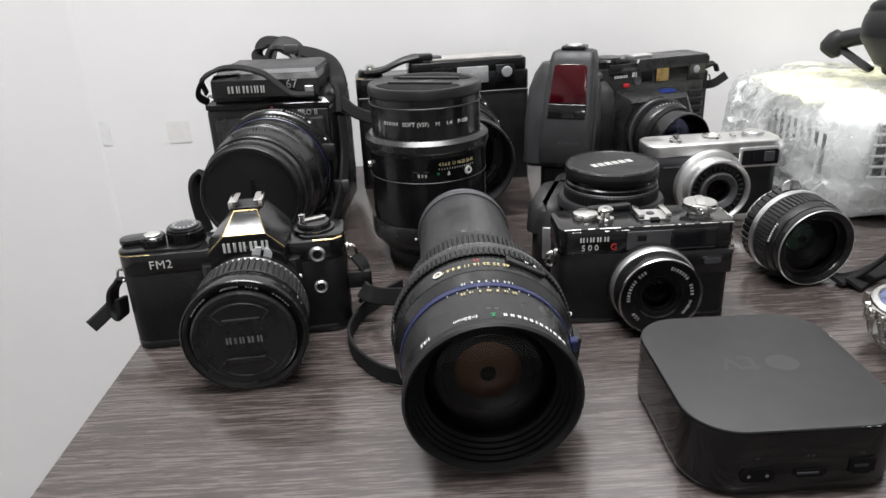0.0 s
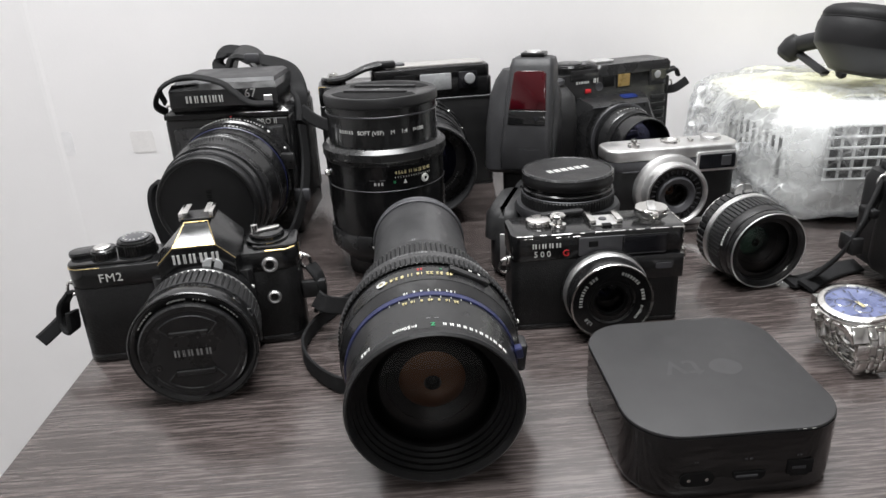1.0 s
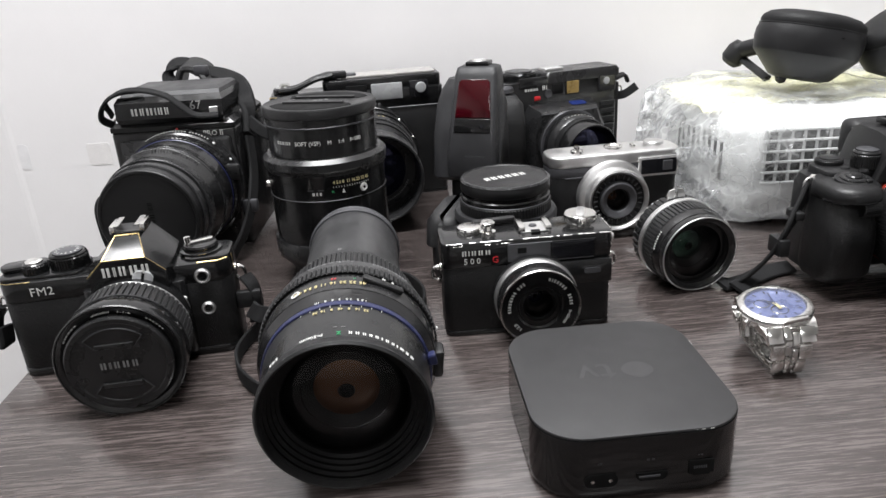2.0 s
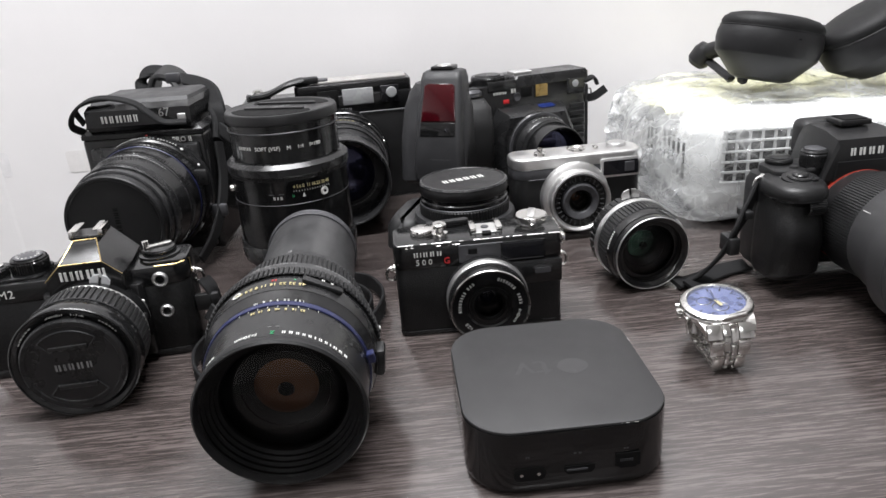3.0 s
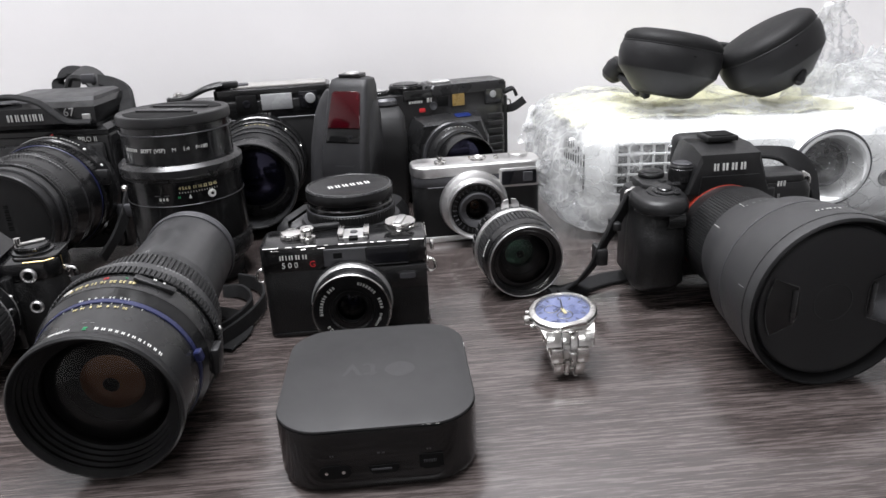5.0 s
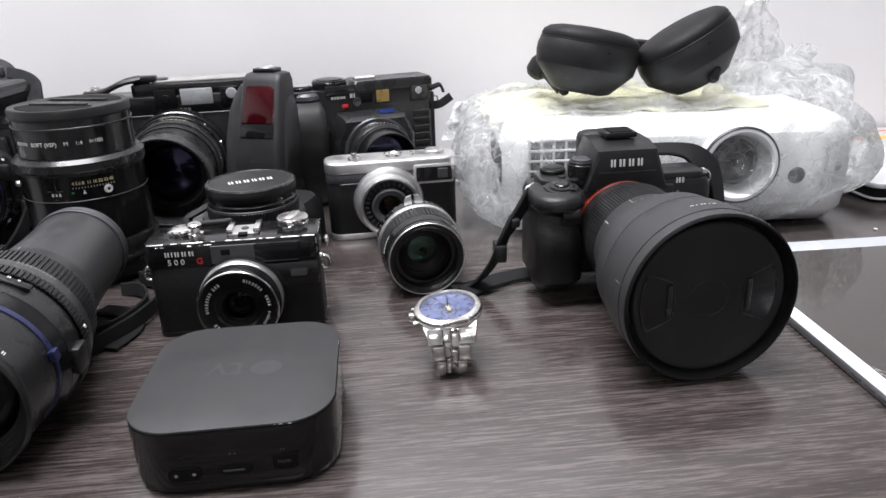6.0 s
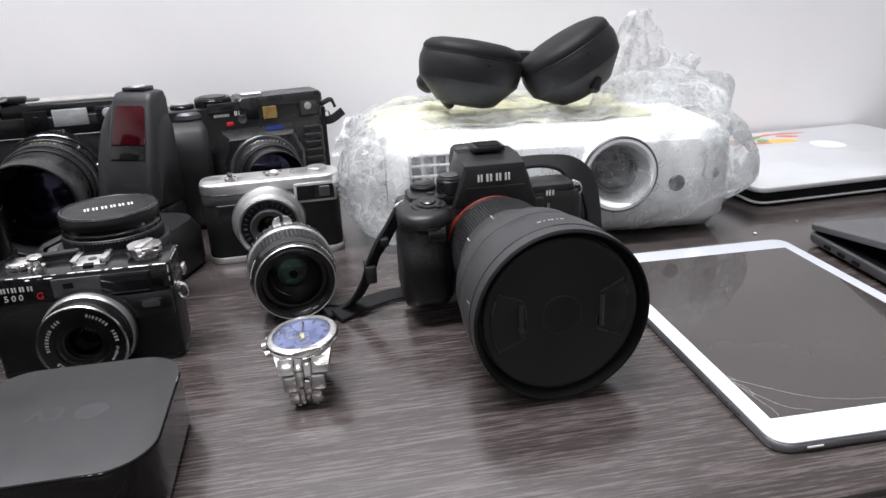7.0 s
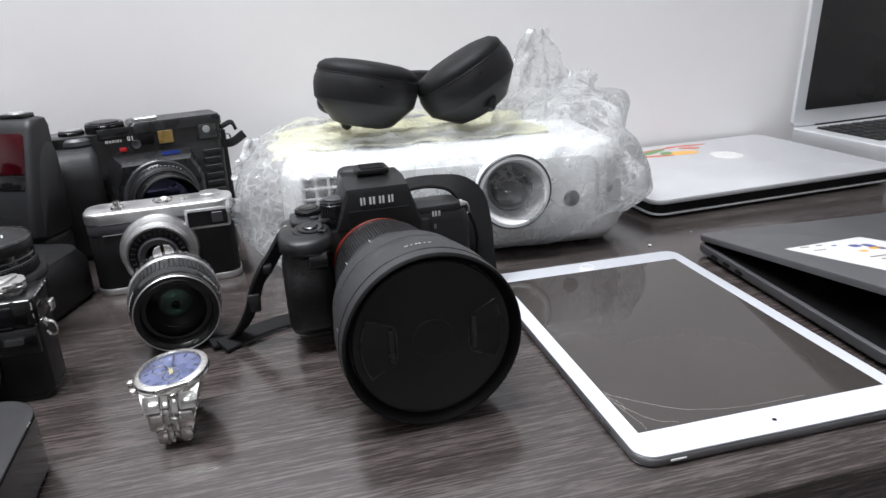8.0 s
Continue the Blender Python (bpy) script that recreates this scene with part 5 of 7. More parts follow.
# ---------------------------------------------------------------- rangefinder with coloured windows, back row
def window_rangefinder():
    t = thing("rangefinder_camera", 0.228, 0.7285, 0, 16, label="black medium format rangefinder camera with small amber window", category="camera", group="film cameras on the table")
    part("body", slab(rrect(0.172, 0.045, 0.012, 5, -0.007, 0.0225), 0.0, 0.118, 0.002), BLACK, t)
    part("finder_housing", loft([rrect3(w, d, 0.004, z, 0.033, 0.021) for w, d, z in ((0.09, 0.044, 0.114), (0.09, 0.044, 0.1215), (0.086, 0.04, 0.1245))]), SATIN, t, "satin black top cover", smooth=40)
    part("name_panel", rbox(0.032, 0.002, 0.011, 0.0008, 2, at=(-0.027, -0.0003, 0.1165)), BLACK, t)
    part("handgrip", loft([rrect3(w + 0.012, d, 0.008, z, -0.07, cy) for w, d, cy, z in ((0.03, 0.04, 0.002, 0), (0.032, 0.048, -0.002, 0.01), (0.032, 0.052, -0.004, 0.08), (0.032, 0.046, -0.002, 0.1), (0.028, 0.036, 0.006, 0.108))]), RUBBER, t, smooth=50)
    for z, d in ((0.112, 0.0), (0.092, -0.006)):
        part("grip_cap", lathe([(0, 0.007), (0.012, 0.0065), (0.0145, 0.004), (0.015, 0)], 32), GREYMETAL, t, m=pose(-0.062, 0.008 + d, z - 0.002))
    knob("speed_dial", -0.033, 0.022, 0.118, 0.0185, 0.0085, BLACK, t, 50, SATIN)
    knob("side_dial", -0.064, 0.022, 0.116, 0.012, 0.006, BLACK, t, 40, SILVER)
    part("shoe", rbox(0.022, 0.018, 0.003, 0.0006, 1, at=(0.006, 0.024, 0.1255)), SILVER, t)
    part("lens_housing", loft([[(x, -y, z) for x, z in pts] for y, pts in (
        (0.0, ((-0.044, 0.012), (0.05, 0.012), (0.05, 0.07), (0.042, 0.094), (-0.034, 0.094), (-0.044, 0.07))),
        (0.02, ((-0.041, 0.014), (0.047, 0.014), (0.047, 0.068), (0.038, 0.09), (-0.03, 0.09), (-0.041, 0.068))),
        (0.024, ((-0.037, 0.018), (0.043, 0.018), (0.043, 0.066), (0.035, 0.086), (-0.027, 0.086), (-0.037, 0.066))))]), SATIN, t, smooth=40)
    # Thin blue patch stands in for a reflection on the housing top.
    part("blue_reflection_patch", slab(rrect(0.018, 0.011, 0.003, 4), 0, 0.0004), BLUEREFLECTION, t, "small dark blue patch painted as a reflection", m=pose(0.02, -0.0105, 0.0923, 11))
    part("housing_edge", tube([(-0.03, -0.0235, 0.0868), (0.0, -0.0238, 0.0868), (0.036, -0.0235, 0.0868)], 0.0006, 6), GREYMETAL, t)
    L = pose(0.003, -0.022, 0.053) @ FWD
    turned("bayonet", ring(0.0368, 0, 0.005, 0.0008, 0.02), SATIN, t, L)
    turned("bright_ring", ring(0.0364, 0.005, 0.0066, 0.0006, 0.02), GREYMETAL, t, L, "bright mount ring")
    ribbed("aperture_ring", 0.0338, 0.0006, 0.0075, 0.014, 90, BLACK, t, L)
    turned("barrel", [(0.02, 0.013), (0.0332, 0.0135), (0.0322, 0.022), (0.031, 0.0235), (0.02, 0.0235)], SATIN, t, L)
    ribbed("focus_ring", 0.031, 0.0006, 0.0235, 0.031, 90, RUBBER, t, L)
    turned("hood", [(0.02, 0.03), (0.0295, 0.0305), (0.0285, 0.048), (0.028, 0.049), (0.0268, 0.049), (0.026, 0.034), (0.0, 0.034)], BLACK, t, L)
    part("scale", on_barrel(bars((0.0012, 0.002) * 5, 0.0018, 0.0022), 0.0333, 0.018, 85), WHITE, t, m=L, smooth=0)
    turned("glass", [(0.024, 0.0345), (0.015, 0.037), (0, 0.038)], GLASS_BLUE, t, L)
    part("name_mark", front(bars((0.003, 0.002, 0.003, 0.001, 0.002, 0.002), 0.0028, 0.0005), -0.03, -0.0016, 0.1095), WHITE, t, smooth=0)
    part("numeral", front(bars((0.0035, 0.0015), 0.005, 0.0008), -0.0145, -0.0016, 0.1105), WHITE, t, smooth=0)
    part("red_badge", rbox(0.007, 0.001, 0.0045, 0.0008, 2, at=(-0.0225, -0.0006, 0.1)), RED, t, "red badge")
    part("sensor_eye", lathe([(0.0, 0.001), (0.0028, 0.001), (0.004, 0.0015), (0.0045, 0)], 24), GREYMETAL, t, m=pose(-0.0095, 0, 0.1035) @ FWD)
    part("rangefinder_window", rbox(0.0125, 0.0015, 0.0105, 0.0006, 2, at=(0.0015, -0.0005, 0.1075)), HOLE, t)
    w = part("amber_frame", rbox(0.017, 0.0012, 0.0155, 0.0006, 2, at=(0.0195, -0.0004, 0.1075)), BLACK, t)
    part("amber_window", rbox(0.0142, 0.001, 0.0128, 0.0003, 1, at=(0.0195, -0.001, 0.1075)), AMBER, w, "frosted amber window")
    w = part("finder_frame", rbox(0.0215, 0.0015, 0.0185, 0.0008, 2, at=(0.0615, -0.0005, 0.108)), SATIN, t)
    part("finder_glass", rbox(0.0185, 0.0012, 0.0155, 0.0004, 1, at=(0.0615, -0.001, 0.108)), DARKGLASS, w)
    # Pale grey disc paints a highlight on the dark finder glass.
    part("finder_glint", lathe([(0, 0.0012), (0.0035, 0.001), (0.004, 0.0006)], 16), GREYGLASS, w, m=pose(0.0605, -0.0012, 0.11) @ FWD)
    for i in range(7):
        part("grip_ridge", rbox(0.018, 0.0016, 0.005, 0.0006, 1, at=(0.063, -0.0006, 0.035 + i * 0.0085)), RUBBER, t)
    part("side_cover", rbox(0.006, 0.03, 0.1, 0.002, 2, at=(0.0795, 0.022, 0.056)), MATTE, t)
    part("strap_tag", ribbon([(0.08, 0.015, 0.108), (0.09, 0.01, 0.112), (0.094, 0.008, 0.104)], 0.01, 0.003, (0.2, 1, 0.2)), STRAP, t)
    part("strap_end", ribbon([(0.08, 0.01, 0.09), (0.088, 0.004, 0.092), (0.1, 0.0, 0.1)], 0.009, 0.003, (0, 0.3, 1)), STRAP, t)
    part("lug_ring", tube([(0.0805, 0.012, 0.1), (0.086, 0.01, 0.1), (0.087, 0.01, 0.094), (0.082, 0.012, 0.092)], 0.001, 8), CHROME, t)


# ---------------------------------------------------------------- silver compact camera
def silver_camera():
    t = thing("compact_camera", 0.249, 0.5815, 0, 3, label="silver and black compact film camera with chrome lens", category="camera", group="film cameras on the table")
    part("body", slab(rrect(0.119, 0.036, 0.012, 6, 0, 0.018), 0.006, 0.056, 0.0004), LEATHER, t, "black leatherette")
    part("base_plate", slab(rrect(0.1205, 0.037, 0.0125, 6, 0, 0.018), 0, 0.0062, 0.0014), SILVER, t, "silver base plate")
    # Chrome front face; its dark reflection is painted as a grey band.
    part("reflection_band", slab(rrect(0.1198, 0.0366, 0.0122, 6, 0, 0.018), 0.054, 0.0625, 0.0004), GREYMETAL, t, "chrome front face painted dark grey as a reflection")
    part("top_plate", slab(rrect(0.121, 0.0375, 0.0127, 6, 0, 0.018), 0.0622, 0.073, 0.0022, 3), SILVER, t, "satin chrome top plate")
    part("trim_line", rbox(0.058, 0.001, 0.001, 0.0002, 1, at=(-0.018, -0.0006, 0.0535)), GREYMETAL, t)
    f = part("finder_frame", slab(rrect(0.037, 0.0175, 0.002, 3), 0, 0.0022, 0.0006), SILVER, t, m=pose(0.038, -0.0002, 0.0585, 90))
    part("finder_glass", slab(rrect(0.0325, 0.013, 0.0012, 3), 0, 0.0026), DARKGLASS, f, m=pose(0.038, -0.0003, 0.0585, 90))
    part("finder_eye", rbox(0.009, 0.0008, 0.009, 0.0004, 1, at=(0.046, -0.0029, 0.0588)), GREYMETAL, f)
    part("shutter_button", lathe([(0, 0.0065), (0.0025, 0.0065), (0.0028, 0.006), (0.0026, 0.003), (0.0055, 0.0022), (0.006, 0)], 28), CHROME, t, m=pose(-0.033, 0.012, 0.073))
    part("counter_window", lathe([(0, 0.001), (0.006, 0.001), (0.0068, 0.002), (0.0085, 0.0018), (0.0088, 0)], 32), CHROME, t, m=pose(0.003, 0.02, 0.073))
    part("rewind_knob", lathe([(0, 0.003), (0.0085, 0.003), (0.009, 0.0024), (0.009, 0)], 32), SILVER, t, m=pose(0.042, 0.022, 0.073))
    part("shoe_nub", rbox(0.004, 0.006, 0.003, 0.0008, 2, at=(0.02, 0.016, 0.0742)), CHROME, t)
    part("side_clip", rbox(0.004, 0.008, 0.005, 0.001, 2, at=(0.0615, 0.018, 0.058)), CHROME, t)
    L = pose(-0.0045, 0, 0.0355) @ FWD @ Matrix.Diagonal((0.92, 0.92, 1.05, 1))
    turned("lens_dome", [(0.02, -0.001), (0.035, 0.0), (0.0335, 0.004), (0.03, 0.006), (0.02, 0.006)], SILVER, t, L, "satin chrome lens base")
    turned("chrome_barrel", [(0.02, 0.005), (0.0288, 0.0055), (0.0292, 0.012), (0.0298, 0.0125), (0.0302, 0.018), (0.0298, 0.0195), (0.0285, 0.02), (0.0262, 0.0185), (0.0255, 0.017)], SILVER, t, L, "chrome lens barrel")
    turned("scale_ring", [(0.0258, 0.0172), (0.0185, 0.0155), (0.018, 0.016)], BLACK, t, L)
    for i in range(28):
        a = 360 / 28 * i
        part("scale_tooth", rbox(0.0042, 0.0012, 0.0008, 0.0002, 1, at=(0.0222, 0, 0.0168)), GREYMETAL, t, m=L @ pose(0, 0, 0, 0, 0, a))
    turned("inner_ring", [(0.0185, 0.0155), (0.0178, 0.0195), (0.0165, 0.0202), (0.0118, 0.0185), (0.011, 0.017)], GREYMETAL, t, L)
    front_glass(t, L, 0.0115, 0.018, 0.003, 0.0098, GLASS_AMBER, 2, 0.002)


# ---------------------------------------------------------------- small loose lens
def loose_lens():
    t = thing("camera_lens", 0.2684, 0.443, 0, 0, label="small black lens lying on its side, green-tinted glass", category="lens", group="loose lenses on the table")
    F = pose(0, 0, 0.0305, 90 + 2.2, 0, 7)
    turned("front_rim", [(0.024, -0.003), (0.0268, -0.0012), (0.0282, -0.001), (0.029, -0.002), (0.0292, -0.006), (0.0285, -0.0075), (0.022, -0.008)], BLACK, t, F)
    turned("bright_line", [(0.0279, -0.0006), (0.0284, -0.0004), (0.0288, -0.0009), (0.0286, -0.0014)], SILVER, t, F)
    turned("name_ring", [(0.02, -0.007), (0.0292, -0.0072), (0.0305, -0.011), (0.0305, -0.0135), (0.02, -0.014)], BLACK, t, F)
    ribbed("focus_ring", 0.0312, 0.001, -0.029, -0.0138, 64, RUBBER, t, F, 0.6, "ribbed focus ring")
    turned("focus_core", [(0.02, -0.0138), (0.0302, -0.014), (0.0302, -0.029), (0.02, -0.029)], GREYMETAL, t, F)
    turned("silver_ring", ring(0.0322, -0.034, -0.0292, 0.0008, 0.01), SILVER, t, F, "satin silver ring")
    ribbed("aperture_ring", 0.0318, 0.001, -0.044, -0.0345, 40, BLACK, t, F, 0.5)
    turned("rear", [(0, -0.05), (0.027, -0.05), (0.0282, -0.0488), (0.0282, -0.0435), (0.02, -0.0435)], SILVER, t, F)
    ear = join(*[slab([(k * 0.0012, 0), (k * 0.007, 0), (k * 0.007, 0.0035), (k * 0.005, 0.0065), (k * 0.0012, 0.0075)], 0, 0.0016) for k in (1, -1)])
    part("coupling_prong", ear, SILVER, t, "chrome coupling prong", m=F @ pose(0, 0, -0.038, 0, 0, 4) @ pose(0, 0.0312, 0))
    part("maker_mark", on_ring(bars((0.0013, 0.0007, 0.0013, 0.0013, 0.0013, 0.0013), 0.0026, 0.0006), 0.0296, -0.0088, 35), WHITE, t, m=F, smooth=0)
    part("engraving", on_barrel(bars((0.0013, 0.0009) * 4, 0.0018, 0.0008), 0.0306, -0.012, 160), WHITE, t, m=F, smooth=0)
    part("index_line", on_barrel(bars((0.0006, 0.0006), 0.002, 0.004), 0.0306, -0.012, 15), WHITE, t, m=F, smooth=0)
    front_glass(t, F, 0.0265, -0.0015, 0.005, 0.0232, GLASS_GREEN, 4, 0.005)


# ---------------------------------------------------------------- wrist watch standing on its closed bracelet
def wrist_watch():
    t = thing("wrist_watch", 0.2735, 0.350, 0, -2, label="steel wrist watch with blue dial and closed link bracelet", category="watch")
    C = pose(0, 0, 0.0335, 5, -5, 0)
    turned("case", [(0, -0.0055), (0.017, -0.0055), (0.0195, -0.003), (0.021, -0.0012), (0.0212, 0.001), (0.0205, 0.0018), (0.016, 0.002)], STEEL, t, C, "polished steel case")
    turned("bezel", [(0.0205, 0.0012), (0.021, 0.002), (0.0205, 0.0033), (0.019, 0.0042), (0.0172, 0.0044), (0.0166, 0.0036), (0.0166, 0.002)], STEELSATIN, t, C, "brushed steel bezel")
    dial = turned("dial", [(0.0168, 0.0024), (0.012, 0.0024), (0, 0.0024)], DIALBLUE, t, C, "blue watch dial")
    for i in range(12):
        part("index", rbox(0.0009, 0.0028, 0.0005, 0.0001, 1, at=(0, 0.0138, 0.0027)), STEEL, dial, m=C @ pose(0, 0, 0, 0, 0, 30 * i))
    turned("subdial", [(0.0042, 0.0025), (0.0046, 0.0028), (0.005, 0.0025)], STEEL, dial, C @ pose(0.0005, -0.0055, 0), seg=28)
    turned("subdial", [(0.0038, 0.0025), (0.0042, 0.0028), (0.0046, 0.0025)], STEEL, dial, C @ pose(-0.0065, 0.003, 0), seg=28)
    part("hour_pointer", rbox(0.0011, 0.0085, 0.0004, 0.0001, 1, at=(0, 0.0035, 0.0034)), STEEL, dial, m=C @ pose(0, 0, 0, 0, 0, 40))
    part("minute_pointer", rbox(0.0009, 0.013, 0.0004, 0.0001, 1, at=(0, 0.0055, 0.0037)), STEEL, dial, m=C @ pose(0, 0, 0, 0, 0, -5))
    part("yellow_pointer", rbox(0.002, 0.007, 0.0004, 0.0001, 1, at=(0, -0.0025, 0.0036)), CREAM, dial, m=C @ pose(0, 0, 0, 0, 0, 10))
    turned("crystal", [(0.0169, 0.004), (0.012, 0.0045), (0.006, 0.0047), (0, 0.0048)], CLEAR, t, C)
    part("crown", moved(join(knurl(0.0028, 0.0004, 0, 0.0035, 20), lathe([(0.0024, 0.0035), (0, 0.0038)], 20)), pose(-0.0208, 0, -0.001, 0, -90, 0)), STEEL, t, m=C)
    for a in (-158, -200):
        part("pusher", moved(lathe([(0, 0.003), (0.0016, 0.003), (0.0018, 0.0024), (0.0018, 0)], 16), pose(0.0205 * math.cos(radians(a)), 0.0205 * math.sin(radians(a)), -0.001, 0, 90, a)), STEEL, t, m=C)
    part("front_wedge", slab([(-0.005, -0.0215), (0.011, -0.0195), (0.0095, -0.0165), (0.001, -0.0172)], 0.002, 0.0047, 0.0004), STEEL, t, m=C)
    # bracelet: large outer links and two staggered strips between them, tapering to the clasp
    loop = spline([(0, -0.019, 0.0315), (0, -0.0228, 0.0275), (0, -0.0243, 0.02), (0, -0.0238, 0.011), (0, -0.0222, 0.0035), (0, -0.0165, 0.0018), (0, -0.006, 0.0018), (0, 0.006, 0.0018), (0, 0.0155, 0.002), (0, 0.0205, 0.0055),
                   (0, 0.0232, 0.0125), (0, 0.0238, 0.02), (0, 0.0228, 0.027), (0, 0.019, 0.0315)], 10)
    way = [0.0]
    for p, q in zip(loop, loop[1:]):
        way.append(way[-1] + (q - p).length)

    def on_loop(d):
        i = next((k for k in range(1, len(way) - 1) if way[k] >= d), len(way) - 1)
        f = min(1.0, max(0.0, (d - way[i - 1]) / (way[i] - way[i - 1])))
        return loop[i - 1].lerp(loop[i], f)

    def link(name, d, long, x, w, mat):
        p, q = on_loop(max(0, d - long / 2)), on_loop(min(way[-1], d + long / 2))
        k = 0.6 + 0.62 * max(0.0, min(1.0, (p.z + q.z) / 0.06))
        bm = rbox(w * k, long * 0.94, 0.003, 0.0009, 2)
        part(name, bm, mat, t, m=pose(x * k, (p.y + q.y) / 2, (p.z + q.z) / 2, math.degrees(math.atan2(q.z - p.z, q.y - p.y)), 0, 0))

    count = 10
    step = way[-1] / count
    for i in range(count):
        for x in (-0.0081, 0.0081):
            link("link", (i + 0.5) * step, step, x, 0.0078, STEEL)
        for x, off in ((-0.0021, 0.25), (0.0021, 0.75)):
            link("middle_link", (i + off) * step, step * 0.92, x, 0.0038, STEELSATIN if i % 2 else STEEL)
    for s in (1, -1):
        for k in (1, -1):
            part("lug", loft([[(k * x0, s * y, z0), (k * x1, s * y, z0), (k * x1, s * y, z1), (k * x0, s * y, z1)] for x0, x1, y, z0, z1 in ((0.0055, 0.017, 0.009, -0.004, 0.0006), (0.0055, 0.016, 0.0165, -0.0042, 0.0002), (0.0055, 0.0148, 0.0215, -0.006, -0.0018), (0.0054, 0.014, 0.0237, -0.0095, -0.005))]), STEEL, t, m=C, smooth=20)


# ---------------------------------------------------------------- mirrorless camera with a big hooded zoom
def mirrorless_camera():
    t = thing("mirrorless_camera", 0.4125, 0.437, 0, 0.5, label="black mirrorless camera with large hooded zoom lens and strap", category="camera")
    B = 0.013
    part("body", loft([rrect3(w, d, 0.008, B + z, 0, cy) for w, d, cy, z in ((0.132, 0.03, 0.017, 0), (0.137, 0.034, 0.017, 0.004), (0.137, 0.034, 0.017, 0.062), (0.133, 0.03, 0.017, 0.068))]), MATTE, t, smooth=50)
    part("handgrip", loft([rrect3(w * 0.86, d, 0.011, B + z, cx - 0.0028, cy) for w, d, cx, cy, z in ((0.036, 0.036, -0.05, -0.004, 0), (0.041, 0.044, -0.0495, -0.006, 0.007), (0.0395, 0.047, -0.0505, -0.0085, 0.03), (0.038, 0.045, -0.051, -0.008, 0.045), (0.036, 0.038, -0.0505, -0.0045, 0.053), (0.036, 0.037, -0.0505, -0.004, 0.062))]), LEATHER, t, "leather-grained rubber grip", smooth=60)
    part("grip_top", loft([rrect3(w * 0.9, d, r, B + z, cx - 0.002, cy) for w, d, r, cx, cy, z in ((0.037, 0.039, 0.012, -0.0505, -0.0055, 0.0585), (0.0405, 0.046, 0.016, -0.0505, -0.009, 0.0612), (0.041, 0.0465, 0.017, -0.0505, -0.009, 0.0655), (0.0395, 0.0445, 0.0165, -0.0505, -0.0082, 0.0682), (0.037, 0.041, 0.015, -0.0503, -0.0068, 0.0702))]), MATTE, t, smooth=60)
    part("grip_edge", tube([(-0.0705, -0.012, B + 0.06), (-0.0665, -0.0255, B + 0.0605), (-0.0525, -0.0318, B + 0.0608), (-0.039, -0.0265, B + 0.0605), (-0.0345, -0.012, B + 0.06)], 0.0006, 6), EDGELIGHT, t)
    part("mount_plate", slab(rrect(0.078, 0.006, 0.003, 3, -0.0015, 0.0), B + 0.004, B + 0.066, 0.001), MATTE, t)
    part("left_deck", slab(rrect(0.054, 0.03, 0.006, 4, -0.033, 0.016), B + 0.066, B + 0.0735, 0.0015), MATTE, t)
    part("right_deck", slab(rrect(0.04, 0.028, 0.006, 4, 0.043, 0.017), B + 0.064, B + 0.0735, 0.0015), MATTE, t)
    s = [[(x, y, B + z) for x, z in ((-w0, 0.066), (w0, 0.066), (w1, h), (-w1, h))] for y, w0, w1, h in ((-0.0055, 0.0295, 0.0205, 0.0895), (-0.004, 0.0305, 0.0215, 0.094), (0.012, 0.0305, 0.0215, 0.0975), (0.034, 0.029, 0.0205, 0.098), (0.046, 0.026, 0.0185, 0.093))]
    part("finder_hump", loft(s), MATTE, t, smooth=25)
    part("hump_front", loft([[(x, y, B + z) for x, z in ((-0.0235, 0.055), (0.0235, 0.055), (0.021, 0.079), (-0.021, 0.079))] for y in (-0.007, 0.004)]), MATTE, t, smooth=25)
    part("eyecup", rbox(0.04, 0.02, 0.028, 0.006, 3, at=(0, 0.05, B + 0.084)), RUBBER, t)
    part("shoe_cover", rbox(0.023, 0.02, 0.004, 0.001, 2, at=(0.001, 0.022, B + 0.1012)), MATTE, t)
    part("shoe_slot", rbox(0.017, 0.016, 0.001, 0.0003, 1, at=(0.001, 0.021, B + 0.1034)), HOLE, t)
    part("maker_mark", moved(bars((0.0048, 0.0056, 0.0052, 0.005), 0.0056, 0.0013, 0.0006), pose(-0.001, -0.0062, B + 0.0855, 87)), WHITE, t, "white maker's mark as bars", smooth=0)
    part("series_mark", front(bars((0.0045, 0.002), 0.0042, 0.0003, 0.0004), 0.042, -0.0004, B + 0.0685), WHITE, t, smooth=0)
    part("small_mark", front(bars((0.0022,), 0.004, 0, 0.0004), 0.041, -0.0004, B + 0.059), GREYPRINT, t, smooth=0)
    knob("mode_dial", -0.0295, 0.0085, B + 0.0735, 0.0096, 0.0125, SATIN, t, 40, GREYMETAL)
    knob("rear_dial", -0.0465, 0.024, B + 0.0735, 0.0095, 0.004, MATTE, t, 40, MATTE)
    r = part("release_plate", slab(rrect(0.024, 0.02, 0.0095, 6), 0, 0.002, 0.0006), MATTE, t, m=pose(-0.0485, -0.008, B + 0.0698, 8))
    part("power_lever", lathe([(0.0055, 0.0035), (0.0082, 0.0035), (0.0088, 0.0028), (0.0088, 0.001)], 36), SATIN, r, m=pose(-0.0485, -0.008, B + 0.0698, 8))
    part("shutter_button", lathe([(0, 0.0045), (0.0042, 0.0048), (0.0052, 0.0042), (0.0055, 0.002)], 32), SATIN, r, m=pose(-0.0485, -0.008, B + 0.0698, 8))
    part("lever_tab", rbox(0.004, 0.004, 0.002, 0.0006, 2, at=(-0.0425, -0.0155, B + 0.0712)), SATIN, r)
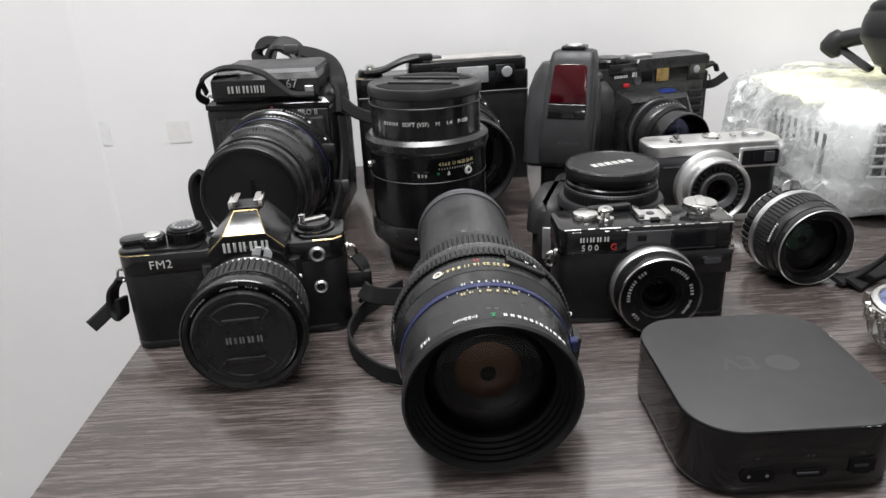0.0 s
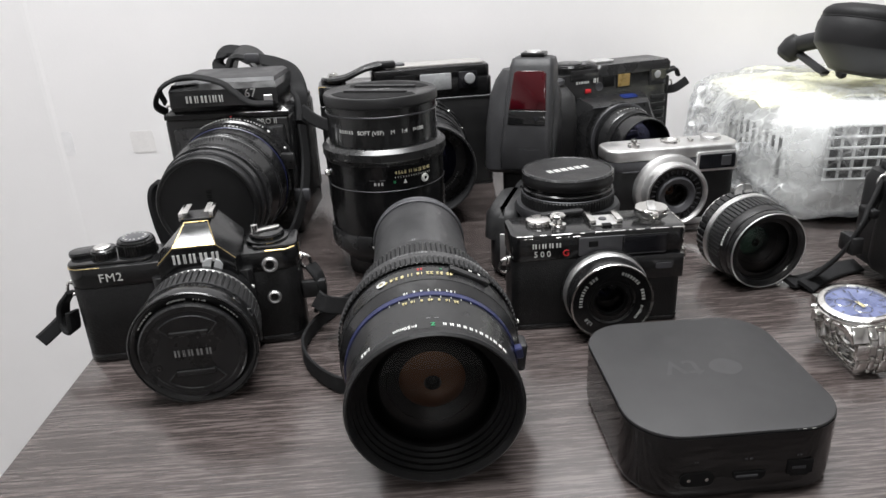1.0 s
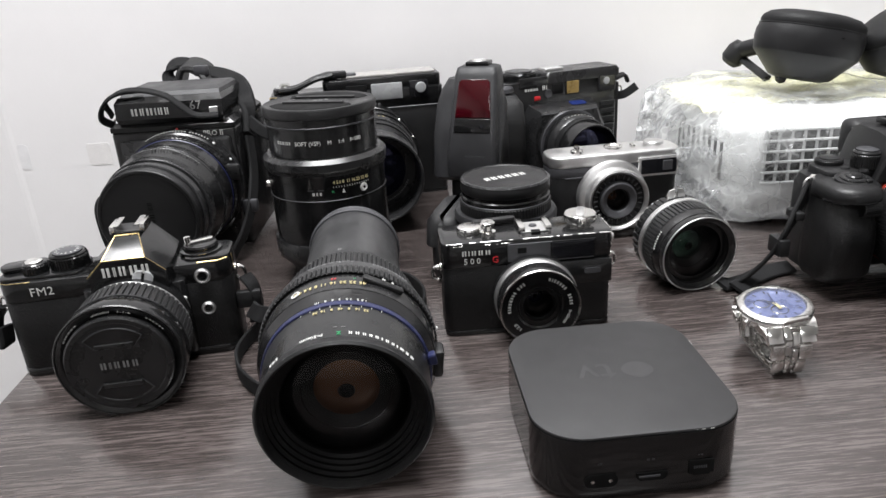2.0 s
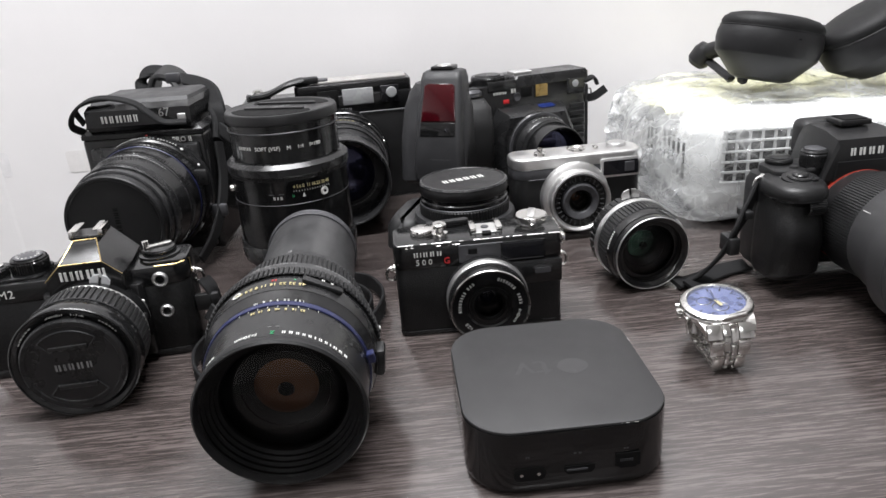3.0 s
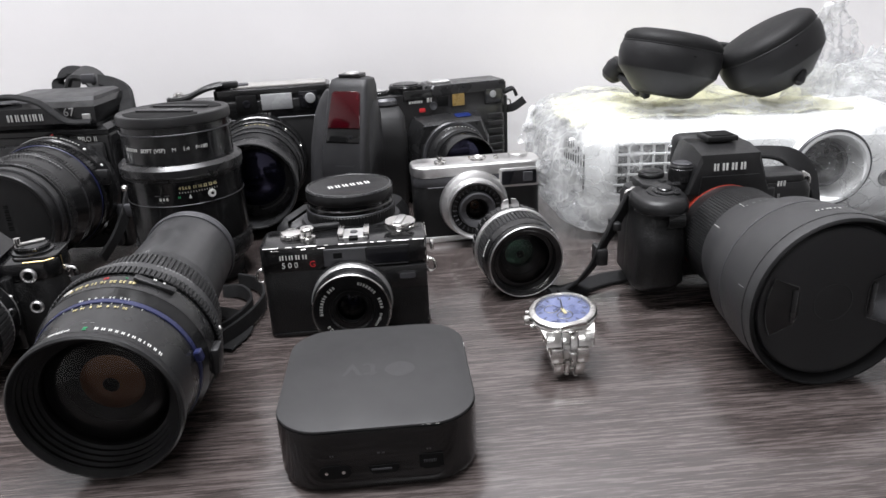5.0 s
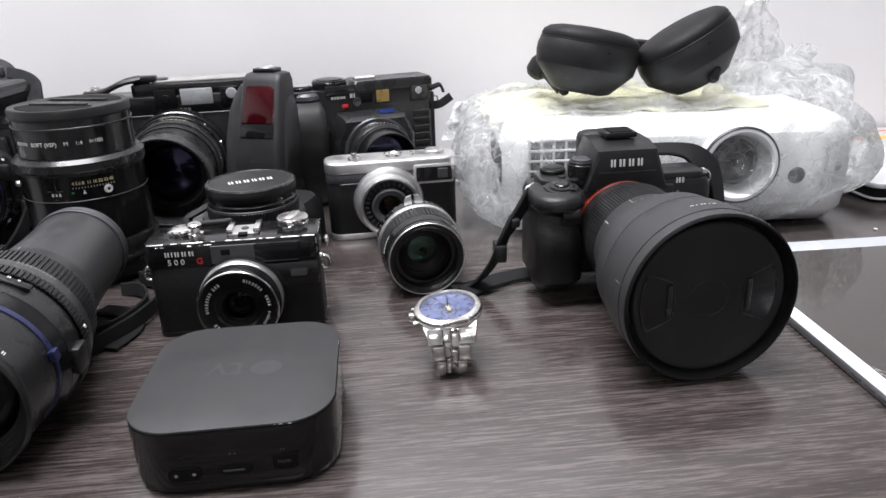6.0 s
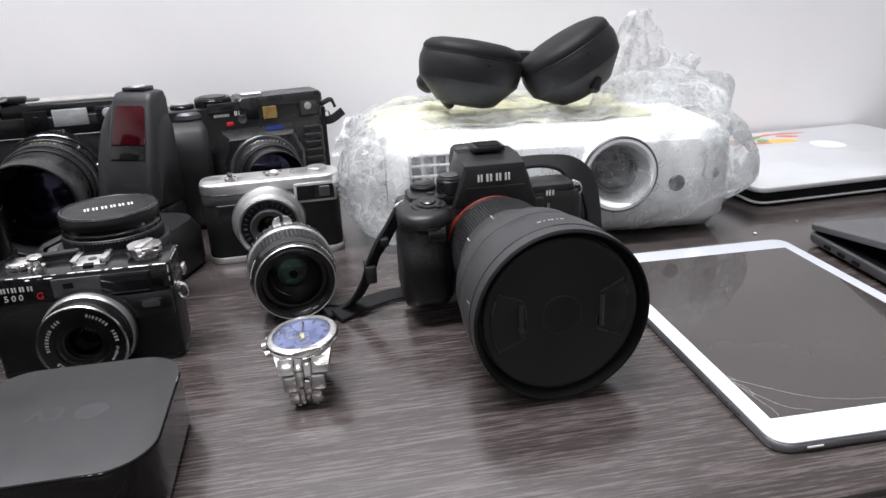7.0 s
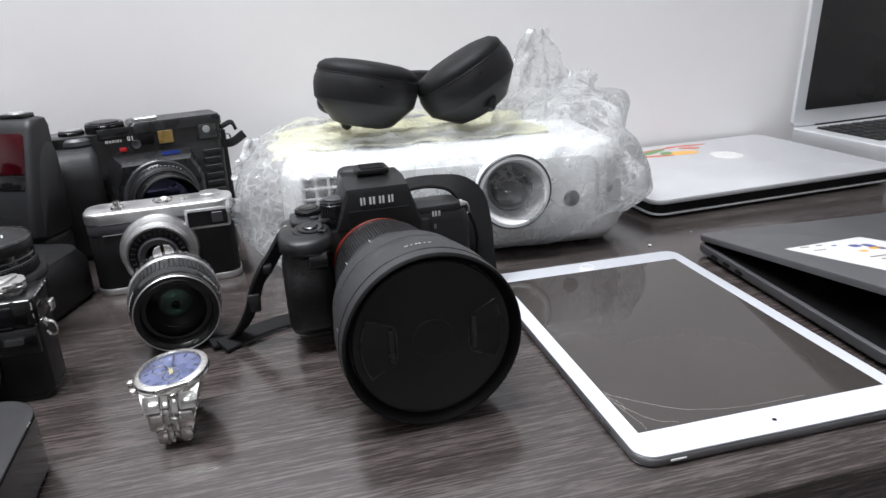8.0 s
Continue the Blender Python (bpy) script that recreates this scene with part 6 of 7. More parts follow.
    for x, y in ((-0.044, 0.008), (-0.037, -0.001)):
        part("round_button", lathe([(0, 0.0018), (0.0028, 0.0016), (0.0032, 0.0004)], 20), SATIN, t, m=pose(x, y, B + 0.0733))
    part("switch_marks", moved(bars((0.0018, 0.0012), 0.0014, 0.0012), pose(-0.0585, -0.004, B + 0.0714, 8)), GREYPRINT, t, smooth=0)
    part("front_dial", knurl(0.0065, 0.0006, -0.006, 0.006, 26), SATIN, t, m=pose(-0.047, -0.026, B + 0.056, 0, 90, 0))
    part("lamp_window", lathe([(0, 0.0008), (0.0022, 0.0006), (0.0026, 0)], 16), DARKGLASS, t, m=pose(-0.024, -0.0006, B + 0.0655) @ FWD)
    # lens
    F = pose(0.0025, -0.139, 0.0522, 90 - 0.4, 0, 1.7) @ Matrix.Diagonal((1, 1, 0.935, 1))
    turned("mount_ring", ring(0.0336, -0.1495, -0.1425, 0.0006, 0.01), ORANGE, t, F, "orange mount ring")
    turned("rear_barrel", [(0.02, -0.1425), (0.0336, -0.142), (0.0345, -0.128), (0.0352, -0.126), (0.02, -0.126)], MATTE, t, F)
    turned("mount_line", ring(0.0342, -0.1425, -0.1405, 0.0005, 0.01), ORANGE, t, F)
    ribbed("zoom_ring", 0.0365, 0.001, -0.1265, -0.096, 120, RUBBER, t, F, 0.6, "ribbed rubber zoom ring")
    turned("scale_barrel", [(0.02, -0.097), (0.0365, -0.0965), (0.0382, -0.088), (0.0398, -0.078), (0.0402, -0.066), (0.02, -0.066)], HOODGREY, t, F)
    part("scale_marks", on_barrel(bars((0.0012, 0.0018, 0.0008, 0.002, 0.0012), 0.0014, 0.003), 0.0394, -0.083, 100), GREYPRINT, t, m=F, smooth=0)
    part("index_lines", on_barrel(bars((0.0005, 0.0005), 0.008, 0.02), 0.0386, -0.088, 130), WHITE, t, m=F, smooth=0)
    part("brand_marks", on_barrel(bars((0.0012, 0.001) * 4, 0.0012, 0.0006), 0.0395, -0.082, 78), GREYPRINT, t, m=F, smooth=0)
    turned("groove", ring(0.0405, -0.0665, -0.064, 0.0005, 0.01), BLACK, t, F)
    turned("hood_base", [(0.036, -0.064), (0.045, -0.0638), (0.0468, -0.062), (0.0482, -0.046), (0.0478, -0.0445), (0.036, -0.044)], HOODGREY, t, F)
    hood = turned("lens_hood", [(0.036, -0.0445), (0.0484, -0.044), (0.0495, -0.04), (0.0508, -0.028), (0.0512, -0.004), (0.0508, -0.0016)], HOODGREY, t, F, "smooth dark grey lens hood")
    turned("hood_rim", [(0.0509, -0.0018), (0.0504, -0.0006), (0.0496, 0.0), (0.0489, -0.0004), (0.0486, -0.003), (0.0478, -0.0055), (0.0464, -0.009), (0.0456, -0.01), (0.0456, -0.02)], HOLE, hood, F, "black rim and inside of the hood")
    # Two thin paler rings paint highlight lines on the hood.
    turned("rim_highlight", ring(0.0515, -0.0105, -0.0098, 0.0002, 0.01), EDGELIGHT, hood, F)
    turned("rear_highlight", ring(0.0488, -0.0448, -0.044, 0.0002, 0.01), GREYMETAL, hood, F)
    part("hood_marks", on_barrel(bars((0.0025, 0.001, 0.004, 0.001, 0.0022), 0.0011, 0.0012), 0.0513, -0.02, 92), WHITE, hood, m=F, smooth=0)
    part("hood_lines", on_barrel(bars((0.0005,), 0.006, 0), 0.0512, -0.016, 168), GREYPRINT, hood, m=F, smooth=0)
    FC = F @ pose(0, 0, -0.0008) 
    cap = turned("lens_cap", [(0, -0.014), (0.0452, -0.013), (0.0452, -0.0052), (0.0444, -0.0043), (0.042, -0.0043), (0.041, -0.0049), (0, -0.0049)], HOODBLACK, t, FC, "flat black lens cap")
    for k in (1, -1):
        arc = [(k * 0.04 * math.cos(radians(a)), 0.04 * math.sin(radians(a))) for a in range(-26, 27, 4)]
        arc += [(k * 0.022, 0.0115), (k * 0.0205, 0.006), (k * 0.0205, -0.006), (k * 0.022, -0.0115)]
        # Darker slab for the recess shade, ringed by a paler highlight tube.
        part("recess_shade", slab(arc, -0.005, -0.0046), BLACK, cap, m=FC)
        part("recess_highlight", sweep([Vector((x, y, -0.0045)) for x, y in arc + arc[:1]], disc_section(0.0004, 6)), EDGELIGHT, cap, m=FC)
        part("grip_tab", rbox(0.003, 0.02, 0.0022, 0.0006, 2, at=(k * 0.0235, 0, -0.0045)), EDGELIGHT, cap, m=FC)
    part("cap_ring", lathe([(0.011, -0.0049), (0.0113, -0.0046), (0.0118, -0.0049)], 40), HOODBLACK, cap, m=FC)
    # strap and lugs
    lug(t, -0.064, 0.012, B + 0.064, -1)
    part("strap_grip_side", ribbon([(-0.067, 0.012, 0.074), (-0.077, 0.004, 0.062), (-0.0875, -0.004, 0.05), (-0.0945, 0.0, 0.03), (-0.104, 0.008, 0.012), (-0.1145, 0.012, 0.005), (-0.126, 0.008, 0.0045)], 0.0125, 0.003, (0.75, 0.65, 0.1)), STRAP, t)
    part("strap_slide", rbox(0.008, 0.017, 0.013, 0.0016, 2, at=(-0.0915, -0.002, 0.037)), MATTE, t)
    part("strap_keeper", rbox(0.006, 0.015, 0.006, 0.0012, 2, at=(-0.08, 0.002, 0.058)), MATTE, t)
    part("strap_flat", ribbon([(-0.06, 0.03, 0.004), (-0.08, 0.024, 0.0045), (-0.1, 0.014, 0.0045), (-0.118, 0.0, 0.0045)], 0.013, 0.0024, (0, 1, 0.35)), STRAP, t)
    lug(t, 0.0635, 0.01, B + 0.068, 1)
    part("strap_arch", twisted([(0.02, 0.05, 0.089), (0.038, 0.05, 0.0925), (0.056, 0.048, 0.0925), (0.071, 0.045, 0.0885), (0.0815, 0.041, 0.078), (0.084, 0.035, 0.062), (0.0835, 0.028, 0.044), (0.083, 0.021, 0.022), (0.082, 0.014, 0.008), (0.082, 0.002, 0.004)], 0.025, 0.003, (0, 1, 0.1), (1, 0.2, 0), quick=2.2), STRAP, t, "wide black neck strap")
    part("strap_inner", ribbon([(0.066, 0.014, B + 0.07), (0.074, 0.016, 0.07), (0.079, 0.02, 0.05), (0.076, 0.02, 0.02), (0.07, 0.018, 0.004)], 0.01, 0.0024, (0.25, 1, 0.1)), STRAP, t)


dslr_on_back()
flash_gun()
hooded_rangefinder()
window_rangefinder()
silver_camera()
loose_lens()
wrist_watch()
mirrorless_camera()


# ---------------------------------------------------------------- projector in bubble wrap
def projector():
    t = thing("projector", 0.507, 0.545, 0.004, -5.5, label="white video projector wrapped in clear bubble wrap", category="projector")
    W, D, H = 0.318, 0.225, 0.094
    part("body", loft([rrect3(W - 2 * i, D - 2 * i, r, z, 0, D / 2) for i, r, z in ((0.012, 0.02, 0.0), (0.002, 0.028, 0.012), (0.0, 0.03, 0.03), (0.0, 0.03, 0.078), (0.004, 0.028, 0.089), (0.014, 0.022, H))]), WHITEPLASTIC, t, smooth=60)
    part("front_panel", slab(rrect(W - 0.07, 0.066, 0.01, 4), 0, 0.0025, 0.0008), WHITEPLASTIC, t, m=pose(0.0, 0.0005, 0.0525, 90))
    v = part("grille_recess", slab(rrect(0.066, 0.048, 0.004, 3), 0, 0.0008), HOLE, t, "dark air vent", m=pose(-0.106, -0.0021, 0.0625, 90))
    for i in range(6):
        part("grille_slat", rbox(0.068, 0.0025, 0.0022, 0.0005, 1, at=(-0.106, -0.0038, 0.0395 + i * 0.0092)), WHITEPLASTIC, v)
    for i in range(7):
        part("grille_rib", rbox(0.0024, 0.0022, 0.048, 0.0005, 1, at=(-0.138 + i * 0.0107, -0.0034, 0.0625)), WHITEPLASTIC, v)
    for i in range(9):
        part("side_slot", rbox(0.001, 0.006, 0.034, 0.0003, 1, at=(-W / 2 - 0.0003, 0.04 + i * 0.016, 0.05)), HOLE, t)
    L = pose(0.0415, -0.0145, 0.0615) @ FWD @ Matrix.Diagonal((0.87, 0.87, 1, 1))
    turned("lens_surround", [(0.02, -0.014), (0.0385, -0.0135), (0.0385, 0.0045), (0.037, 0.0058), (0.0335, 0.006), (0.0325, 0.005)], WHITEPLASTIC, t, L, "white lens surround")
    turned("surround_line", [(0.0384, 0.003), (0.0388, 0.005), (0.0376, 0.0062), (0.0366, 0.006)], GREYMETAL, t, L)
    turned("lens_well", [(0.0335, 0.0058), (0.0315, 0.0045), (0.0275, -0.006), (0.0245, -0.0125), (0.0225, -0.013)], WHITEPLASTIC, t, L)
    turned("focus_ring", [(0.0236, -0.013), (0.0234, -0.008), (0.0222, -0.007), (0.0206, -0.008), (0.019, -0.013), (0, -0.013)], GREYMETAL, t, L, "black focus ring")
    turned("glass", [(0.0204, -0.0105), (0.015, -0.0085), (0.007, -0.0072), (0, -0.0068)], DARKGLASS, t, L)
    turned("sensor_window", [(0.0075, 0.0025), (0.0065, 0.0036), (0, 0.0038)], GREYMETAL, t, pose(0.1, 0, 0.046) @ FWD)
    turned("small_screw", [(0.005, 0.001), (0.0045, 0.003), (0, 0.0032)], GREYPLASTIC, t, pose(0.136, 0.004, 0.052) @ FWD)
    for x in (-0.12, 0.12):
        part("foot", lathe([(0, -0.004), (0.008, -0.004), (0.009, -0.002), (0.009, 0.002), (0, 0.002)], 20), MATTE, t, m=pose(x, 0.03, 0))


def foam_sheet():
    t = thing("foam_sheet", 0.485, 0.686, 0.0985, -5.5, label="thin yellow foam sheet under the bubble wrap", category="foam sheet")
    bm = bmesh.new()
    n, k = 34, 22
    top = [[bm.verts.new((0.27 * (i / n - 0.5) + 0.005 * math.sin(j * 0.45), 0.145 * (j / k - 0.5) + 0.012 * noise.noise(Vector((i * 0.35, 4, 1))), 0.002 + 0.003 * noise.noise(Vector((i * 0.3, j * 0.3, 2))) - 0.05 * max(0.0, 0.14 - i / n))) for j in range(k + 1)] for i in range(n + 1)]
    for i in range(n):
        for j in range(k):
            bm.faces.new((top[i][j], top[i + 1][j], top[i + 1][j + 1], top[i][j + 1]))
    out = bmesh.ops.extrude_face_region(bm, geom=bm.faces[:])
    bmesh.ops.translate(bm, vec=(0, 0, -0.002), verts=[g for g in out["geom"] if isinstance(g, bmesh.types.BMVert)])
    part("sheet", bm, YELLOWFOAM, t)


def wrap_point(u, v):
    """A point of the wrap: a soft box with pillows and creases."""
    def sg(c, e):
        return math.copysign(abs(c) ** e, c)
    cu, su, cv, sv = math.cos(u), math.sin(u), math.cos(v), math.sin(v)
    q = Vector((sg(cu, 0.42) * sg(cv, 0.42), sg(su, 0.45) * sg(cv, 0.42), sg(sv, 0.55)))
    p = Vector((q.x * 0.19, q.y * 0.134, q.z * 0.0555))
    d = 0.011 * noise.noise(p * 16 + Vector((3, 1, 7))) + 0.006 * noise.noise(p * 42) + 0.003 * abs(noise.noise(p * 60 + Vector((9, 2, 4)))) + 0.001 * noise.noise(p * 120)
    if q.x > 0.75:
        d += 0.03 * max(0.0, min(1.0, (q.z + 0.55) / 0.6)) * (q.x - 0.75) * 4 * (0.6 + noise.noise(p * 30))
    p += Vector((q.x, q.y, q.z * 0.8)).normalized() * d
    rise = max(0.0, min(1.0, (q.x - 0.15) / 0.7))
    p.z += (0.034 * rise * rise * (3 - 2 * rise) * max(0.0, 1 - 0.55 * abs(q.y)) + 0.008 * max(0.0, -q.x)) * max(0.0, q.z)
    p.z = max(-0.053, p.z)
    return p


def bubble_wrap():
    t = thing("bubble_wrap", 0.506, 0.662, 0.0535, -5.5, label="clear crinkled bubble wrap around the white projector", category="bubble wrap")
    bm = bmesh.new()
    n, k = 340, 160
    rings = []
    for j in range(k + 1):
        v = math.pi * (j / k - 0.5) * 0.999
        rings.append([bm.verts.new(wrap_point(2 * math.pi * i / n, v)) for i in range(n)])
    for a, b in zip(rings, rings[1:]):
        for i in range(n):
            bm.faces.new((a[i], a[(i + 1) % n], b[(i + 1) % n], b[i]))
    part("wrap", bm, BUBBLE, t, smooth=80)
    # loose pointed end of the sheet and gathered folds
    for k2, (base, tip, w) in enumerate((((0.125, 0.04, 0.045), (0.133, 0.055, 0.137), 0.06), ((0.15, 0.03, 0.02), (0.178, 0.04, 0.092), 0.055), ((-0.16, 0.03, 0.01), (-0.172, 0.05, 0.045), 0.045), ((-0.165, -0.075, -0.01), (-0.18, -0.095, 0.02), 0.04))):
        bm = bmesh.new()
        base, tip = Vector(base), Vector(tip)
        rows = []
        for i in range(15):
            f = i / 14
            c = base.lerp(tip, f)
            half = w * (1 - 0.72 * f ** 1.3)
            rows.append([bm.verts.new(c + Vector((0.93, 0.36, 0)) * half * s + Vector((0.36, -0.93, 0)) * 0.012 * noise.noise(Vector((s * 3, f * 5, k2))) + Vector((0, 0, 0.006 * noise.noise(Vector((s * 4, f * 4, k2 + 9)))))) for s in [q / 6 - 1 for q in range(13)]])
        for a, b in zip(rows, rows[1:]):
            for i in range(12):
                bm.faces.new((a[i], a[i + 1], b[i + 1], b[i]))
        out = bmesh.ops.extrude_face_region(bm, geom=bm.faces[:])
        bmesh.ops.translate(bm, vec=(0.0004, -0.0006, 0), verts=[g for g in out["geom"] if isinstance(g, bmesh.types.BMVert)])
        part("loose_fold", bm, BUBBLE, t, smooth=80)


# ---------------------------------------------------------------- headphones on the wrapped projector
def headphones():
    t = thing("headphones", 0.49, 0.64, 0.107, 0, label="black over-ear headphones folded on top of the wrapped projector", category="headphones")
    for cx, cy, cz, tilt, lean, s in ((-0.0475, -0.006, 0.046, 12, -4, -1), (0.0475, -0.01, 0.0475, -29, -4, 1)):
        m = pose(cx, cy, cz, lean, tilt, 0) @ Matrix.Diagonal((1.04, 0.84, 1.12, 1))
        cup = turned("ear_cup", [(0, -0.0335), (0.019, -0.0335), (0.0265, -0.0315), (0.0272, -0.0312), (0.0452, -0.0135), (0.0456, -0.0128), (0.0474, -0.003), (0.0472, 0.003), (0.0455, 0.0075), (0.04, 0.008)], PHONES, t, m, "matte black ear cup with chamfered shell")
        turned("ear_cushion", [(0.04, 0.006), (0.045, 0.0082), (0.0455, 0.011), (0.044, 0.0142), (0.039, 0.0175), (0.03, 0.0195), (0.015, 0.0205), (0, 0.0207)], PHONES2, t, m, "soft black ear cushion")
        part("seam", tube([(0.0458 * math.cos(a), 0.0458 * math.sin(a), 0.0078) for a in [2 * math.pi * i / 32 for i in range(33)]], 0.0005, 6, 1), PHONES, cup, m=m)
        part("port", rbox(0.008, 0.0015, 0.0018, 0.0005, 1, at=(0.004, -0.0462, 0.0015)), HOLE, cup, m=m)
        part("small_hole", lathe([(0, 0.0005), (0.0014, 0.0004), (0.0016, 0)], 12), HOLE, cup, m=m @ pose(0.026 * -s, -0.0385, 0.001, 90, 0, 35 * -s))
        part("hinge_pin", lathe([(0, -0.005), (0.003, -0.0042), (0.0052, -0.001), (0.005, 0.003), (0.0038, 0.009), (0, 0.012)], 16), PHONES, t, m=pose(0.063 if s > 0 else -0.069, -0.04 if s > 0 else -0.004, 0.022 if s > 0 else 0.0115, 0, 20 * s, 0))
    part("left_slider", tube([(-0.074, 0.077, 0.025), (-0.07, 0.07, 0.03), (-0.06, 0.055, 0.035), (-0.045, 0.035, 0.04)], 0.0085, 12), PHONES, t)
    part("slider_end", lathe([(0, -0.012), (0.008, -0.0115), (0.0115, -0.007), (0.012, 0.004), (0.009, 0.0115), (0, 0.0125)], 24), PHONES, t, m=pose(-0.0745, 0.078, 0.025, 20, 30, 0))
    part("left_yoke", ribbon([(-0.072, 0.074, 0.022), (-0.068, 0.052, 0.014), (-0.064, 0.03, 0.006)], 0.009, 0.005, (1, 0, 0.2)), PHONES, t)
    part("headband", ribbon([(-0.045, 0.035, 0.04), (-0.02, 0.03, 0.043), (0.0, 0.03, 0.044), (0.025, 0.034, 0.042), (0.05, 0.05, 0.035), (0.072, 0.07, 0.024)], 0.02, 0.008, (0, 0.3, 1)), PHONES, t, "padded headband")


# ---------------------------------------------------------------- tablet
def tablet():
    t = thing("tablet", 0.590, 0.354, 0, -1.3, label="white tablet with a cracked dark screen lying flat", category="tablet")
    W, D = 0.1752, 0.2605
    part("case", slab(rrect(W, D, 0.011, 6), 0.0, 0.0062, 0.0022, 3), SHADEDCASE, t, "metal back greyed for its shaded side")
    part("bezel", slab(rrect(W - 0.0012, D - 0.0012, 0.0105, 6), 0.0058, 0.0068, 0.0003), WHITEGLASS, t, "glossy white bezel")
    s = part("screen", rbox(0.1542, 0.2182, 0.0004, 0.0001, 1, at=(0, 0.0, 0.0069)), SCREEN, t, "dark glossy screen")
    part("camera_hole", lathe([(0, 0.0003), (0.0012, 0.0002), (0.0014, 0)], 14), HOLE, t, m=pose(-0.003, -0.12, 0.0068))
    part("home_button", lathe([(0.0052, 0.0001), (0.0056, 0.0003), (0.006, 0)], 32), ALU, t, m=pose(0, 0.119, 0.0068))
    for i in range(3):
        part("side_button", rbox(0.0012, 0.009, 0.0018, 0.0004, 1, at=(-W / 2 + 0.0002, -0.07 - 0.012 * i, 0.0036)), GREYMETAL, t)
    part("edge_slot", rbox(0.009, 0.0008, 0.0012, 0.0003, 1, at=(-0.066, -D / 2 - 0.0001, 0.0032)), WHITE, t)
    rnd = random.Random(12)
    for way in (((-0.0765, -0.069), (-0.075, -0.083), (-0.0715, -0.1), (-0.0715, -0.108)), ((-0.0765, -0.069), (-0.046, -0.095), (-0.0155, -0.104), (0.0275, -0.1055)), ((-0.0755, -0.079), (-0.064, -0.1), (-0.0515, -0.1075)),
                ((-0.0765, -0.073), (-0.0725, -0.08), (-0.0735, -0.088)), ((-0.0765, -0.066), (-0.074, -0.071))):
        pts = [q + Vector((rnd.uniform(-0.0004, 0.0004), rnd.uniform(-0.0004, 0.0004), 0)) for q in spline([(x, y, 0.0071) for x, y in way], 5)]
        part("crack", sweep(pts, disc_section(0.00012, 4)), CRACK, s)


# ---------------------------------------------------------------- laptops
def closed_laptop():
    t = thing("laptop", 0.7215, 0.580, 0, 2.4, label="closed silver laptop with a coloured sticker on its lid", category="laptop", group="laptops on the table")
    W, D = 0.325, 0.232
    part("base", loft([rrect3(W - 2 * i, D - 2 * i, 0.014, z, W / 2, D / 2) for i, z in ((0.012, 0.001), (0.004, 0.0022), (0.0005, 0.004), (0.0005, 0.0052))]), ALU, t, smooth=40)
    # Black slab paints the shade on the base below the lid.
    part("gap", slab(rrect(W - 0.008, D - 0.008, 0.012, 6, W / 2, D / 2), 0.005, 0.0156), HOLE, t, "black slab for the shaded gap and base under the lid")
    part("lid", slab(rrect(W, D, 0.014, 6, W / 2, D / 2), 0.0154, 0.0208, 0.0012), ALU, t, "matte silver lid")
    part("logo", loft([[(x * k + W / 2 + 0.036, y * k + D / 2 + 0.024, z) for x, y in rrect(0.036, 0.042, 0.0165, 8)] for k, z in ((1, 0.0207), (1, 0.021))]), WHITE, t, "white maker's mark as plain oval")
    for k, (x, y, w, d, a, mat) in enumerate(((0.115, 0.196, 0.11, 0.006, 8, "r"), (0.1, 0.185, 0.06, 0.012, 20, "g"), (0.135, 0.165, 0.045, 0.02, -10, "y"), (0.165, 0.2, 0.06, 0.006, -6, "r"), (0.16, 0.185, 0.028, 0.01, -25, "r"), (0.09, 0.165, 0.06, 0.007, -12, "r"), (0.115, 0.172, 0.02, 0.014, 35, "g"))):
        part("sticker_leaf", slab([(w / 2 * math.cos(q), d / 2 * math.sin(q)) for q in [2 * math.pi * i / 20 for i in range(20)]], 0.0207, 0.0209 + 0.00005 * k), {"r": STICKRED, "g": STICKGREEN, "y": STICKYELLOW}[mat], t, m=pose(x + 0.024, y + 0.012, 0, 0, 0, a))
    for x, y in ((0.03, 0.03), (W - 0.03, 0.03), (0.03, D - 0.03), (W - 0.03, D - 0.03)):
        part("foot", lathe([(0, 0), (0.006, 0), (0.007, 0.002)], 16), RUBBER, t, m=pose(x, y, 0))


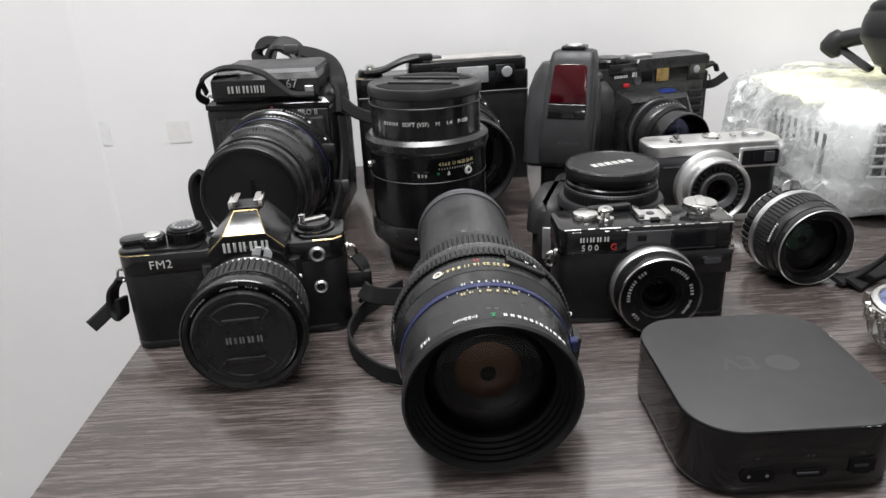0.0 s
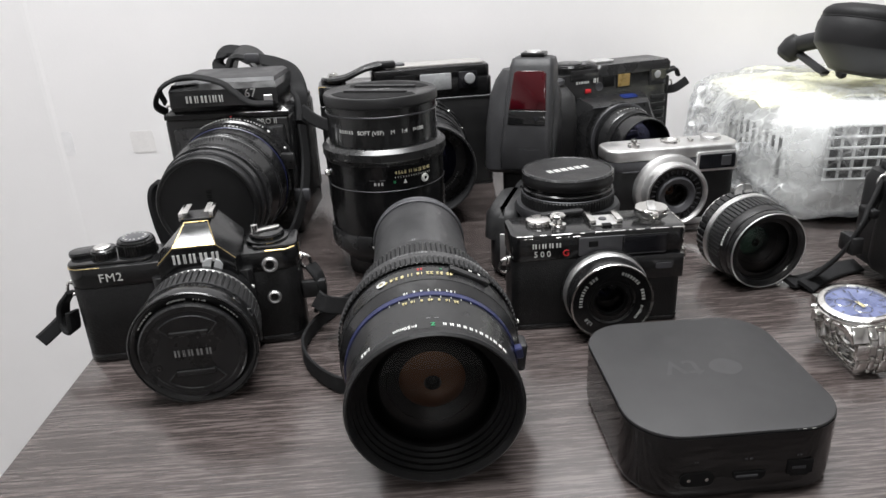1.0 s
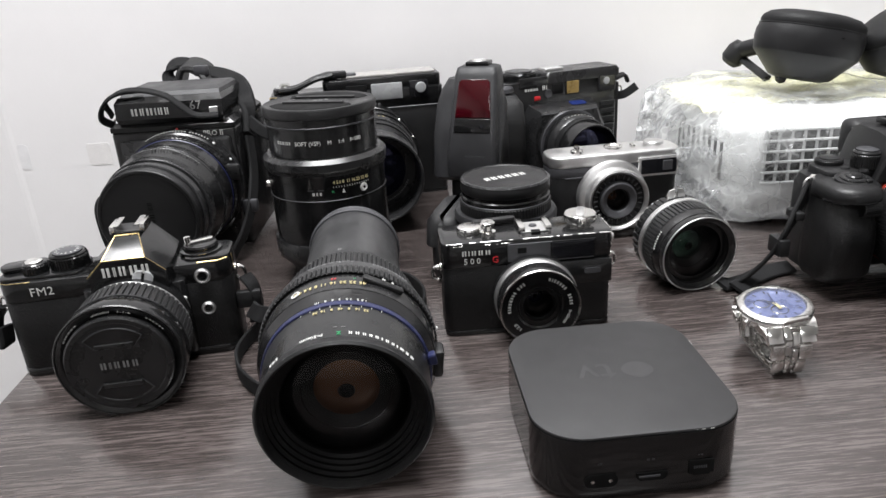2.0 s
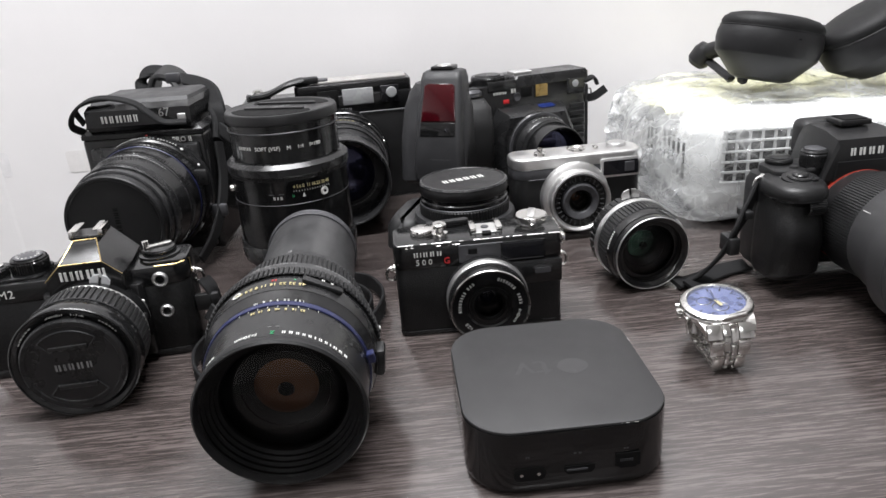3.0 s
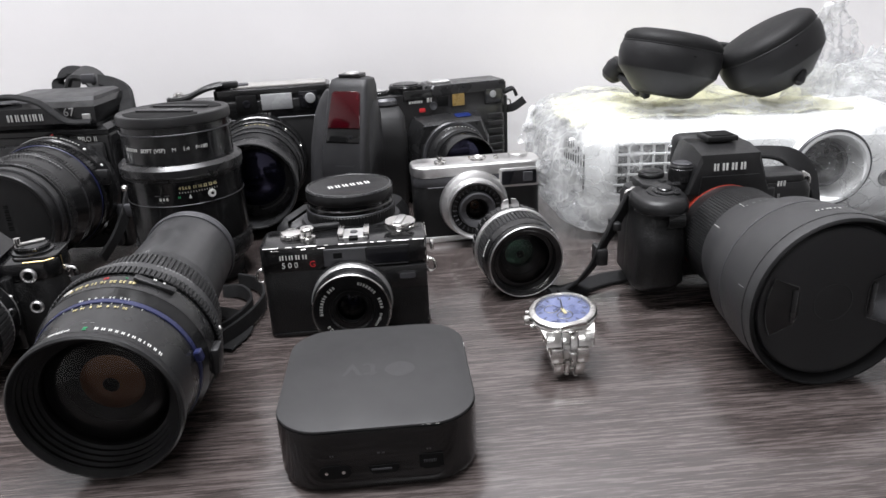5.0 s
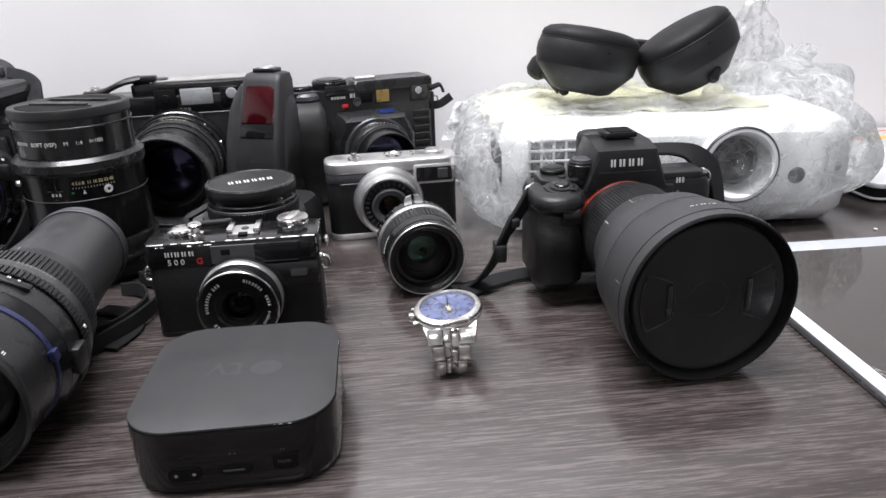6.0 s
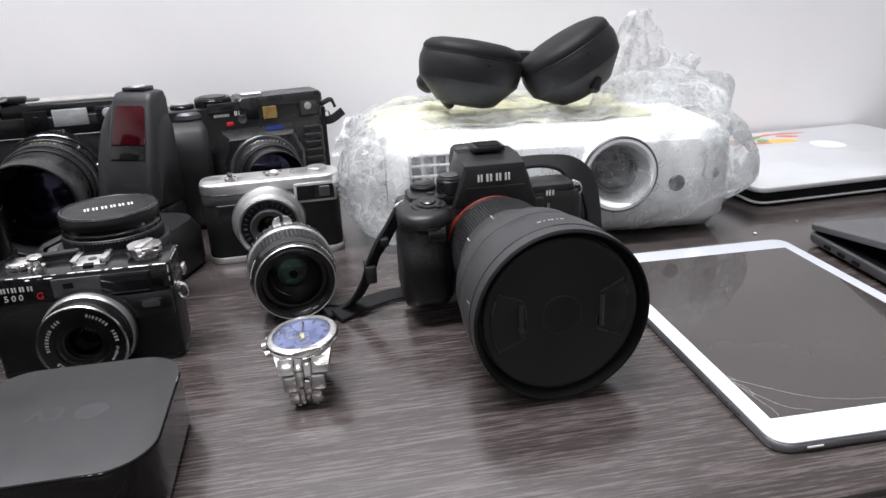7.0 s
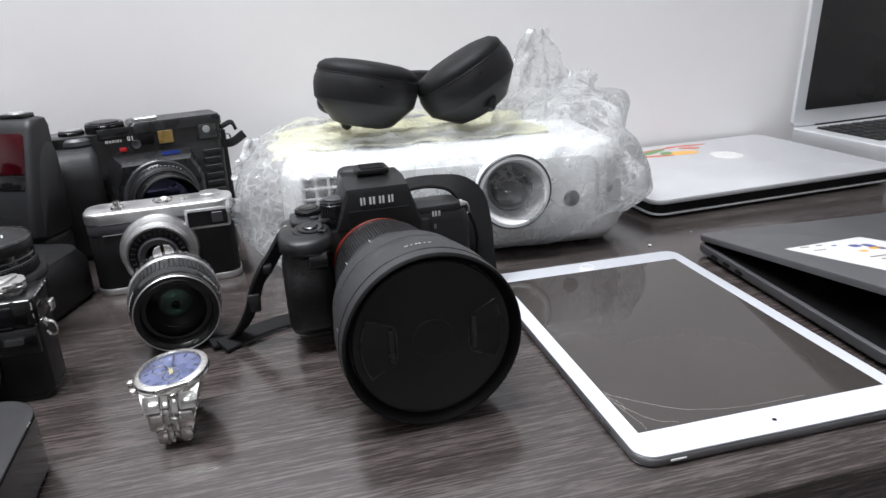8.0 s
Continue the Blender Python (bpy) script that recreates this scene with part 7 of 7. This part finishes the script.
def dark_laptop():
    t = thing("laptop", 0.7035, 0.4805, 0, -4.6, label="dark grey laptop with a slightly open lid and white sticker", category="laptop", group="laptops on the table")
    W, D = 0.31, 0.222
    part("base", loft([rrect3(W - 2 * i, D - 2 * i, 0.008, z, W / 2, -D / 2) for i, z in ((0.006, 0.001), (0.001, 0.004), (0.0, 0.006), (0.0, 0.0115), (0.001, 0.0122))]), DARKMETAL, t, smooth=40)
    # Deck coloured black for the dim interior beneath the lid.
    part("shaded_deck", slab(rrect(W - 0.006, D - 0.006, 0.006, 3, W / 2, -D / 2), 0.012, 0.0126), HOLE, t)
    for i in range(3):
        part("side_port", slab(rrect(0.009, 0.003, 0.0012, 3), 0, 0.0006), HOLE, t, m=pose(-0.0001, -0.03 - 0.018 * i, 0.0072, 90, 0, -90))
    m = pose(0, 0, 0.0135, -9)
    lid = part("lid", slab(rrect(W, D, 0.008, 4, W / 2, -D / 2), 0.0, 0.0055, 0.0012), DARKMETAL, t, "dark grey metal lid", m=m)
    part("display", slab(rrect(W - 0.008, D - 0.008, 0.004, 3, W / 2, -D / 2), -0.0006, 0.0002), GLOSSBLACK, lid, m=m)
    s = part("sticker", slab([(0.020, -0.093), (0.093, -0.083), (0.104, -0.175), (0.031, -0.185)], 0.0054, 0.0058), WHITE, t, "white printed sticker", m=m)
    rnd = random.Random(5)
    for x, y, w, d, mat in ((0.04, -0.09, 0.012, 0.004, GREYPRINT), (0.058, -0.09, 0.008, 0.004, GREYPRINT), (0.07, -0.096, 0.006, 0.004, STICKBLUE), (0.085, -0.105, 0.012, 0.012, STICKBLUE), (0.1, -0.108, 0.01, 0.016, STICKBLUE), (0.094, -0.118, 0.014, 0.01, STICKYELLOW),
                         (0.11, -0.115, 0.008, 0.012, STICKBLUE), (0.08, -0.12, 0.01, 0.008, STICKYELLOW), (0.075, -0.14, 0.04, 0.003, GREYPRINT), (0.085, -0.147, 0.045, 0.003, GREYPRINT), (0.08, -0.155, 0.05, 0.003, GREYPRINT), (0.05, -0.102, 0.016, 0.0025, GREYPRINT)):
        part("printed_mark", slab(rrect(w * 0.6, d * 0.7, min(w, d) * 0.2, 3, 0.022 + (x - 0.022) * 0.66, y - 0.006), 0.0057, 0.006), mat, s, m=m @ pose(0, 0, 0, 0, 0, rnd.uniform(-2, 2)))
    part("hinge", moved(lathe([(0, 0), (0.0045, 0), (0.0045, 0.22), (0, 0.22)], 18), pose(0.045, -0.002, 0.012, 0, 90, 0)), BLACK, t)


def open_laptop():
    t = thing("laptop", 1.0665, 0.796, 0, 3, label="open silver laptop with a black screen near the wall", category="laptop", group="laptops on the table")
    W, D, T = 0.33, 0.225, 0.031
    part("base", loft([rrect3(W - 2 * i, D - 2 * i, 0.01, z, W / 2, -D / 2) for i, z in ((0.008, 0.001), (0.001, 0.006), (0.0, 0.01), (0.0, T - 0.001), (0.001, T))]), ALU, t, smooth=40)
    deck = part("key_well", slab(rrect(0.285, 0.105, 0.004, 3, W / 2, -0.074), T - 0.0002, T + 0.0003), MATTE, t)
    key = None
    for r in range(6):
        for c in range(14):
            if key is None:
                key = part("key", rbox(0.0165, 0.0145, 0.002, 0.0006, 1), KEYBLACK, deck)
                first = key
            else:
                first = new("key", key.data)
                first.parent = deck
            first.location = (W / 2 - 0.1315 + c * 0.0202, -0.0295 - r * 0.0172, T + 0.001)
    part("trackpad", slab(rrect(0.1, 0.066, 0.004, 3, W / 2, -0.178), T - 0.0002, T + 0.0002), ALU, t)
    m = pose(0, -0.002, T + 0.001, 93)
    lid = part("lid", slab(rrect(W, 0.222, 0.008, 4, W / 2, 0.111), -0.004, 0.002, 0.0008), ALU, t, "silver screen frame", m=m)
    part("screen", slab(rrect(W - 0.034, 0.186, 0.002, 2, W / 2, 0.116), 0.0018, 0.0024), SCREENOFF, lid, "black switched-off screen", m=m)
    part("hinge", moved(lathe([(0, 0), (0.004, 0), (0.004, 0.25), (0, 0.25)], 18), pose(0.04, -0.001, T, 0, 90, 0)), BLACK, t)


# ---------------------------------------------------------------- small things on the table and wall
def loose_strap():
    t = thing("camera_strap", 0.05, 0.43, 0, 0, label="black neck strap coiled on the table behind the lens", category="strap")
    part("outer_loop", ribbon([(-0.01, 0.075, 0.007), (0.008, 0.06, 0.008), (0.018, 0.03, 0.008), (0.012, -0.004, 0.008), (-0.002, -0.03, 0.007), (-0.012, -0.045, 0.006)], 0.012, 0.0022, (0, 0.15, 1)), STRAP, t)
    part("inner_loop", ribbon([(-0.02, 0.06, 0.004), (-0.002, 0.05, 0.007), (0.009, 0.025, 0.007), (0.002, -0.002, 0.006), (-0.012, -0.02, 0.005)], 0.011, 0.0022, (0, 0.3, 1)), STRAP, t)
    part("side_loop", ribbon([(-0.075, 0.04, 0.0062), (-0.09, 0.022, 0.0062), (-0.102, 0.0, 0.0062), (-0.108, -0.026, 0.0062), (-0.104, -0.048, 0.0062), (-0.094, -0.066, 0.0062), (-0.08, -0.08, 0.0062), (-0.062, -0.086, 0.0062)], 0.011, 0.002, (0, 0.05, 1)), STRAP, t)
    part("flat_end", ribbon([(-0.025, 0.03, 0.002), (-0.006, 0.02, 0.002), (0.008, -0.006, 0.002), (0.0, -0.035, 0.002)], 0.014, 0.0022, (1, 0.6, 0)), STRAP, t)


def wall_marks():
    for x, z, w, h, mat in ((-0.2955, 0.052, 0.028, 0.026, TAPE), (-0.382, 0.055, 0.012, 0.03, SMUDGE)):
        pts = [(p[0] * (1 + 0.15 * noise.noise(Vector((p[0] * 90, p[1] * 90, x)))), p[1] * (1 + 0.15 * noise.noise(Vector((p[1] * 80, p[0] * 90, z))))) for p in rrect(w, h, 0.004, 5)]
        ob = part("wall_patch", slab(pts, 0, 0.00025), mat, None, m=pose(x, WALL_Y - 0.0001, z, 90))
        tagged(ob, "faint grey mark on the off-white wall", "wall mark", kind="structure")


def crumbs():
    for x, y, r, mat in ((0.678, 0.515, 0.0016, WHITE), (-0.118, 0.745, 0.002, BRASS), (0.735, 0.535, 0.0008, WHITE)):
        bm = bmesh.new()
        bmesh.ops.create_icosphere(bm, subdivisions=2, radius=r)
        for v in bm.verts:
            v.co *= 1 + 0.3 * noise.noise(v.co * 900)
            v.co.z *= 0.5
        ob = part("crumb", bm, mat, None, m=pose(x, y, r * 0.45))
        tagged(ob, "tiny pale crumb lying on the table top", "crumb")


def unseen_fixture(x, y):
    # Added out-of-view housing, one for the main lamp and one for the fill.
    t = thing("unseen_light", x, y, CEIL_Z, label="unseen long white ceiling fixture added round an area lamp", category="ceiling light")
    for dx, dy, w, d in ((0, 0.165, 1.26, 0.03), (0, -0.165, 1.26, 0.03), (0.615, 0, 0.03, 0.3), (-0.615, 0, 0.03, 0.3)):
        part("frame", rbox(w, d, 0.05, 0.003, 1, at=(dx, dy, -0.025)), WHITEPLASTIC, t)
    part("back_plate", rbox(1.2, 0.3, 0.008, 0, at=(0, 0, -0.006)), WHITEPLASTIC, t)


projector()
foam_sheet()
bubble_wrap()
headphones()
tablet()
closed_laptop()
dark_laptop()
open_laptop()
loose_strap()
wall_marks()
crumbs()
for lx, ly, watts in LAMPS:
    unseen_fixture(lx, ly)
